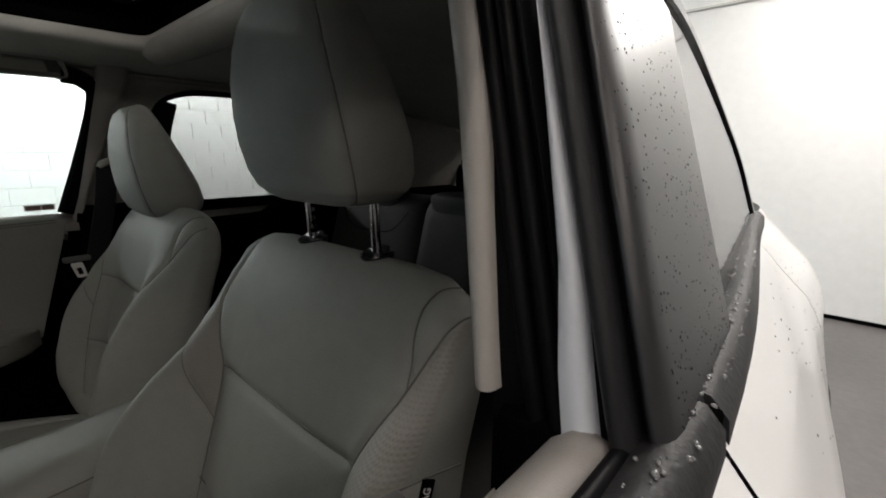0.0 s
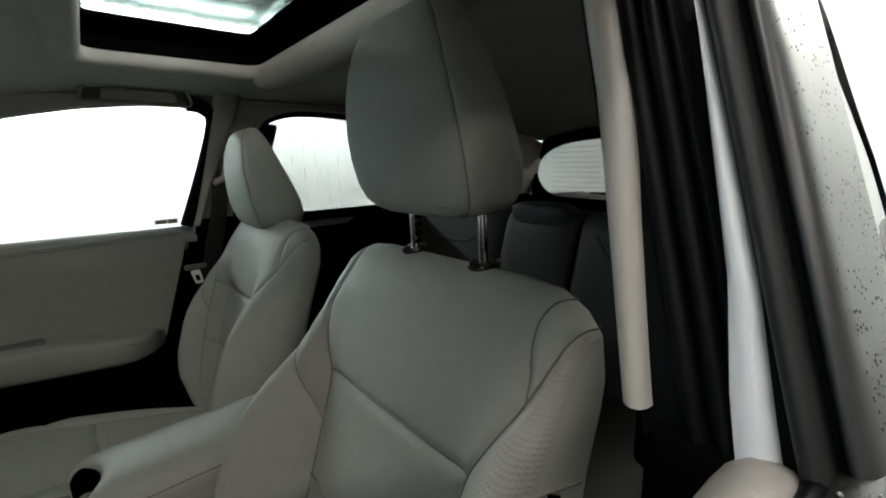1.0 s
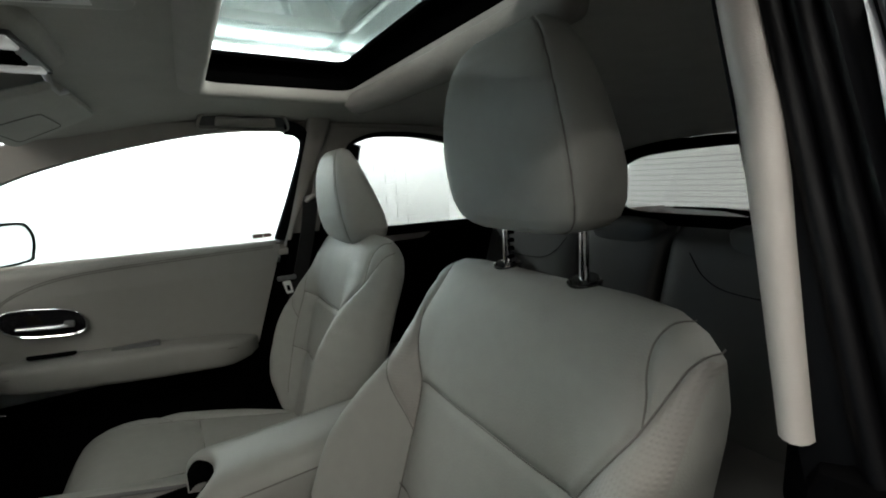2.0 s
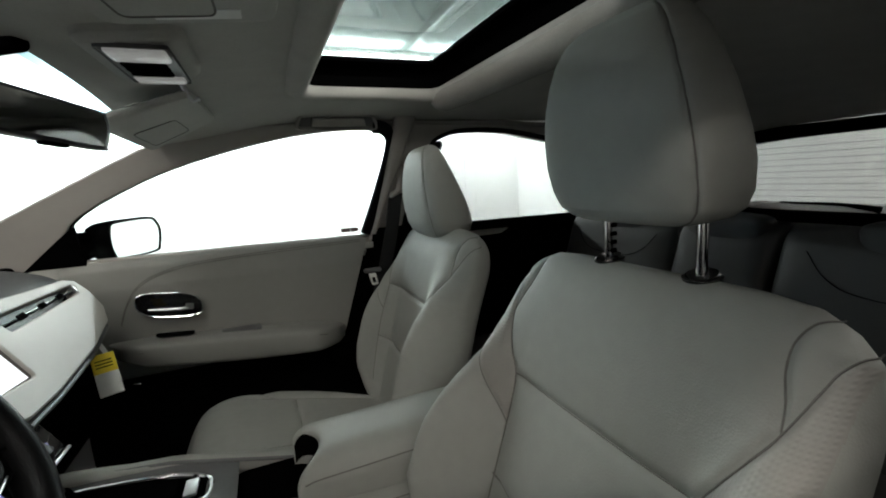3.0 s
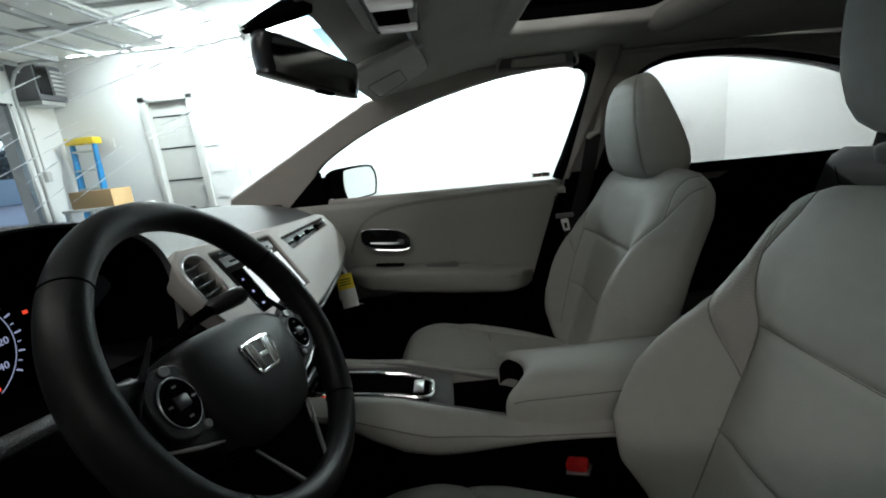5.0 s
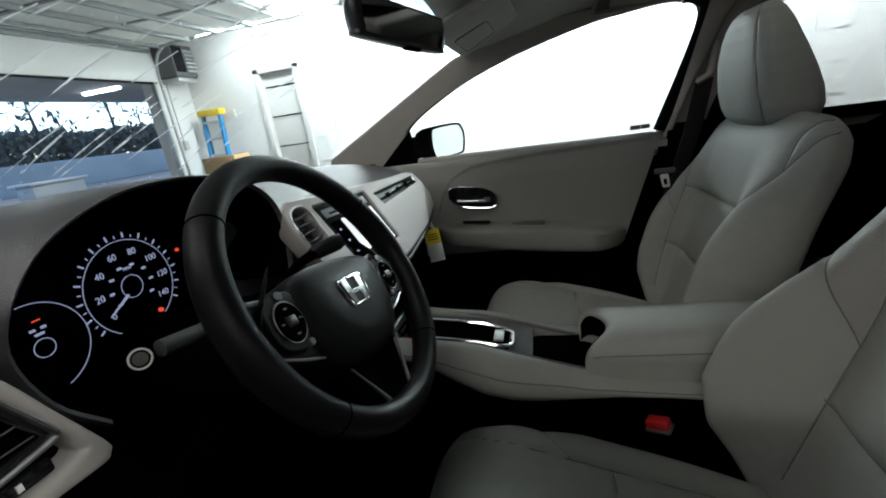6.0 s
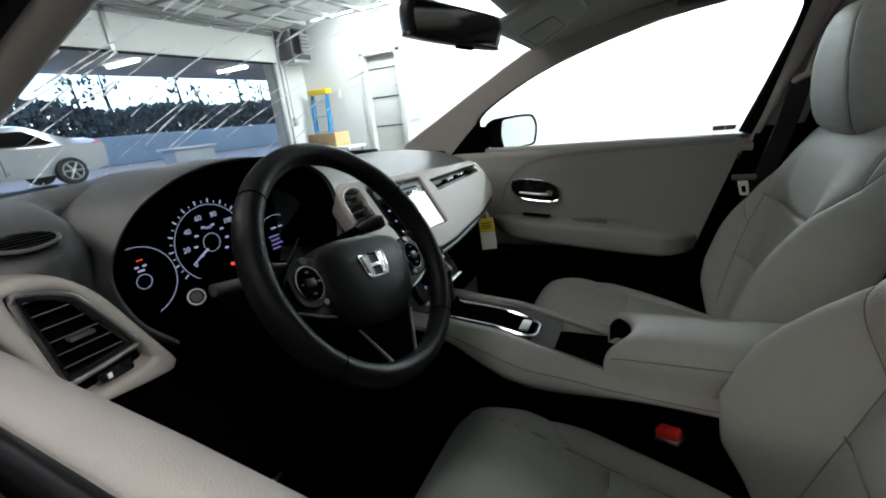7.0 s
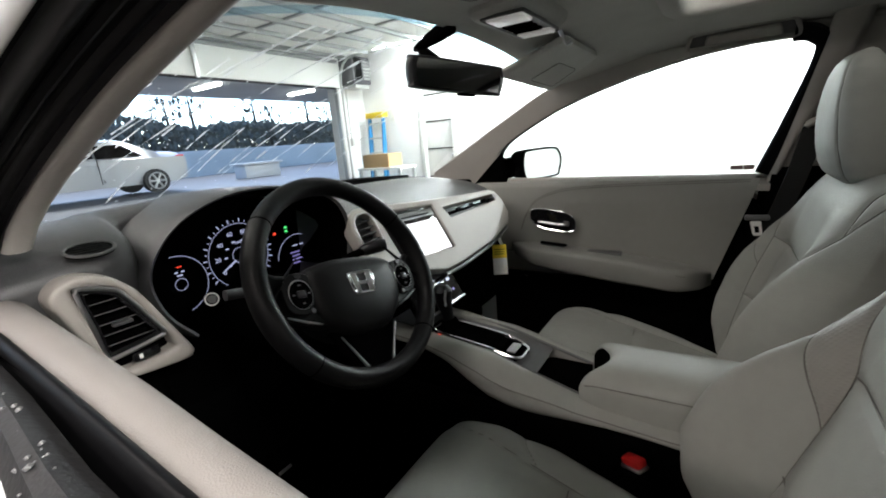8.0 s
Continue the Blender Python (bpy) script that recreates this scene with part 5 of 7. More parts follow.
            ring.append((hx + x - math.copysign(g * 0.6, c), y - g, z))
        loops.append(ring)
    hr = part("headrest", rings(bmesh.new(), loops), LEATHER, s, "grey leather head restraint with two sewn seams", angle=70)
    for k in (1, -1):
        pts = []
        for z in zz[2:-2]:
            a, f, b = (float(np.interp(z, Zs, q)) for q in (A, F, B))
            q = seam_at(z)
            pts.append((hx + k * (a * math.cos(q) ** 0.52 - 0.001), (f + b) / 2 + (f - b) / 2 * math.sin(q) ** 0.52 - 0.0018, z))
        part("headrest_seam", tube(bmesh.new(), pts, 0.001, 5), THREAD, hr)
    for k in (1, -1):
        po = part("headrest_post", rod((cx + k * 0.0705, -0.372, 1.1), (cx + k * 0.0705, -0.368, 1.2 - drop), 0.0062, 14), CHROME, s, "chromed head restraint post")
        if k > 0 and not drop:
            for i in range(4):
                part("notch", boxmesh((cx + 0.0705 - 0.0068, -0.379, 1.137 + 0.012 * i), (cx + 0.0705 - 0.0005, -0.367, 1.143 + 0.012 * i), 0.001), BLACK, po)
        part("post_sleeve", tube(bmesh.new(), [(cx + k * 0.0705, -0.372, 1.112), (cx + k * 0.0705, -0.371, 1.1285), (cx + k * 0.0705, -0.37, 1.132)], [0.019, 0.021, 0.017], 20), PIANO, s)
    return s


seat(-0.342, -1, "grey leather driver's seat with head restraint raised on posts", lift=0.013)
seat(0.348, 1, "grey leather front passenger seat with lowered head restraint", 0.087, 0.108, 0.03)


# ---- dashboard ----
db = thing("dashboard", (0, 0.7, 0.5), "charcoal dashboard with warm grey trim panels and lit instruments", "dashboard")
SECT = [
    (-0.685, [(0.68, 0.66), (0.6, 0.8), (0.585, 0.94), (0.575, 1.06), (0.566, 1.12), (0.65, 1.15), (0.8, 1.158), (0.95, 1.13), (1.04, 1.09)]),
    (-0.55, [(0.68, 0.66), (0.6, 0.8), (0.585, 0.93), (0.57, 1.06), (0.56, 1.135), (0.65, 1.165), (0.8, 1.168), (0.95, 1.135), (1.04, 1.09)]),
    (-0.5, [(0.68, 0.66), (0.62, 0.8), (0.64, 0.93), (0.69, 1.0), (0.7, 1.13), (0.72, 1.168), (0.82, 1.172), (0.95, 1.14), (1.04, 1.09)]),
    (-0.335, [(0.68, 0.66), (0.62, 0.8), (0.64, 0.92), (0.7, 0.98), (0.71, 1.14), (0.73, 1.176), (0.82, 1.175), (0.95, 1.14), (1.05, 1.09)]),
    (-0.19, [(0.68, 0.66), (0.62, 0.8), (0.64, 0.93), (0.69, 1.0), (0.7, 1.12), (0.72, 1.155), (0.82, 1.155), (0.95, 1.13), (1.06, 1.09)]),
    (-0.13, [(0.68, 0.66), (0.58, 0.8), (0.53, 0.94), (0.555, 1.06), (0.58, 1.1), (0.68, 1.128), (0.82, 1.138), (0.95, 1.125), (1.06, 1.09)]),
    (0.0, [(0.66, 0.66), (0.56, 0.8), (0.52, 0.93), (0.555, 1.05), (0.585, 1.09), (0.68, 1.118), (0.82, 1.13), (0.97, 1.12), (1.07, 1.09)]),
    (0.25, [(0.66, 0.66), (0.56, 0.8), (0.5, 0.92), (0.54, 1.04), (0.575, 1.08), (0.68, 1.112), (0.82, 1.125), (0.97, 1.12), (1.06, 1.09)]),
    (0.5, [(0.66, 0.66), (0.58, 0.8), (0.52, 0.93), (0.54, 1.04), (0.57, 1.075), (0.66, 1.105), (0.8, 1.12), (0.95, 1.115), (1.03, 1.09)]),
    (0.6, [(0.68, 0.66), (0.62, 0.8), (0.57, 0.95), (0.57, 1.035), (0.59, 1.064), (0.66, 1.09), (0.8, 1.108), (0.9, 1.11), (1.0, 1.09)]),
    (0.685, [(0.7, 0.66), (0.66, 0.8), (0.62, 0.95), (0.61, 1.02), (0.62, 1.045), (0.67, 1.066), (0.8, 1.088), (0.88, 1.092), (0.98, 1.085)]),
]
cols = [curve_points([(x, y, z) for y, z in pr], 5) for x, pr in SECT]
rows = []
for k in range(len(cols[0])):
    rows.append(curve_points([c[k] for c in cols], 5))
part("dash_body", rings(bmesh.new(), rows[12:], False, False), DASH, db, angle=60)
# same dash, but its lower rows take near-black to paint the shade there
part("dash_underside", rings(bmesh.new(), rows[:13], False, False), BLACK, db, "lower half of the dash, near-black in place of shade", angle=60)

# instrument hood
lip = [(-0.5, 0.985), (-0.532, 1.03), (-0.541, 1.085), (-0.515, 1.13), (-0.47, 1.164), (-0.403, 1.186), (-0.335, 1.19), (-0.27, 1.184), (-0.215, 1.17), (-0.165, 1.14), (-0.146, 1.1), (-0.152, 1.05), (-0.17, 1.0)]
lipc = [(p.x, p.y) for p in curve_points([(x, z, 0) for x, z in lip], 4)]


def hood(d, y):
    return [(-0.335 + (x + 0.335) * (1 + d), y + 0.02 * ((z - 1.19) / 0.2), 1.05 + (z - 1.05) * (1 + d)) for x, z in lipc]


part("hood_lining", rings(bmesh.new(), [hood(-0.03, 0.562), hood(-0.05, 0.6), hood(-0.1, 0.7)], False, False), BLACK, db, "black inner face of the instrument hood", angle=60)
part("instrument_hood", rings(bmesh.new(), [hood(-0.04, 0.8), hood(0.0, 0.7), hood(0.015, 0.6), hood(0.01, 0.566), hood(-0.005, 0.556), hood(-0.03, 0.562)], False, False), DASH, db, "charcoal hood arched over the instruments", angle=60)
cl = part("instrument_panel", plate([(-0.52, 0.93), (-0.16, 0.93), (-0.14, 1.08), (-0.19, 1.15), (-0.335, 1.175), (-0.48, 1.15), (-0.53, 1.08)], depth=0.01, m=axes((0, 0.684, 0), (1, 0, 0), (0, 0, 1), (0, -1, 0))), BLACK, db)
part("cluster_shroud", surface(lambda u, v: (lerp(-0.53, -0.15, u), lerp(0.6, 0.69, v), lerp(0.945, 0.97, v)), 8, 4), BLACK, db)
GY = 0.672


def gauge(cx, cz, r, a0, a1, name, width=0.0005):
    pts = [(cx + r * math.sin(a), GY, cz + r * math.cos(a)) for a in np.linspace(a0, a1, 40)]
    return part(name, tube(bmesh.new(), pts, width, 6), LITWHITE, cl, "thin white lit dial ring")


gauge(-0.327, 1.058, 0.0625, -2.6, 2.9, "dial_ring")
gauge(-0.327, 1.058, 0.015, -3.1, 3.1, "dial_hub")
gauge(-0.449, 1.035, 0.052, -0.1, 2.9, "dial_ring")
gauge(-0.444, 1.0355, 0.0105, -3.1, 3.1, "dial_hub")
gauge(-0.192, 1.017, 0.052, -1.5, 1.9, "dial_ring")
face = axes((0, GY - 0.002, 0), (1, 0, 0), (0, 0, 1), (0, -1, 0))
for i in range(27):
    a = radians(-125 + 250 * i / 26)
    l = 0.009 if i % 2 == 0 else 0.005
    p0, p1 = 0.0655, 0.0655 + l * 0.75
    part("tick", tube(bmesh.new(), [(-0.327 + q * math.sin(a), GY, 1.058 + q * math.cos(a)) for q in (p0, p1)], 0.0011 if i % 2 == 0 else 0.0007, 5), LITWHITE, cl)
for i, t in enumerate(("0", "20", "40", "60", "80", "100", "120", "140")):
    a = radians(-125 + 250 * i / 7)
    words(t, 0.0118, Matrix.Translation((-0.327 + 0.046 * math.sin(a), GY - 0.002, 1.058 + 0.046 * math.cos(a))) @ face.to_3x3().to_4x4(), LITWHITE, cl, "numeral")
for i in range(8):
    a = radians(-125 + 250 * i / 7)
    part("small_mark", boxmesh((-0.327 + 0.029 * math.sin(a) - 0.003, GY - 0.001, 1.058 + 0.029 * math.cos(a) - 0.0015), (-0.327 + 0.029 * math.sin(a) + 0.003, GY, 1.058 + 0.029 * math.cos(a) + 0.0015)), LITWHITE, cl)
words("MPH", 0.006, Matrix.Translation((-0.327, GY - 0.002, 1.083)) @ face.to_3x3().to_4x4(), LITWHITE, cl)
an = radians(-119)
part("needle", tube(bmesh.new(), [(-0.327 + q * math.sin(an), GY - 0.005, 1.058 + q * math.cos(an)) for q in (0.015, 0.05)], [0.0018, 0.0009], 6), LITWHITE, cl)
part("warning_lamp", rod((-0.3, GY - 0.002, 1.01), (-0.3, GY + 0.002, 1.01), 0.003, 10), LITRED, cl, "red warning lamp")
part("warning_lamp", boxmesh((-0.446, GY - 0.001, 1.0665), (-0.438, GY, 1.0678)), LITRED, cl, "red warning lamp")
part("warning_lamp", boxmesh((-0.246, GY - 0.002, 1.079), (-0.241, GY, 1.083)), LITRED, cl, "red warning lamp")
for z in (1.079, 1.087):
    part("indicator_lamp", boxmesh((-0.2165, GY - 0.002, z), (-0.211, GY, z + 0.004)), LITGREEN, cl, "green indicator lamp")
for i, (x, z, w) in enumerate(((-0.449, 1.058, 0.005), (-0.438, 1.058, 0.005), (-0.444, 1.052, 0.009), (-0.197, 1.045, 0.012), (-0.18, 1.045, 0.008), (-0.2, 1.03, 0.024), (-0.198, 1.022, 0.02), (-0.196, 1.014, 0.026), (-0.199, 1.006, 0.018))):
    part("readout_bar", boxmesh((x - w / 2, GY - 0.002, z - 0.0012), (x + w / 2, GY, z + 0.0012)), LITVIOLET if i > 4 else LITWHITE, cl)
part("odometer_bar", boxmesh((-0.352, GY - 0.002, 1.001), (-0.314, GY, 1.006)), LITVIOLET, cl)

# defroster outlet on the dash top
dv = axes((-0.592, 0.555, 1.1445), (1, 0.06, 0.0), (0, 0.94, 0.33), (0, -0.33, 0.94))
oval = [(0.027 * math.cos(a), 0.019 * math.sin(a)) for a in np.linspace(0, 2 * math.pi, 32, endpoint=False)]
ov = part("side_demister", plate(oval, depth=0.004, m=dv), BLACK, db, "oval black demister outlet")
part("outlet_rim", tube(bmesh.new(), [dv @ Vector((x, y, 0.002)) for x, y in oval], 0.002, 8, True), GREYPLASTIC, ov)
for i in (-2.6, -1.3, 0, 1.3, 2.6):
    h = 0.025 * math.sqrt(1 - (i / 4.2) ** 2)
    part("slat", boxmesh((-h, i * 0.0045 - 0.0005, 0.001), (h, i * 0.0045 + 0.0005, 0.003), 0.0003, dv), SATINBLACK, ov)

# driver's air outlet in its warm grey pod
POD = axes((0, 0.535, 0), (1, 0, 0), (0, 0, 1), (0, -1, 0))
pod_out = [(-0.652, 1.1), (-0.642, 1.116), (-0.624, 1.122), (-0.605, 1.119), (-0.585, 1.108), (-0.562, 1.081), (-0.538, 1.03), (-0.514, 0.98), (-0.514, 0.97), (-0.526, 0.965), (-0.6, 0.974), (-0.614, 0.986), (-0.633, 1.04), (-0.646, 1.075)]
pod_in = [(-0.629, 1.1), (-0.622, 1.108), (-0.588, 1.096), (-0.575, 1.078), (-0.546, 1.022), (-0.54, 1.0), (-0.543, 0.99), (-0.6, 0.986), (-0.61, 0.993), (-0.62, 1.05)]


def resample(pts, n):
    """n evenly spaced points on the smooth closed line through pts."""
    c = curve_points([(x, z, 0) for x, z in pts], 8, True)
    c.append(c[0])
    acc = np.concatenate([[0], np.cumsum([(q - p).length for p, q in zip(c, c[1:])])])
    at_ = np.linspace(0, acc[-1], n, endpoint=False)
    return list(zip(np.interp(at_, acc, [p.x for p in c]), np.interp(at_, acc, [p.y for p in c])))


po, pi_ = resample(pod_out, 96), resample(pod_in, 96)
loops = []
for t, d in ((0.0, 0.06), (0.0, 0.012), (0.03, 0.006), (0.1, 0.002), (0.25, 0.0), (0.6, 0.0), (0.85, 0.002), (0.96, 0.006), (1.0, 0.012), (1.0, 0.04)):
    loops.append([(lerp(a[0], b[0], t), 0.521 + d, lerp(a[1], b[1], t)) for a, b in zip(po, pi_)])
lv = part("air_outlet", rings(bmesh.new(), loops, True, False), BEIGE, db, "warm grey surround of the driver's air outlet", angle=80)
part("pod_lower", rings(bmesh.new(), [[(x, 0.53, z) for x, z in pod_out[6:12]], [(x + 0.01, 0.62, z - 0.03) for x, z in pod_out[6:12]]], False, False), BEIGE, lv)
core = grow(pi_, 0.003)
part("outlet_back", plate(core, depth=0.004, m=Matrix.Translation((0, 0.0125, 0)) @ POD), BLACK, lv)
ring_in = [(-0.627, 1.1), (-0.62, 1.106), (-0.589, 1.094), (-0.576, 1.077), (-0.55, 1.028), (-0.547, 1.018), (-0.552, 1.014), (-0.609, 1.008), (-0.616, 1.014), (-0.62, 1.05)]
part("outlet_ring", tube(bmesh.new(), [(p.x, 0.524, p.y) for p in curve_points([(x, z, 0) for x, z in ring_in], 3, True)], 0.003, 8, True), SATIN, lv, "silver outlet ring")
part("outlet_bezel", tube(bmesh.new(), [(p.x, 0.529, p.y) for p in curve_points([(x, z, 0) for x, z in grow(ring_in, -0.004)], 3, True)], 0.0042, 8, True), PIANO, lv, "gloss black inner bezel")
for i in range(6):
    z = 1.022 + 0.0145 * i
    xr = table(z, [1.0, 1.022, 1.077, 1.1], [-0.548, -0.552, -0.579, -0.592])
    part("slat", boxmesh((-0.623, -0.0075, -0.0007), (xr, 0.0075, 0.0007), 0.0003, Matrix.Translation((0, 0.5365, z)) @ Matrix.Rotation(radians(-15), 4, "X")), BLACK, lv)
    # paler rod draws the light caught along the black slat's front edge
    part("slat_lit_edge", rod((-0.62, 0.5285, z + 0.002), (xr - 0.003, 0.5285, z + 0.002), 0.0006, 6), GREYPLASTIC, lv)
part("slat_tab", boxmesh((-0.6, 0.522, 1.047), (-0.578, 0.532, 1.051), 0.001), DASH, lv)
part("flow_wheel", boxmesh((-0.59, 0.522, 0.9915), (-0.556, 0.535, 1.004), 0.003), PIANO, lv)
part("wheel_mark", boxmesh((-0.583, 0.5205, 0.995), (-0.579, 0.5225, 1.001)), CARD, lv)

# centre stack: sloping warm grey panel with two outlets and the screen
ST = axes((0, 0.471, 0.98), (1, 0, 0), (0, 0.545, 0.838), (0, -0.838, 0.545))


def st(pts):
    return [(x, (z - 0.98) * 1.193) for x, z in pts]


outl = [(-0.158, 1.03), (-0.157, 1.075), (-0.146, 1.1), (-0.115, 1.114), (-0.06, 1.11), (0.0, 1.105), (0.15, 1.093), (0.35, 1.08), (0.49, 1.073), (0.53, 1.062), (0.545, 1.03), (0.535, 0.99), (0.49, 0.962), (0.35, 0.941), (0.15, 0.93), (0.06, 0.931), (-0.03, 0.955), (-0.1, 0.985), (-0.147, 1.0)]
hv1 = [(-0.148, 1.03), (-0.145, 1.075), (-0.13, 1.095), (-0.1, 1.1), (-0.082, 1.09), (-0.083, 1.06), (-0.095, 1.025), (-0.13, 1.02)]
hsc = [(-0.062, 1.093), (0.158, 1.078), (0.147, 0.968), (-0.062, 0.985)]
hv2 = [(0.192, 1.066), (0.5, 1.057), (0.515, 1.05), (0.5, 1.037), (0.205, 1.034)]
cs = part("centre_panel", plate(st(outl), [st(hv1), rounded(st(hsc), 0.008), st(hv2)], 0.03, 0.004, Matrix.Translation((0, 0.01, -0.007)) @ ST), BEIGE, db, "sloping warm grey dash panel")
for hole in (hv1, hv2):
    part("outlet_back", plate(grow(st(hole), 0.004), depth=0.004, m=ST @ Matrix.Translation((0, 0, -0.03))), BLACK, cs)
part("outlet_ring", tube(bmesh.new(), [ST @ Vector((p.x, p.y, 0.003)) for p in curve_points([(x, y, 0) for x, y in st(hv1)], 3, True)], 0.0022, 7, True), SATIN, cs)
for i in range(5):
    y = (1.034 + 0.013 * i - 0.98) * 1.193
    part("slat", boxmesh((-0.145, y - 0.001, -0.02), (-0.086, y + 0.001, -0.002), 0.0005, ST), SATINBLACK, cs)
part("slat", boxmesh((0.2, 0.078, -0.02), (0.5, 0.081, -0.004), 0.0005, ST), BLACK, cs)
part("slat_trim", boxmesh((0.21, 0.08, -0.006), (0.49, 0.0825, -0.002), 0.0005, ST), PIANO, cs)
part("outlet_cheek", boxmesh((0.503, 0.072, -0.014), (0.512, 0.088, 0.0005), 0.001, ST), SATIN, cs, "bright end cheek of the outlet")
for x in (0.27, 0.35, 0.43):
    part("slat_tab", boxmesh((x - 0.012, 0.074, -0.004), (x + 0.012, 0.086, 0.001), 0.001, ST), BLACK, cs)
part("panel_edge", tube(bmesh.new(), [ST @ Vector((x, y, -0.012)) for x, y in st([(0.54, 1.0), (0.49, 0.955), (0.35, 0.934), (0.15, 0.923), (0.06, 0.924)])], 0.006, 8), DASH, cs)
sc = part("display_unit", boxmesh((-0.06, -0.013, -0.012), (0.152, 0.128, -0.002), 0.003, ST @ Matrix.Rotation(radians(-3.5), 4, "Z")), PIANO, db, "gloss black display unit")
SR = ST @ Matrix.Rotation(radians(-3.5), 4, "Z")
part("screen", boxmesh((-0.008, -0.002, -0.003), (0.138, 0.088, -0.0008), 0.001, SR), SCREEN, sc, "bright lit screen")
part("screen_dark_column", boxmesh((-0.05, -0.002, -0.003), (-0.012, 0.088, -0.0012), 0.001, SR), BLACK, sc)
for i in range(3):
    part("screen_icon", boxmesh((-0.039, 0.014 + 0.026 * i, -0.0012), (-0.033, 0.018 + 0.026 * i, -0.0006), 0, SR), LITVIOLET, sc)
part("disc_slot", boxmesh((-0.03, 0.104, -0.003), (0.12, 0.108, -0.001), 0, SR), BLACK, sc)
part("slot_cover", boxmesh((-0.05, 0.098, -0.003), (0.14, 0.118, -0.0015), 0.002, SR), DASH, sc)

# climate panel under the screen
CP = axes((0.02, 0.452, 0.9), (1, 0, 0), (0, 0.5, 0.866), (0, -0.866, 0.5))
cp = part("climate_panel", boxmesh((-0.1, -0.055, -0.02), (0.09, 0.035, 0.0), 0.006, CP), PIANO, db, "gloss black climate control panel")
part("panel_trim", boxmesh((-0.1, 0.033, -0.003), (0.09, 0.038, 0.003), 0.001, CP), SATIN, cp)
part("panel_trim", boxmesh((-0.1, -0.06, -0.003), (0.09, -0.055, 0.003), 0.001, CP), SATIN, cp)
for i in range(4):
    part("lit_icon", boxmesh((-0.075 + 0.042 * i, -0.004, 0.0), (-0.062 + 0.042 * i, 0.004, 0.0008), 0, CP), LITWHITE, cp)
    part("lit_icon", boxmesh((-0.07 + 0.042 * i, -0.032, 0.0), (-0.064 + 0.042 * i, -0.026, 0.0008), 0, CP), LITVIOLET, cp)
# panels under the dash also carry their shade as near-black colour
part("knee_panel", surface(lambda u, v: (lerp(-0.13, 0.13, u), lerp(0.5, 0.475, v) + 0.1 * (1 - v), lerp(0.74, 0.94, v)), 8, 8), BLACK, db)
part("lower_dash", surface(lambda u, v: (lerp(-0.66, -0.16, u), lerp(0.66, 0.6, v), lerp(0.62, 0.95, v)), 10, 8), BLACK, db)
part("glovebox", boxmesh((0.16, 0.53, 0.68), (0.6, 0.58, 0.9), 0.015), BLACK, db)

# hanging tag under the dash
tg = thing("hanging_tag", (0.41, 0.5, 0.93), "yellow and white paper tag hanging below the dash", "tag")
TN = Vector((-0.82, -0.42, 0.38)).normalized()
TX = Vector((0.1, 0.06, 1.0)).cross(TN).normalized()
TG = axes((0.412, 0.462, 0.938), TX, TN.cross(TX), TN) @ Matrix.Scale(1.2, 4)
part("string", boxmesh((-0.004, -0.028, -0.0005), (0.004, 0.016, 0.0005), 0, TG @ Matrix.Rotation(radians(18), 4, "Z")), CARD, tg)
part("card_top", boxmesh((-0.017, -0.062, -0.0006), (0.02, -0.026, 0.0006), 0.0004, TG), YELLOW, tg, "yellow upper half")
part("card_bottom", boxmesh((-0.017, -0.105, -0.0006), (0.02, -0.062, 0.0006), 0.0004, TG), CARD, tg, "white lower half")
for i in range(3):
    part("print_bar", boxmesh((-0.012, -0.04 - 0.006 * i, 0.0006), (0.014, -0.038 - 0.006 * i, 0.001), 0, TG), BLACK, tg)

# ---- steering wheel ----
TILT = radians(28)
SW = axes((-0.3195, 0.3785, 1.042), (1, 0, 0), (0, math.sin(TILT), math.cos(TILT)), (0, -math.cos(TILT), math.sin(TILT))) @ Matrix.Rotation(radians(-11), 4, "Z")
sw = thing("steering_wheel", (-0.335, 0.42, 0.95), "black leather steering wheel with silver trim, turned slightly", "steering wheel")
R = 0.1635


def grip(a):
    """Half depth of the rim's oval section, thicker at the sides."""
    return 0.016 + 0.004 * abs(math.cos(a)) ** 1.5


loops = []
for a in np.linspace(0, 2 * math.pi, 120, endpoint=False):
    q = grip(a)
    loops.append([SW @ Vector(((R + 0.0155 * math.cos(b)) * math.cos(a), (R + 0.0155 * math.cos(b)) * math.sin(a), q * math.sin(b))) for b in np.linspace(0, 2 * math.pi, 24, endpoint=False)])
loops.append(loops[0])
rim_mesh = rings(bmesh.new(), loops, True, False)
bmesh.ops.remove_doubles(rim_mesh, verts=rim_mesh.verts, dist=1e-6)
part("rim", rim_mesh, WHEELHIDE, sw, angle=70)
for a in (radians(144), radians(36), radians(-46), radians(226)):
    part("rim_joint", tube(bmesh.new(), [SW @ Vector(((R + 0.0157 * math.cos(b)) * math.cos(a), (R + 0.0157 * math.cos(b)) * math.sin(a), (grip(a) + 0.0002) * math.sin(b))) for b in np.linspace(0, 6.283, 24, endpoint=False)], 0.0009, 5, True), BLACK, sw)
pad = [(-0.09, 0.01), (-0.078, 0.023), (-0.045, 0.031), (0.0, 0.033), (0.045, 0.031), (0.078, 0.023), (0.09, 0.01), (0.092, -0.02), (0.082, -0.055), (0.06, -0.08), (0.03, -0.094), (-0.03, -0.094), (-0.06, -0.08), (-0.082, -0.055), (-0.092, -0.02)]
padc = [(p.x, p.y) for p in curve_points([(x, y, 0) for x, y in pad], 4, True)]
hub_loops = []
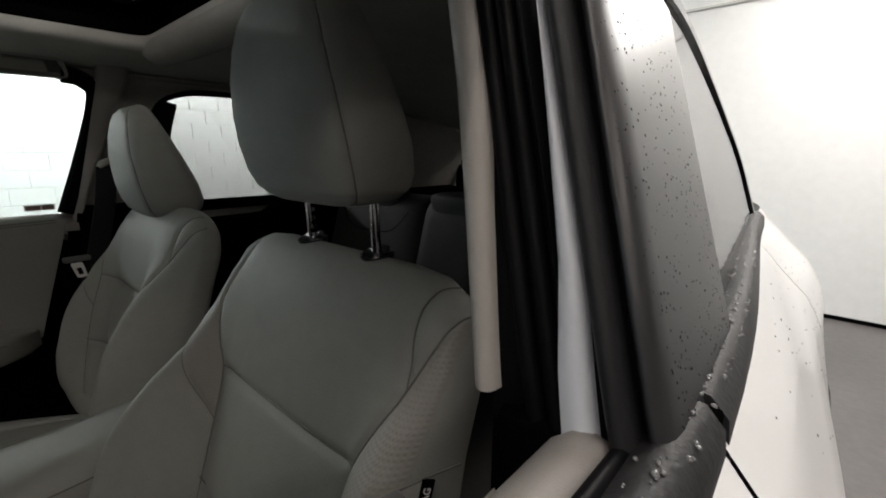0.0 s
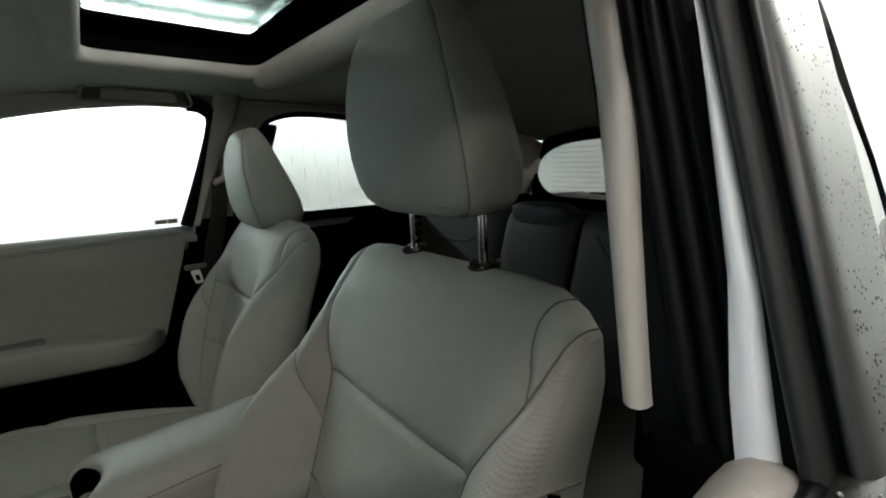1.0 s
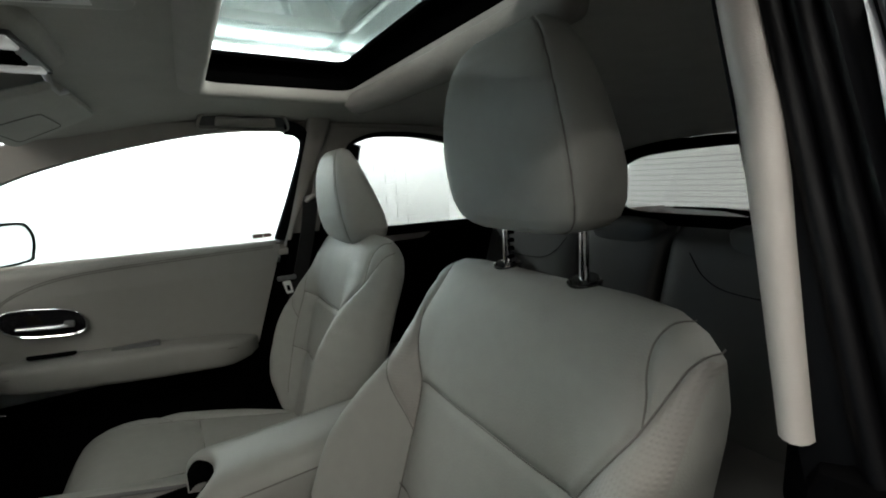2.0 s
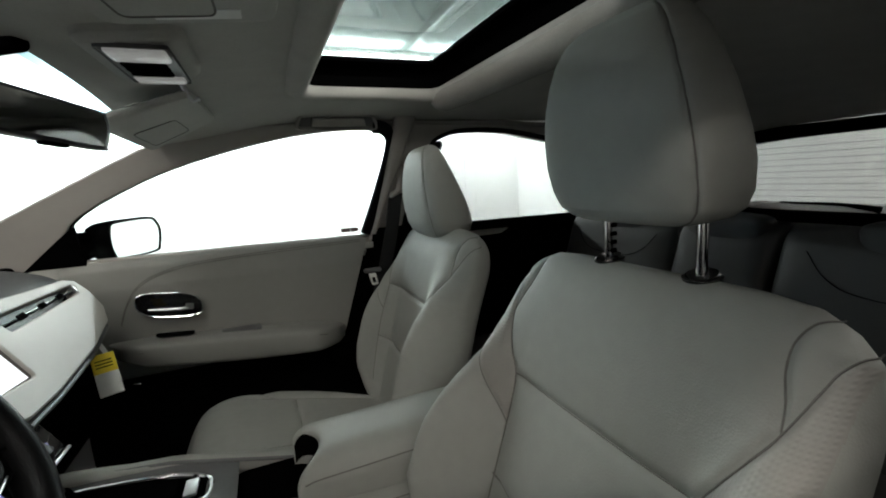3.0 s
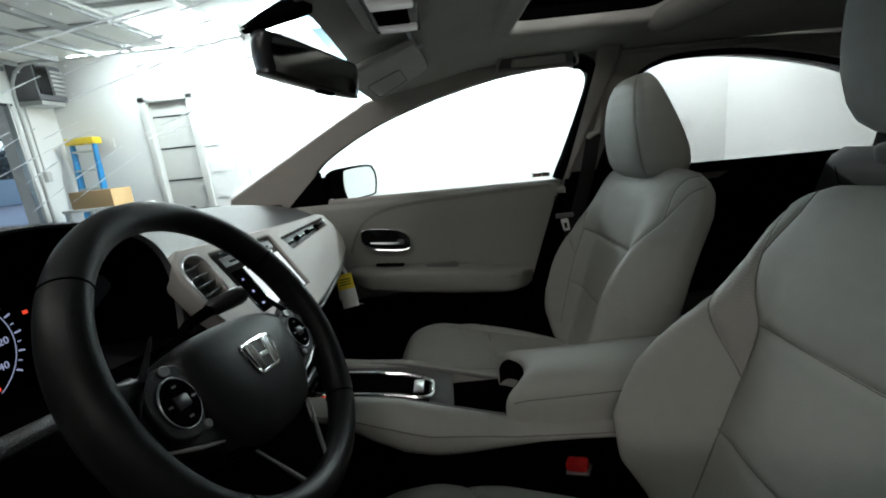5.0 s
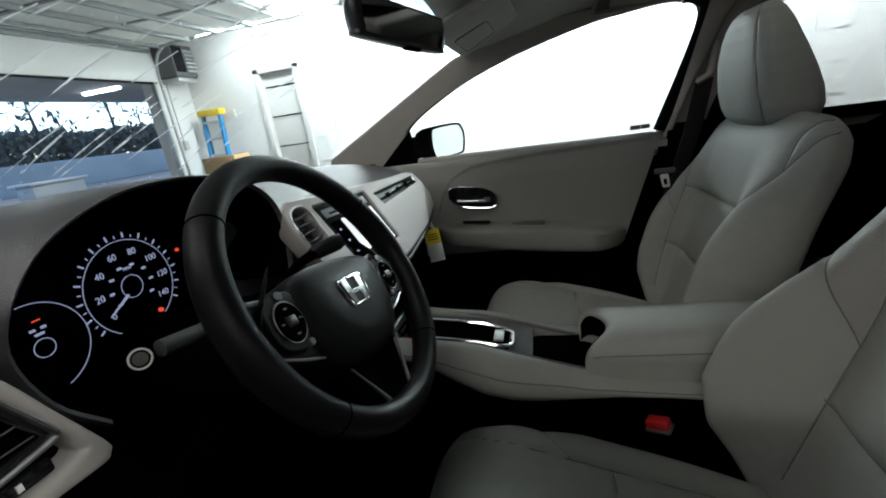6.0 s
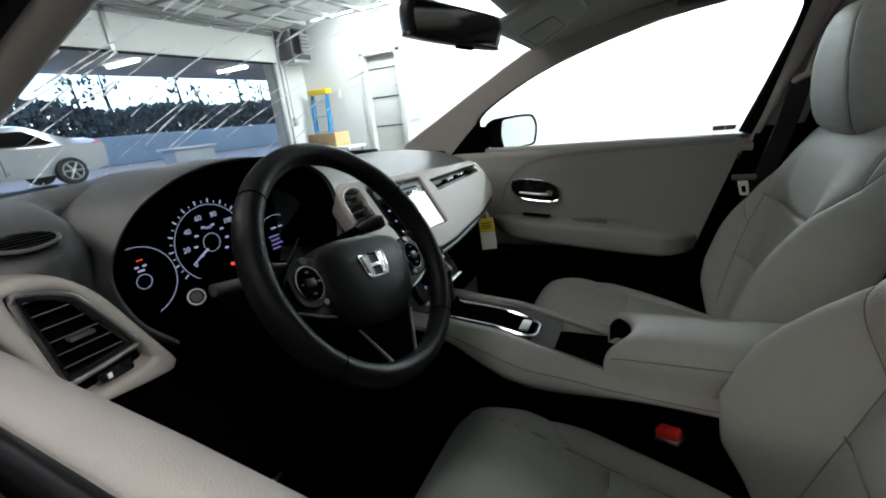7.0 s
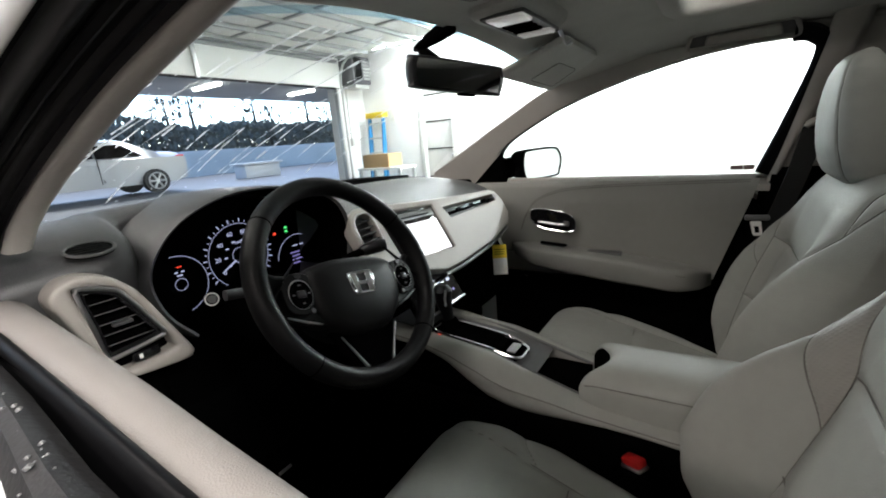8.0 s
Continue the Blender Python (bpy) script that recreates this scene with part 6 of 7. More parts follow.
for k, zz in ((0.97, -0.06), (1.0, -0.034), (1.01, -0.014), (0.985, -0.002), (0.93, 0.006), (0.8, 0.0115), (0.5, 0.015), (0.2, 0.016)):
    hub_loops.append([SW @ Vector((x * k, -0.025 + (y + 0.025) * k, zz)) for x, y in padc])
part("airbag_pad", rings(bmesh.new(), hub_loops), WHEELHIDE, sw, "black airbag pad", angle=60)
part("hub", tube(bmesh.new(), [SW @ Vector((0, -0.02, -0.05)), SW @ Vector((0, -0.02, -0.16))], [0.06, 0.05], 20), BLACK, sw)
for k in (1, -1):
    arm = [(0.075, 0.012), (0.1, 0.016), (0.13, 0.02), (0.158, 0.03), (0.162, 0.0), (0.16, -0.045), (0.13, -0.052), (0.105, -0.06), (0.075, -0.066)]
    sp = part("spoke", plate([(k * x, y) for x, y in arm], depth=0.028, bevel=0.008, m=SW @ Matrix.Translation((0, 0, -0.016))), WHEELHIDE, sw)
    bx, by = k * 0.106, -0.0165
    pod = [(k * x, y) for x, y in rounded([(0.083, 0.014), (0.118, 0.018), (0.134, 0.0), (0.13, -0.04), (0.1, -0.05), (0.086, -0.03)], 0.012)]
    part("button_pod", plate(pod, depth=0.008, bevel=0.002, m=SW @ Matrix.Translation((0, 0, 0.0))), WHEELHIDE, sp, "black switch pod")
    circ = np.linspace(0, 6.283, 36, endpoint=False)
    # ring thickens towards the upper left to shape its partial highlight
    part("button_ring", tube(bmesh.new(), [SW @ Vector((bx + 0.0185 * math.cos(a), by + 0.0215 * math.sin(a), 0.0052)) for a in circ], [0.0003 + 0.0007 * max(0.0, math.cos(a - 2.2)) for a in circ], 7, True), SATIN, sp, "thin silver ring round the buttons, thickened where its highlight falls")
    part("button_disc", plate([(0.0175 * math.cos(a), 0.0205 * math.sin(a)) for a in circ], depth=0.005, bevel=0.0012, m=SW @ Matrix.Translation((bx, by, 0.0045))), BLACK, sp)
    part("button_centre", boxmesh((bx - 0.0075, by - 0.0055, 0.0055), (bx + 0.0075, by + 0.0055, 0.0085), 0.002, SW), SATINBLACK, sp)
    for dx, dy in ((0, 0.0135), (0, -0.0135), (0.0125, 0), (-0.0125, 0)):
        part("button_mark", boxmesh((bx + dx - 0.0022, by + dy - 0.0009, 0.0068), (bx + dx + 0.0022, by + dy + 0.0009, 0.0074), 0, SW), GREYPLASTIC, sp)
    part("small_button", plate([(0.006 * math.cos(a), 0.005 * math.sin(a)) for a in circ], depth=0.004, bevel=0.001, m=SW @ Matrix.Translation((k * 0.104, 0.0115, 0.004))), SATINBLACK, sp)
    part("small_button", plate([(0.004 * math.cos(a), 0.004 * math.sin(a)) for a in circ], depth=0.004, bevel=0.001, m=SW @ Matrix.Translation((k * 0.094, -0.043, 0.004))), GREYPLASTIC, sp)
    part("spoke_trim", tube(bmesh.new(), [SW @ Vector(p) for p in ((k * 0.08, -0.064, -0.004), (k * 0.105, -0.056, -0.002), (k * 0.132, -0.044, -0.002))], [0.0012, 0.0019, 0.0012], 7), SATIN, sp, "silver trim line")
part("bottom_spoke", plate([(-0.062, -0.08), (0.062, -0.08), (0.046, -0.12), (0.036, -0.168), (-0.036, -0.168), (-0.046, -0.12)], depth=0.02, bevel=0.006, m=SW @ Matrix.Translation((0, 0, -0.018))), BLACK, sw)
part("spoke_insert", plate(rounded([(-0.05, -0.088), (0.05, -0.088), (0.021, -0.156), (-0.021, -0.156)], 0.004), depth=0.008, bevel=0.002, m=SW @ Matrix.Translation((0, 0, -0.007))), BLACK, sw, "black insert of the lower spoke")
vt = [(-0.057, -0.09), (-0.038, -0.124), (-0.02, -0.157), (-0.012, -0.163), (0.012, -0.163), (0.02, -0.157), (0.038, -0.124), (0.057, -0.09)]
part("spoke_trim", tube(bmesh.new(), [SW @ Vector((p.x, p.y, -0.003)) for p in curve_points([(x, y, 0) for x, y in vt], 4)], [0.0014 + 0.0014 * smoothstep(-0.09, -0.15, p.y) for p in curve_points([(x, y, 0) for x, y in vt], 4)], 8), SATIN, sw, "silver V-shaped trim")
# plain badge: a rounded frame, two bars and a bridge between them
bd = [(-0.026, 0.0), (0.026, 0.0), (0.02, -0.034), (-0.02, -0.034)]
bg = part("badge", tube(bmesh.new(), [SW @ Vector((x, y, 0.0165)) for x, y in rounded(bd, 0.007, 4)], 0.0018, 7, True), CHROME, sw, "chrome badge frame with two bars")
for k in (1, -1):
    part("badge_bar", plate([(k * 0.0095, -0.0015), (k * 0.0205, -0.0015), (k * 0.0165, -0.0325), (k * 0.0085, -0.0325)], depth=0.004, bevel=0.001, m=SW @ Matrix.Translation((0, 0, 0.0165))), CHROME, bg)
part("badge_bridge", plate([(-0.0095, -0.0155), (0.0095, -0.0155), (0.0088, -0.0205), (-0.0088, -0.0205)], depth=0.0036, bevel=0.001, m=SW @ Matrix.Translation((0, 0, 0.0165))), CHROME, bg)
# column stalks
stl = thing("wiper_stalk", (-0.3, 0.44, 1.04), "black control stalk behind the steering wheel", "stalk", "column stalks")
part("lever", tube(bmesh.new(), [(-0.29, 0.505, 1.0), (-0.21, 0.5, 1.033), (-0.168, 0.483, 1.041)], [0.009, 0.007, 0.009], 12), BLACK, stl)
part("knob", tube(bmesh.new(), [(-0.18, 0.49, 1.039), (-0.172, 0.486, 1.04), (-0.145, 0.464, 1.045), (-0.138, 0.458, 1.046)], [0.009, 0.0125, 0.014, 0.011], 14), SATINBLACK, stl)
st2 = thing("light_stalk", (-0.38, 0.46, 1.04), "black light stalk with a white-marked end", "stalk", "column stalks")
part("lever", tube(bmesh.new(), [(-0.36, 0.47, 1.03), (-0.43, 0.47, 1.045), (-0.48, 0.474, 1.053)], [0.009, 0.008, 0.008], 10), DASH, st2)
kx = Vector((-0.498, 0.476, 1.054))
kd = (Vector((-0.77, 0.05, 1.22)) - kx).normalized()
part("knob", tube(bmesh.new(), [kx - kd * 0.022, kx - kd * 0.002, kx], [0.0095, 0.0108, 0.01], 20), BLACK, st2)
part("knob_ring", tube(bmesh.new(), [kx + kd * 0.0005 + q for q in [kd.orthogonal().normalized() * 0.0085 * math.cos(a) + kd.cross(kd.orthogonal().normalized()) * 0.0085 * math.sin(a) for a in np.linspace(0, 6.283, 24, endpoint=False)]], 0.001, 6, True), CARD, st2, "white ring")
part("knob_face", tube(bmesh.new(), [kx, kx + kd * 0.0008], 0.006, 16), GREYPLASTIC, st2)
part("column_cover", tube(bmesh.new(), [(-0.335, 0.45, 0.985), (-0.335, 0.56, 0.96), (-0.335, 0.68, 0.93)], [0.055, 0.07, 0.08], 18), BLACK, sw)

# ---- centre console ----
co = thing("centre_console", (0, 0.2, 0.36), "high centre console with warm grey sides and dark tray", "console")


def console(y):
    """Height of the console's top edge."""
    return table(y, [-0.3, -0.06, 0.0, 0.08, 0.175, 0.27, 0.35, 0.45, 0.6], [0.734, 0.738, 0.742, 0.749, 0.775, 0.801, 0.81, 0.818, 0.835])


def belly(y):
    """Lower edge of the padded console side."""
    return table(y, [-0.3, -0.1, -0.04, 0.03, 0.1, 0.16, 0.21, 0.26, 0.31, 0.36, 0.42, 0.6], [0.715, 0.719, 0.723, 0.723, 0.717, 0.712, 0.712, 0.721, 0.745, 0.776, 0.794, 0.81])


def pad_seam(y):
    return lerp(belly(y), console(y), table(y, [-0.3, 0.0, 0.1, 0.22, 0.32, 0.5], [0.75, 0.78, 0.74, 0.56, 0.6, 0.7]))


for s in (1, -1):
    loops, line = [], []
    for y in np.linspace(0.62, -0.3, 60):
        z, b, m = console(y), belly(y), pad_seam(y)
        w = table(y, [-0.3, 0.0, 0.2, 0.3, 0.45, 0.62], [0.112, 0.114, 0.112, 0.106, 0.1, 0.11])
        loops.append([(s * x, y, zz) for x, zz in ((w - 0.05, z - 0.03), (w - 0.05, z - 0.003), (w - 0.047, z + 0.0015), (w - 0.04, z + 0.003), (w - 0.028, z + 0.001), (w - 0.014, lerp(z, m, 0.4)), (w - 0.004, lerp(z, m, 0.85)), (w - 0.002, m), (w, lerp(m, b, 0.3)), (w - 0.002, lerp(m, b, 0.7)), (w - 0.008, b), (w - 0.03, b - 0.004))])
        line.append((s * (w - 0.0015), y, m))
    sd = part("side_pad", rings(bmesh.new(), loops), LEATHER, co, "padded warm grey console side", angle=75)
    part("pad_seam", tube(bmesh.new(), line[2:-2], 0.0012, 5), THREAD, sd)
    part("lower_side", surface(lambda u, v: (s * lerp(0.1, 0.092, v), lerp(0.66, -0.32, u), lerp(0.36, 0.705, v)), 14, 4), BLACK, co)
part("top_deck", surface(lambda u, v: ((2 * u - 1) * 0.062, lerp(0.6, 0.172, v), console(lerp(0.6, 0.172, v)) - 0.003 - 0.005 * (1 - (2 * u - 1) ** 4)), 12, 20), GREYPLASTIC, co, "satin grey console deck")
for s in (1, -1):
    part("deck_rim", tube(bmesh.new(), [(s * 0.061, y, console(y) - 0.001) for y in np.linspace(0.58, 0.0, 24)], 0.0035, 8), GREYPLASTIC, co, "raised satin grey rim of the tray")
part("deck_trim", tube(bmesh.new(), [(-0.056, y, console(y) + 0.001) for y in np.linspace(0.52, 0.3, 12)], [0.001 + 0.0016 * (1 - abs(2 * i / 11 - 1)) for i in range(12)], 7), CHROME, co, "slim chrome trim line")
# chrome-edged shift plate
gp = []
for a in np.linspace(0, 2 * math.pi, 60, endpoint=False):
    c, q = math.cos(a), math.sin(a)
    x, y = -0.016 + 0.037 * math.copysign(abs(c) ** 0.5, c), 0.32 + 0.112 * math.copysign(abs(q) ** 0.35, q)
    gp.append((x, y, console(y) + 0.002))
sp = part("shift_plate_ring", tube(bmesh.new(), gp, 0.004, 8, True), CHROME, co, "bright chrome ring round the shift plate")
part("shift_plate", surface(lambda u, v: (-0.016 + (2 * u - 1) * 0.035, lerp(0.424, 0.216, v), console(lerp(0.42, 0.2, v)) + 0.001), 4, 10), BLACK, co, "gloss black shift plate")
for i, y in enumerate((0.235, 0.262)):
    part("switch", boxmesh((-0.036, y - 0.01, console(y)), (0.004, y + 0.009, console(y) + 0.006), 0.002), SATIN if i == 0 else BLACK, co)
part("plate_mark", boxmesh((-0.062, 0.395, console(0.395) + 0.001), (-0.056, 0.405, console(0.395) + 0.003)), LITRED, co, "small red lit gear mark")
gl = part("gear_lever", tube(bmesh.new(), [(0.0, 0.4, 0.79), (0.0, 0.41, 0.84), (0.0, 0.418, 0.875), (0.0, 0.42, 0.9), (0, 0.419, 0.915)], [0.016, 0.014, 0.02, 0.024, 0.012], 16), WHEELHIDE, co, "black gear lever")
part("lever_trim", tube(bmesh.new(), [(-0.02, 0.4, 0.87), (-0.022, 0.4, 0.89), (-0.015, 0.4, 0.908)], 0.003, 7), SATIN, gl)
part("lever_gaiter", tube(bmesh.new(), [(0, 0.4, 0.775), (0, 0.402, 0.8), (0, 0.406, 0.83)], [0.034, 0.028, 0.018], 16), BLACK, gl)
# cup well and arm rest
part("cup_well", rings(bmesh.new(), [[(x * k, 0.115 + (y - 0.115) * k, z) for x, y in rounded([(-0.056, 0.18), (0.056, 0.18), (0.056, 0.0), (-0.056, 0.0)], 0.025)] for k, z in ((1.1, 0.748), (1.0, 0.751), (0.97, 0.735), (0.92, 0.56))], True, True), CARPET, co, "deep black cup well")
AW, AX, AF = 0.083, -0.004, 0.08


def arm_top(x, y):
    """Height of the padded arm rest, with the round cup recess in its front."""
    front = max(0.0, (y - 0.035) / (AF - 0.035))
    crown = (1 - min(1, abs(x - AX) / AW) ** 3.2) ** 0.5 * math.sqrt(max(0.0, 1 - front ** 3))
    z = 0.772 + 0.048 * crown + 0.004 * smoothstep(0.05, -0.2, y)
    d = math.hypot((x + 0.012), (y - 0.088) * 1.0)
    return lerp(0.7, z - 0.01 * math.exp(-max(0.0, d - 0.05) / 0.008), smoothstep(0.047, 0.053, d))


av, af, ami = [], [], []
nx, ny = 90, 150
for j in range(ny + 1):
    y = -0.28 + (AF + 0.28) * math.sin(0.5 * math.pi * j / ny) if j else -0.28
    wf_ = AW * (1 - 0.12 * max(0.0, (y - 0.03) / (AF - 0.03)) ** 2)
    for i in range(nx + 1):
        x = AX - wf_ * math.cos(math.pi * i / nx)
        av.append((x, y, arm_top(x, y)))
for j in range(ny):
    for i in range(nx):
        a = j * (nx + 1) + i
        af.append((a, a + 1, a + nx + 2, a + nx + 1))
        ami.append(1 if math.hypot(av[a][0] + 0.012, av[a][1] - 0.088) < 0.046 else 0)
rim = [j * (nx + 1) for j in range(ny + 1)] + [ny * (nx + 1) + i for i in range(1, nx + 1)] + [j * (nx + 1) + nx for j in range(ny - 1, -1, -1)]
low = len(av)
for k in rim:
    x, y, z = av[k]
    av.append((AX + (x - AX) * 0.99, y * 0.99, 0.738 if math.hypot(x + 0.012, y - 0.088) > 0.05 else 0.69))
for k in range(len(rim) - 1):
    af.append((rim[k], rim[k + 1], low + k + 1, low + k))
    ami.append(0 if math.hypot(av[rim[k]][0] + 0.012, av[rim[k]][1] - 0.088) > 0.05 else 1)
am = bpy.data.meshes.new("armrest")
am.from_pydata(av, [], af)
am.materials.append(LEATHER)
am.materials.append(BLACK)
am.polygons.foreach_set("material_index", ami)
ar = part("armrest", am, None, co, "padded grey leather arm rest with a cup recess", angle=75)
ln = []
for dz in (-0.004, -0.03, -0.1):
    ln.append([(-0.012 + 0.0505 * math.cos(a), 0.088 + 0.0505 * math.sin(a), min(0.812, arm_top(-0.012 + 0.058 * math.cos(a), 0.088 + 0.058 * math.sin(a))) + dz) for a in np.linspace(-2.95, -0.2, 30)])
part("cup_liner", rings(bmesh.new(), ln, False, False), CARPET, ar, "black liner of the cup recess")
part("armrest_seam", tube(bmesh.new(), [(AX - AW * 0.965, y, arm_top(AX - AW * 0.965, y) + 0.001) for y in np.linspace(0.068, -0.26, 24)], 0.0012, 5), THREAD, ar)
part("armrest_base", boxmesh((-0.078, -0.3, 0.6), (0.07, 0.0, 0.765), 0.012), BLACK, co)
bk = thing("belt_buckle", (-0.127, -0.02, 0.6), "red-buttoned seat belt buckle on a black stalk", "buckle")
part("stalk", boxmesh((-0.142, -0.06, 0.42), (-0.112, 0.0, 0.672), 0.006), BLACK, bk)
part("buckle_rim", boxmesh((-0.02, -0.014, -0.013), (0.02, 0.014, -0.005), 0.004, pose(-0.127, -0.025, 0.69, 0, 14, 60)), SATIN, bk)
part("release_button", boxmesh((-0.018, -0.012, -0.008), (0.018, 0.012, 0.008), 0.005, pose(-0.127, -0.025, 0.69, 0, 14, 60)), RED, bk, "bright red release button")

# pedals, barely lit
for i, (x, w) in enumerate(((-0.27, 0.045), (-0.4, 0.085))):
    p = thing("pedal", (x, 0.86, 0.4), "black foot pedal with bright trim", "pedal", "foot pedals")
    part("pad", boxmesh((-w / 2, -0.012, -0.05), (w / 2, 0.012, 0.05), 0.006, pose(x, 0.8, 0.5, -35)), BLACK, p)
    part("trim", boxmesh((-w / 2 + 0.004, -0.015, -0.05), (w / 2 - 0.004, -0.011, -0.042), 0.001, pose(x, 0.8, 0.5, -35)), SATIN, p)
    part("arm", tube(bmesh.new(), [(x, 0.81, 0.5), (x, 0.9, 0.6), (x, 0.97, 0.8)], 0.008, 8), BLACK, p)

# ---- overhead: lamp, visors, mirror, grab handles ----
ml = thing("map_lamp", (0, 0.2, 1.46), "overhead map lamp with two pale lenses, reflections painted as a faint glow", "lamp")
mz = lambda y: roof_z(0, y) - 0.008
part("housing", rings(bmesh.new(), [[(x, y, mz(y) - d) for x, y in grow(rounded([(-0.085, 0.158), (0.12, 0.158), (0.12, 0.256), (-0.085, 0.256)], 0.02), o)] for o, d in ((0.012, -0.012), (0.01, 0.002), (0.002, 0.009), (-0.02, 0.011))], True, True), LINING, ml)
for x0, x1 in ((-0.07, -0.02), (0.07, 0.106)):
    # faint emission stands in for reflections on the glassy lenses
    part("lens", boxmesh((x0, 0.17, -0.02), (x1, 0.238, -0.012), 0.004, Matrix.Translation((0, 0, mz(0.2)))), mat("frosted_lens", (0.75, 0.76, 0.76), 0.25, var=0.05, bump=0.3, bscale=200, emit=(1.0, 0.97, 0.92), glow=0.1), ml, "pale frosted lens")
part("bezel", boxmesh((-0.078, 0.165, -0.015), (0.112, 0.245, -0.0125), 0.004, Matrix.Translation((0, 0, mz(0.2)))), GREYPLASTIC, ml)
for x in (0.0, 0.024, 0.05):
    part("switch", boxmesh((x - 0.008, 0.18, -0.02), (x + 0.008, 0.235, -0.014), 0.003, Matrix.Translation((0, 0, mz(0.2)))), BLACK, ml)


def visor(name, corners, thick, label):
    """A padded board between four corner places."""
    a, b, c, d = (Vector(p) for p in corners)
    n = (b - a).cross(d - a).normalized()
    if n.z > 0:
        n = -n
    v = thing(name, tuple((a + b + c + d) / 4 - n * 0.03), label, "sun visor", "sun visors")
    base = rounded([(0, 0), (1, 0), (1, 1), (0, 1)], 0.1)

    def at(u, w, h):
        return a.lerp(b, u).lerp(d.lerp(c, u), w) + n * h
    loops = []
    for k, h in ((0.96, -thick), (1.0, -thick * 0.6), (1.0, 0.0), (0.97, thick * 0.5), (0.9, thick * 0.6)):
        loops.append([at(0.5 + (u - 0.5) * k, 0.5 + (w - 0.5) * k, h) for u, w in base])
    part("board", rings(bmesh.new(), loops), LINING, v)
    m1 = [at(u, w, thick * 0.75) for u, w in rounded([(0.42, 0.36), (0.87, 0.36), (0.87, 0.86), (0.4, 0.86)], 0.06)]
    m0 = [at(u, w, thick * 0.4) for u, w in rounded([(0.4, 0.32), (0.9, 0.32), (0.9, 0.9), (0.38, 0.9)], 0.06)]
    part("vanity_cover", rings(bmesh.new(), [m0, m1]), LINING, v, "closed vanity mirror cover")
    part("cover_edge", tube(bmesh.new(), m1, 0.0012, 5, True), THREAD, v)
    return v, at


pv, at = visor("sun_visor", [(0.2, 0.178, 1.437), (0.445, 0.163, 1.428), (0.538, 0.322, 1.366), (0.2, 0.342, 1.384)], 0.01, "grey cloth passenger's sun visor folded against the roof")
clip = thing("visor_clip", (0.19, 0.175, 1.44), "small clear hook that holds the sun visor", "clip")
part("hook", tube(bmesh.new(), [(0.207, 0.192, 1.456), (0.207, 0.186, 1.434), (0.21, 0.178, 1.424), (0.214, 0.168, 1.43)], [0.006, 0.004, 0.0035, 0.005], 10), SATIN, clip)
dvr, at = visor("sun_visor", [(-0.52, 0.04, 1.41), (-0.2, 0.04, 1.44), (-0.19, 0.2, 1.428), (-0.53, 0.2, 1.39)], 0.01, "grey cloth driver's sun visor folded against the roof")
part("warning_label", rings(bmesh.new(), [[at(u, w, h) for u, w in ((0.82, 0.22), (0.92, 0.22), (0.92, 0.7), (0.82, 0.7))] for h in (0.004, 0.0068)]), CARD, dvr, "pale printed label")

rm2 = thing("interior_mirror", (0.01, 0.36, 1.45), "black-framed rear-view mirror on a windscreen stalk", "mirror")
MX = Vector((0.94, -0.337, -0.052)).normalized()
MZ = MX.cross(Vector((0.0, -0.06, 1.0))).normalized()
MR = axes((0.004, 0.34, 1.365), MX, MZ.cross(MX), MZ) @ Matrix.Diagonal((0.955, 0.83, 1.0, 1.0))
mo = [(-0.125, 0.012), (-0.12, 0.03), (-0.1, 0.036), (0.1, 0.034), (0.122, 0.026), (0.127, 0.0), (0.118, -0.03), (0.1, -0.037), (-0.1, -0.033), (-0.12, -0.022)]
moc = [(p.x, p.y) for p in curve_points([(x, y, 0) for x, y in mo], 4, True)]
part("case", rings(bmesh.new(), [[MR @ Vector((x * k, y * k, z)) for x, y in moc] for k, z in ((0.5, -0.034), (0.8, -0.03), (0.95, -0.02), (1.02, -0.006), (1.03, 0.004), (1.01, 0.009), (0.97, 0.011), (0.9, 0.0105))], True, True), SATINBLACK, rm2, angle=70)
part("glass", plate([(x * 0.915, y * 0.84) for x, y in moc], depth=0.003, m=MR @ Matrix.Translation((0, 0, 0.0105))), DIMMIRROR, rm2, "dimming mirror glass")
part("button", boxmesh((0.0, -0.043, -0.004), (0.045, -0.033, 0.008), 0.003, MR), BLACK, rm2)
part("stalk", tube(bmesh.new(), [MR @ Vector((0.0, 0.005, -0.025)), (0.01, 0.385, 1.398), (0.014, 0.425, 1.428), (0.012, 0.43, 1.436)], [0.011, 0.011, 0.012, 0.008], 12), BLACK, rm2)
part("mount_cover", tube(bmesh.new(), [(0.016, 0.446, 1.436), (0.0, 0.405, 1.442), (-0.02, 0.36, 1.447), (-0.034, 0.325, 1.447)], [0.006, 0.012, 0.015, 0.012], 12), BLACK, rm2)

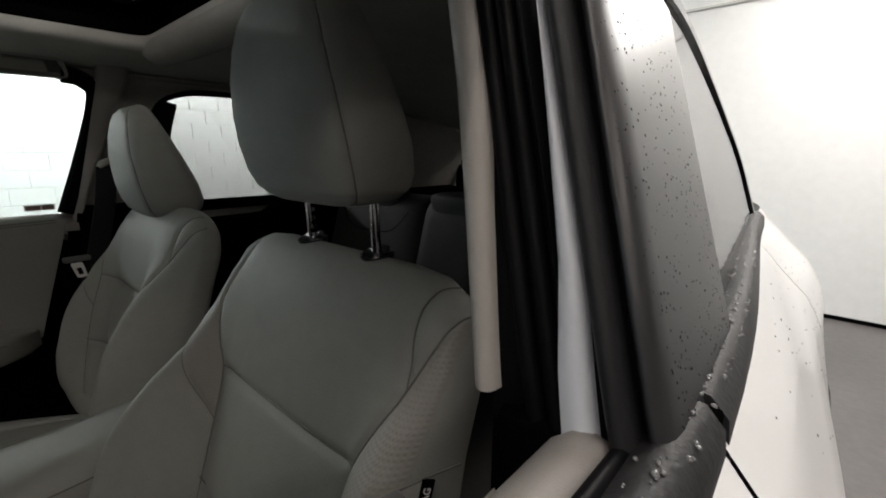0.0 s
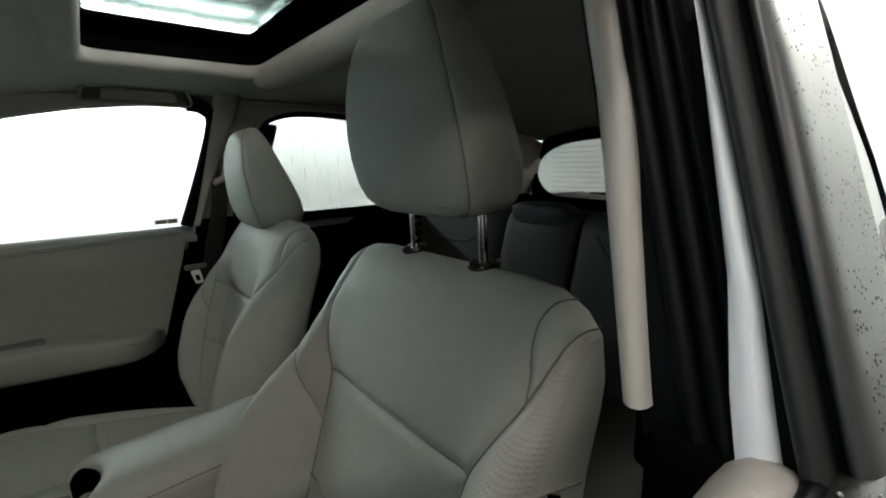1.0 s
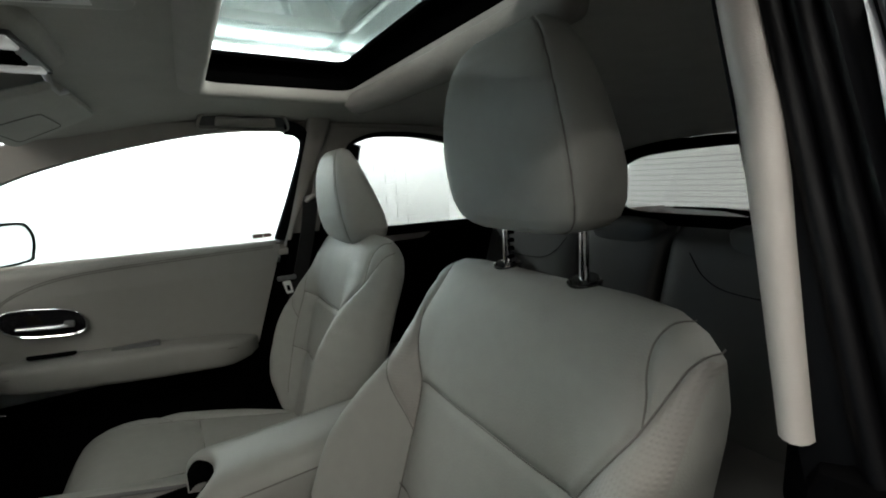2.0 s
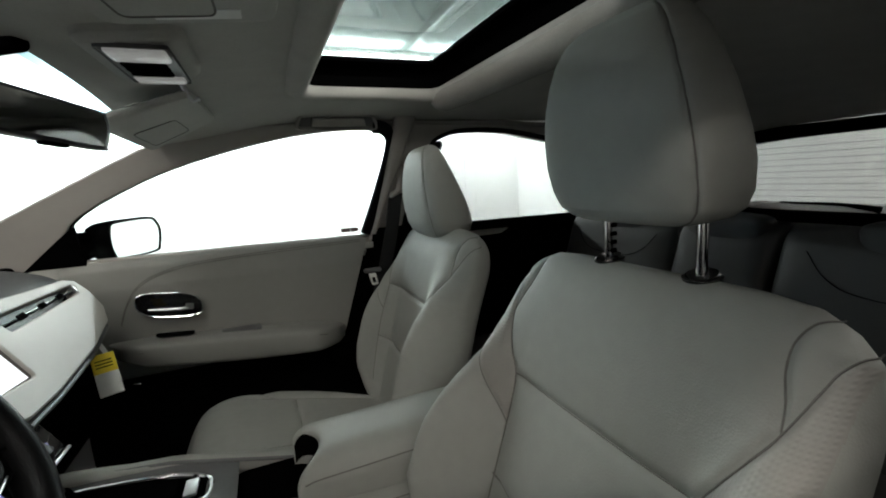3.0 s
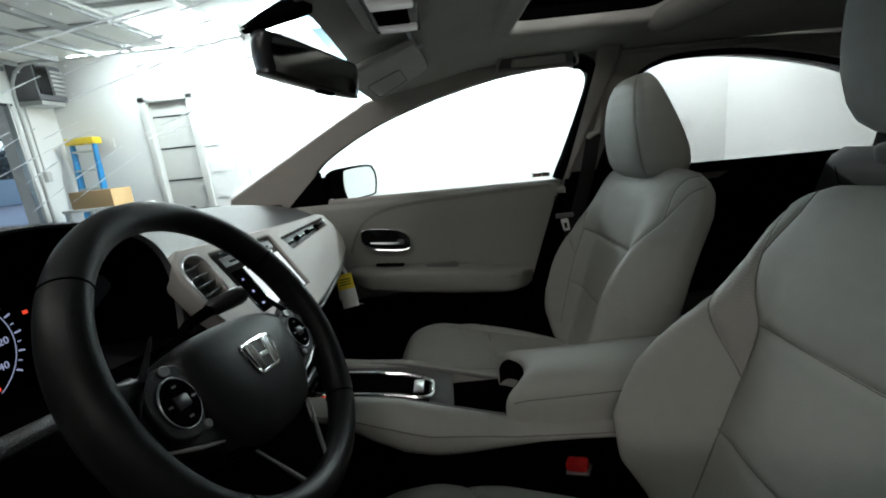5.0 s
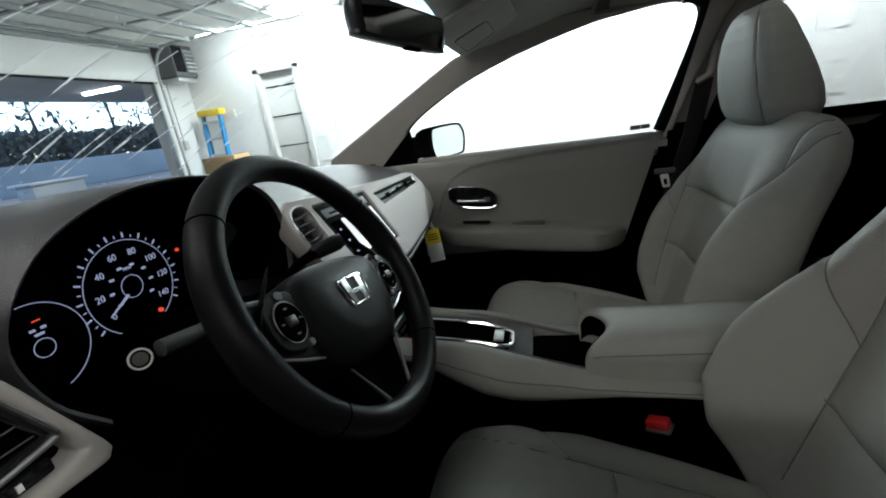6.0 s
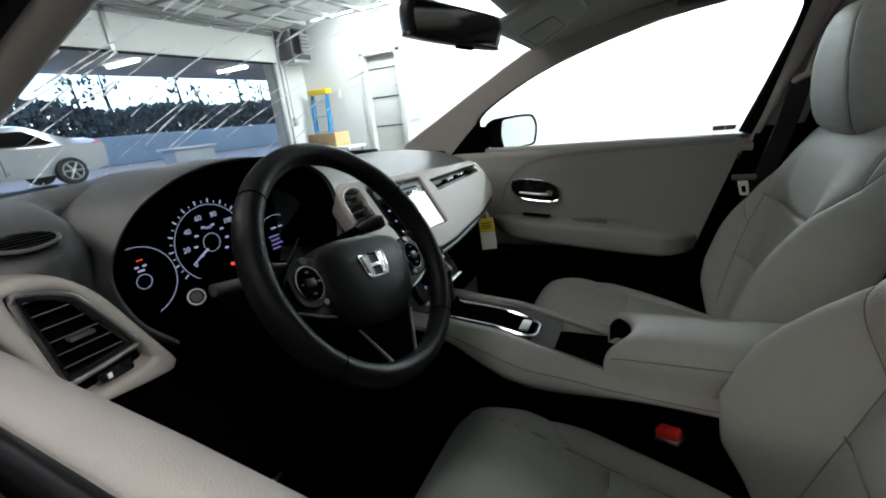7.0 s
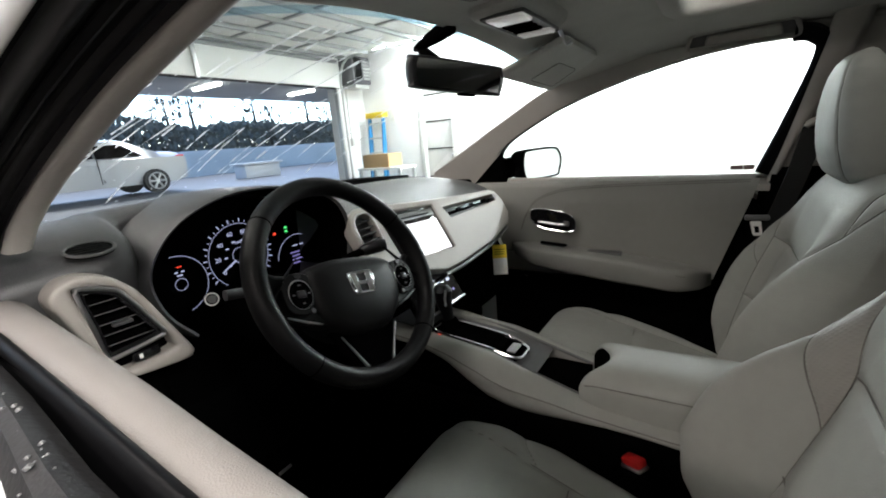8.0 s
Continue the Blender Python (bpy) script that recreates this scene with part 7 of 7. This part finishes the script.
for s in (1,):
    g = thing("grab_handle", (0.58, -0.14, 1.44), "grey folding grab handle above the passenger's window", "handle")
    GH = axes((0.556, -0.143, 1.433), (0, 1, 0), (-0.5, 0, 0.866), (-0.866, 0, -0.5))
    rc = rounded([(-0.12, -0.022), (0.115, -0.022), (0.1, 0.022), (-0.105, 0.022)], 0.016)
    part("recess", rings(bmesh.new(), [[GH @ Vector((x, y, z)) for x, y in grow(rc, d)] for d, z in ((0.006, -0.004), (0.004, 0.003), (0.0, 0.004), (-0.003, 0.001), (-0.005, -0.014))], True, False), BEIGE, g, "moulded grey rim of the handle recess")
    # recess shade is put into the floor's darker grey
    part("recess_floor", plate(grow(rc, -0.004), depth=0.004, m=GH @ Matrix.Translation((0, 0, -0.013))), GREYPLASTIC, g, "floor of the handle recess, darker grey in place of shade")
    part("grip", plate(rounded([(-0.082, -0.014), (0.078, -0.014), (0.072, 0.012), (-0.076, 0.012)], 0.008), depth=0.014, bevel=0.004, m=GH @ Matrix.Translation((-0.004, 0.0, -0.003))), BEIGE, g)

# ---- passenger's outside mirror ----
om = thing("outside_mirror", (0.82, 0.52, 1.1), "white-capped outside mirror with black base", "mirror")
part("foot", tube(bmesh.new(), [(0.715, 0.6, 1.115), (0.76, 0.575, 1.12), (0.8, 0.545, 1.125)], [0.04, 0.042, 0.036], 14), BLACK, om)
OM = axes((0.832, 0.462, 1.128), (0.912, -0.41, 0), (0, 0, 1), (-0.41, -0.912, 0)) @ Matrix.Diagonal((1.3, 0.98, 1.1, 1))
mo2 = [(-0.085, 0.0), (-0.08, 0.045), (-0.06, 0.06), (0.05, 0.062), (0.078, 0.045), (0.088, 0.01), (0.08, -0.035), (0.06, -0.058), (-0.06, -0.056), (-0.078, -0.04)]
mo2c = [(p.x, p.y) for p in curve_points([(x, y, 0) for x, y in mo2], 4, True)]
part("shell", rings(bmesh.new(), [[OM @ Vector((x * k, y * k, z)) for x, y in mo2c] for k, z in ((0.45, -0.09), (0.75, -0.075), (0.95, -0.04), (1.0, 0.0), (0.98, 0.008), (0.92, 0.006))]), BLACK, om)
part("glass", plate([(x * 0.87, y * 0.87) for x, y in mo2c], depth=0.003, m=OM @ Matrix.Translation((0.0, 0, 0.006))), MIRROR, om, "mirror glass")
PALEPRINT = mat("faded_sticker_print", (0.2, 0.13, 0.125), 0.6, var=0.1, bump=0.0)
stk = thing("window_sticker", (0.735, -0.18, 1.1), "small printed sticker at the corner of the window", "sticker")
SK = side_pose(1, 0.016) @ Matrix.Translation((0.005, 0.0, 0))
part("paper", boxmesh((-0.215, 0.006, -0.0004), (-0.155, 0.022, 0.0004), 0, SK), CARD, stk)
part("print_bar", boxmesh((-0.213, 0.008, -0.001), (-0.19, 0.02, -0.0003), 0, SK), PALEPRINT, stk)
part("print_bar", boxmesh((-0.186, 0.008, -0.001), (-0.158, 0.02, -0.0003), 0, SK), PALEPRINT, stk)

# ---- rear bench ----
rb = thing("rear_bench", (0, -1.1, 0.36), "leather rear bench with three head restraints, darkened for the rear cabin's shade", "bench seat")


def rear_back(x0, x1, name):
    loops = []
    for t in np.linspace(0, 1, 24):
        z = lerp(0.6, 1.1, t)
        y = -0.88 - 0.3 * (z - 0.6)
        k = 1 if t < 0.9 else math.sqrt(max(0.02, 1 - ((t - 0.9) / 0.1) ** 2))
        mid, w = (x0 + x1) / 2, (x1 - x0) / 2
        loops.append([(mid + w * math.copysign(abs(math.cos(a)) ** 0.3, math.cos(a)), y - 0.07 + 0.07 * k * math.copysign(abs(math.sin(a)) ** 0.5, math.sin(a)), z) for a in np.linspace(0, 6.283, 40, endpoint=False)])
    return part(name, rings(bmesh.new(), loops), SHADEHIDE, rb)


rear_back(-0.62, -0.12, "backrest")
rear_back(-0.115, 0.145, "backrest")
rear_back(0.15, 0.62, "backrest")
for x in (-0.37, 0.015, 0.36):
    loops = []
    for t in np.linspace(0, 1, 16):
        z = lerp(1.02, 1.125, t)
        k = math.sqrt(max(0.05, 1 - (2 * t - 1) ** 6))
        loops.append([(x + 0.115 * k * math.copysign(abs(math.cos(a)) ** 0.5, math.cos(a)) * (0.8 + 0.2 * t), -1.06 + 0.04 * k * math.copysign(abs(math.sin(a)) ** 0.6, math.sin(a)), z) for a in np.linspace(0, 6.283, 36, endpoint=False)])
    part("headrest", rings(bmesh.new(), loops), SHADEHIDE, rb)
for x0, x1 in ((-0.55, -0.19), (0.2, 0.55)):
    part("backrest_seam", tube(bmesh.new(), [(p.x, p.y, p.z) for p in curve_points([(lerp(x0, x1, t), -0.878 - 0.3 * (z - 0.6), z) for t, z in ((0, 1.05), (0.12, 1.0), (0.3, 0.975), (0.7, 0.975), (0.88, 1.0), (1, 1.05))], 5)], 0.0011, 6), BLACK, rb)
part("cushion", boxmesh((-0.64, -0.95, 0.5), (0.64, -0.45, 0.68), 0.05), SHADEHIDE, rb)
part("bench_base", boxmesh((-0.6, -0.95, 0.35), (0.6, -0.5, 0.52), 0.02), BLACK, rb)
part("load_cover", boxmesh((-0.62, -1.74, 0.95), (0.62, -1.14, 0.97), 0.005), BLACK, car)


# ---- water on the glass ----
def drops(name, places, label, parent, flat=0.5):
    """Many small domes of water: (place, normal, radius) each, joined."""
    vs, fs = [], []
    for p, n, r in places:
        a = n.orthogonal().normalized()
        b = n.cross(a)
        k = len(vs)
        for ring, h in ((1.0, 0.0), (0.75, 0.6), (0.0, 1.0)):
            if ring == 0:
                vs.append(tuple(p + n * r * flat))
            else:
                vs += [tuple(p + (a * math.cos(i * 1.047) + b * math.sin(i * 1.047)) * r * ring + n * r * flat * h) for i in range(6)]
        for i in range(6):
            j = (i + 1) % 6
            fs += [(k + i, k + j, k + 6 + j, k + 6 + i), (k + 6 + i, k + 6 + j, k + 12)]
    me = bpy.data.meshes.new(name)
    me.from_pydata(vs, [], fs)
    return tagged(part(name, me, DROP, parent), label, kind="stuff")


# grey and dark bases paint what clear beads and drops reflect and refract
BEAD = mat("water_bead", (0.12, 0.122, 0.126), 0.12, var=0.2, bump=0.0, spec=0.6, coat=0.4)
DROP = mat("water_drop", (0.02, 0.02, 0.022), 0.3, var=0.1, bump=0.0, spec=0.1)
# white base stands in for lamp light refracted by the water
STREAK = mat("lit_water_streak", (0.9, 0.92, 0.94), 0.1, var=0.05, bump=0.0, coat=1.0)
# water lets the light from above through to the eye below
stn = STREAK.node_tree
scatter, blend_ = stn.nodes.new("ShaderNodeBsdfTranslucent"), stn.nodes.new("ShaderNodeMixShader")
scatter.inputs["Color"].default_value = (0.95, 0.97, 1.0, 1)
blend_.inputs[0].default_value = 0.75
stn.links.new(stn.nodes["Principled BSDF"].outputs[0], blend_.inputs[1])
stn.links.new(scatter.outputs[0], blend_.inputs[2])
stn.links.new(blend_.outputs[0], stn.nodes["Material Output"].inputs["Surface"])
rw = random.Random(11)
n_out = Vector((-1, 0, LEAN_IN)).normalized()
pl1 = []
for i in range(900):
    y, z = rw.uniform(-0.58, -0.28), 1.1 + 0.28 * rw.random() ** 1.3
    if not z < table(y, [-0.7, -0.29], [1.39, 1.39]):
        continue
    if rw.random() < 0.45 * 2.0 * smoothstep(-0.45, -0.5, y):
        continue
    pl1.append((side(y, z, 0.0475 if y < -0.47 else 0.0552, -1), n_out, rw.uniform(0.0004, 0.0011)))
drops("water_film", pl1, "water drops on the tinted rear door glass", car)
pl2 = []
for i in range(700):
    y = 0.5 - 1.8 * rw.random() ** 0.8
    x, z = rw.choice(((-0.757, 1.1065), (-0.766, 1.1075), (-0.775, 1.1035)))
    pl2.append((Vector((x + taper(y) + strip_shift(y) + smoothstep(0.0, 0.2, y) * max(0.0, -x - 0.752) * 0.45 + rw.uniform(-0.002, 0.002), y, z)), Vector((-0.3, 0, 0.95)).normalized(), 0.0007 + 0.0019 * rw.random() ** 2.5))
drops("water_beading", pl2, "water beads along the window weatherstrip", ws, 0.7).data.materials[0] = BEAD
pl3 = []
for i in range(380):
    z = rw.uniform(0.75, 1.06)
    y = rw.uniform(-1.9, 0.4)
    pl3.append((Vector((-skin_x(y, z) - 0.0005, y, z)), Vector((-0.9, 0, 0.4)).normalized(), rw.uniform(0.0006, 0.0017)))
drops("water_beading", pl3, "water beads on the white door paint", car, 0.4)
pl4 = []
for i in range(420):
    pl4.append((Vector((rw.uniform(-0.36, 0.36), rw.uniform(-0.38, -0.04), 1.5645)), Vector((0, 0, 1)), rw.uniform(0.001, 0.0035)))
me4 = drops("roof_water", pl4, "water drops on the sunroof glass", car)
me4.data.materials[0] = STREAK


def screen_place(u, v):
    return Vector((lerp(-0.67 + 0.1 * v, 0.67 - 0.1 * v, u), lerp(1.08, 0.335, v) - 0.16 * (2 * u - 1) ** 2 * (1 - 1.1 * v), lerp(1.1, 1.462, v) + 0.045 * math.sin(math.pi * v) - lerp(0.02, 0.08, v) * (2 * u - 1) ** 2 + 0.003))


sk = bmesh.new()
for i in range(56):
    u, v = rw.uniform(0.05, 0.8), rw.uniform(0.3, 0.95)
    n = rw.randint(5, 17)
    du = rw.uniform(-0.0055, -0.002)
    pts = [screen_place(min(1, u + du * k + rw.uniform(-0.0004, 0.0004)), v - 0.016 * k) for k in range(n) if v - 0.016 * k > 0.03]
    if len(pts) > 2:
        tube(sk, pts, [rw.choice((0.00015, 0.0006, 0.001, 0.0015)) for _ in pts], 5)
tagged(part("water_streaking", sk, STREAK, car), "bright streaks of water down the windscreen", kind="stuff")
pl5 = []
for i in range(260):
    u, v = rw.uniform(0.03, 0.97), rw.uniform(0.1, 0.97)
    pl5.append((screen_place(u, v), Vector((0, 0.4, 0.9)).normalized(), rw.uniform(0.0008, 0.0022)))
me5 = drops("windscreen_water", pl5, "water drops on the windscreen", car)
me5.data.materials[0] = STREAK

def glass_edge(v0, v1, lift):
    """A strip of the windscreen between two heights, set off the glass by lift."""
    return surface(lambda u, v: screen_place(lerp(0.01, 0.99, u), lerp(v0, v1, v)) + Vector((0, 0, lift)), 40, 3)


part("printed_band", glass_edge(0.0, 0.075, -0.006), RUBBER, car, "black printed band along the windscreen's foot").visible_shadow = False
for x0, x1 in ((-0.5, 0.12), (0.16, 0.6)):
    wp = [screen_place((lerp(x0, x1, t) + 0.67) / 1.34, lerp(0.03, 0.05, t) + 0.008 * math.sin(math.pi * t)) + Vector((0, 0.01, 0.01)) for t in np.linspace(0, 1, 14)]
    part("wiper_blade", tube(bmesh.new(), wp, [0.004 + 0.004 * (1 - abs(2 * i / 13 - 1)) for i in range(14)], 8), RUBBER, car, "black windscreen wiper blade at rest")

# ---- blocks of the brightly lit wall ----
bw, bh, gap = 0.4, 0.2, 0.006
bme = bpy.data.meshes.new("block")
bb = boxmesh((-0.01, -bw / 2 + gap / 2, -bh / 2 + gap / 2), (0.008, bw / 2 - gap / 2, bh / 2 - gap / 2), 0.003)
bb.to_mesh(bme)
bb.free()
bme.materials.append(WALL)
for r in range(0, 15):
    z = 0.1 + r * bh
    for c in range(-9, 11):
        y = c * bw + (0.2 if r % 2 else 0.0)
        if DY0 - 0.3 < y < DY1 + 0.3 and z < DZ + 0.15:
            continue
        ob = new("block", bme)
        ob.location = (XR + 0.0, y, z)
        ob.parent = wall_east
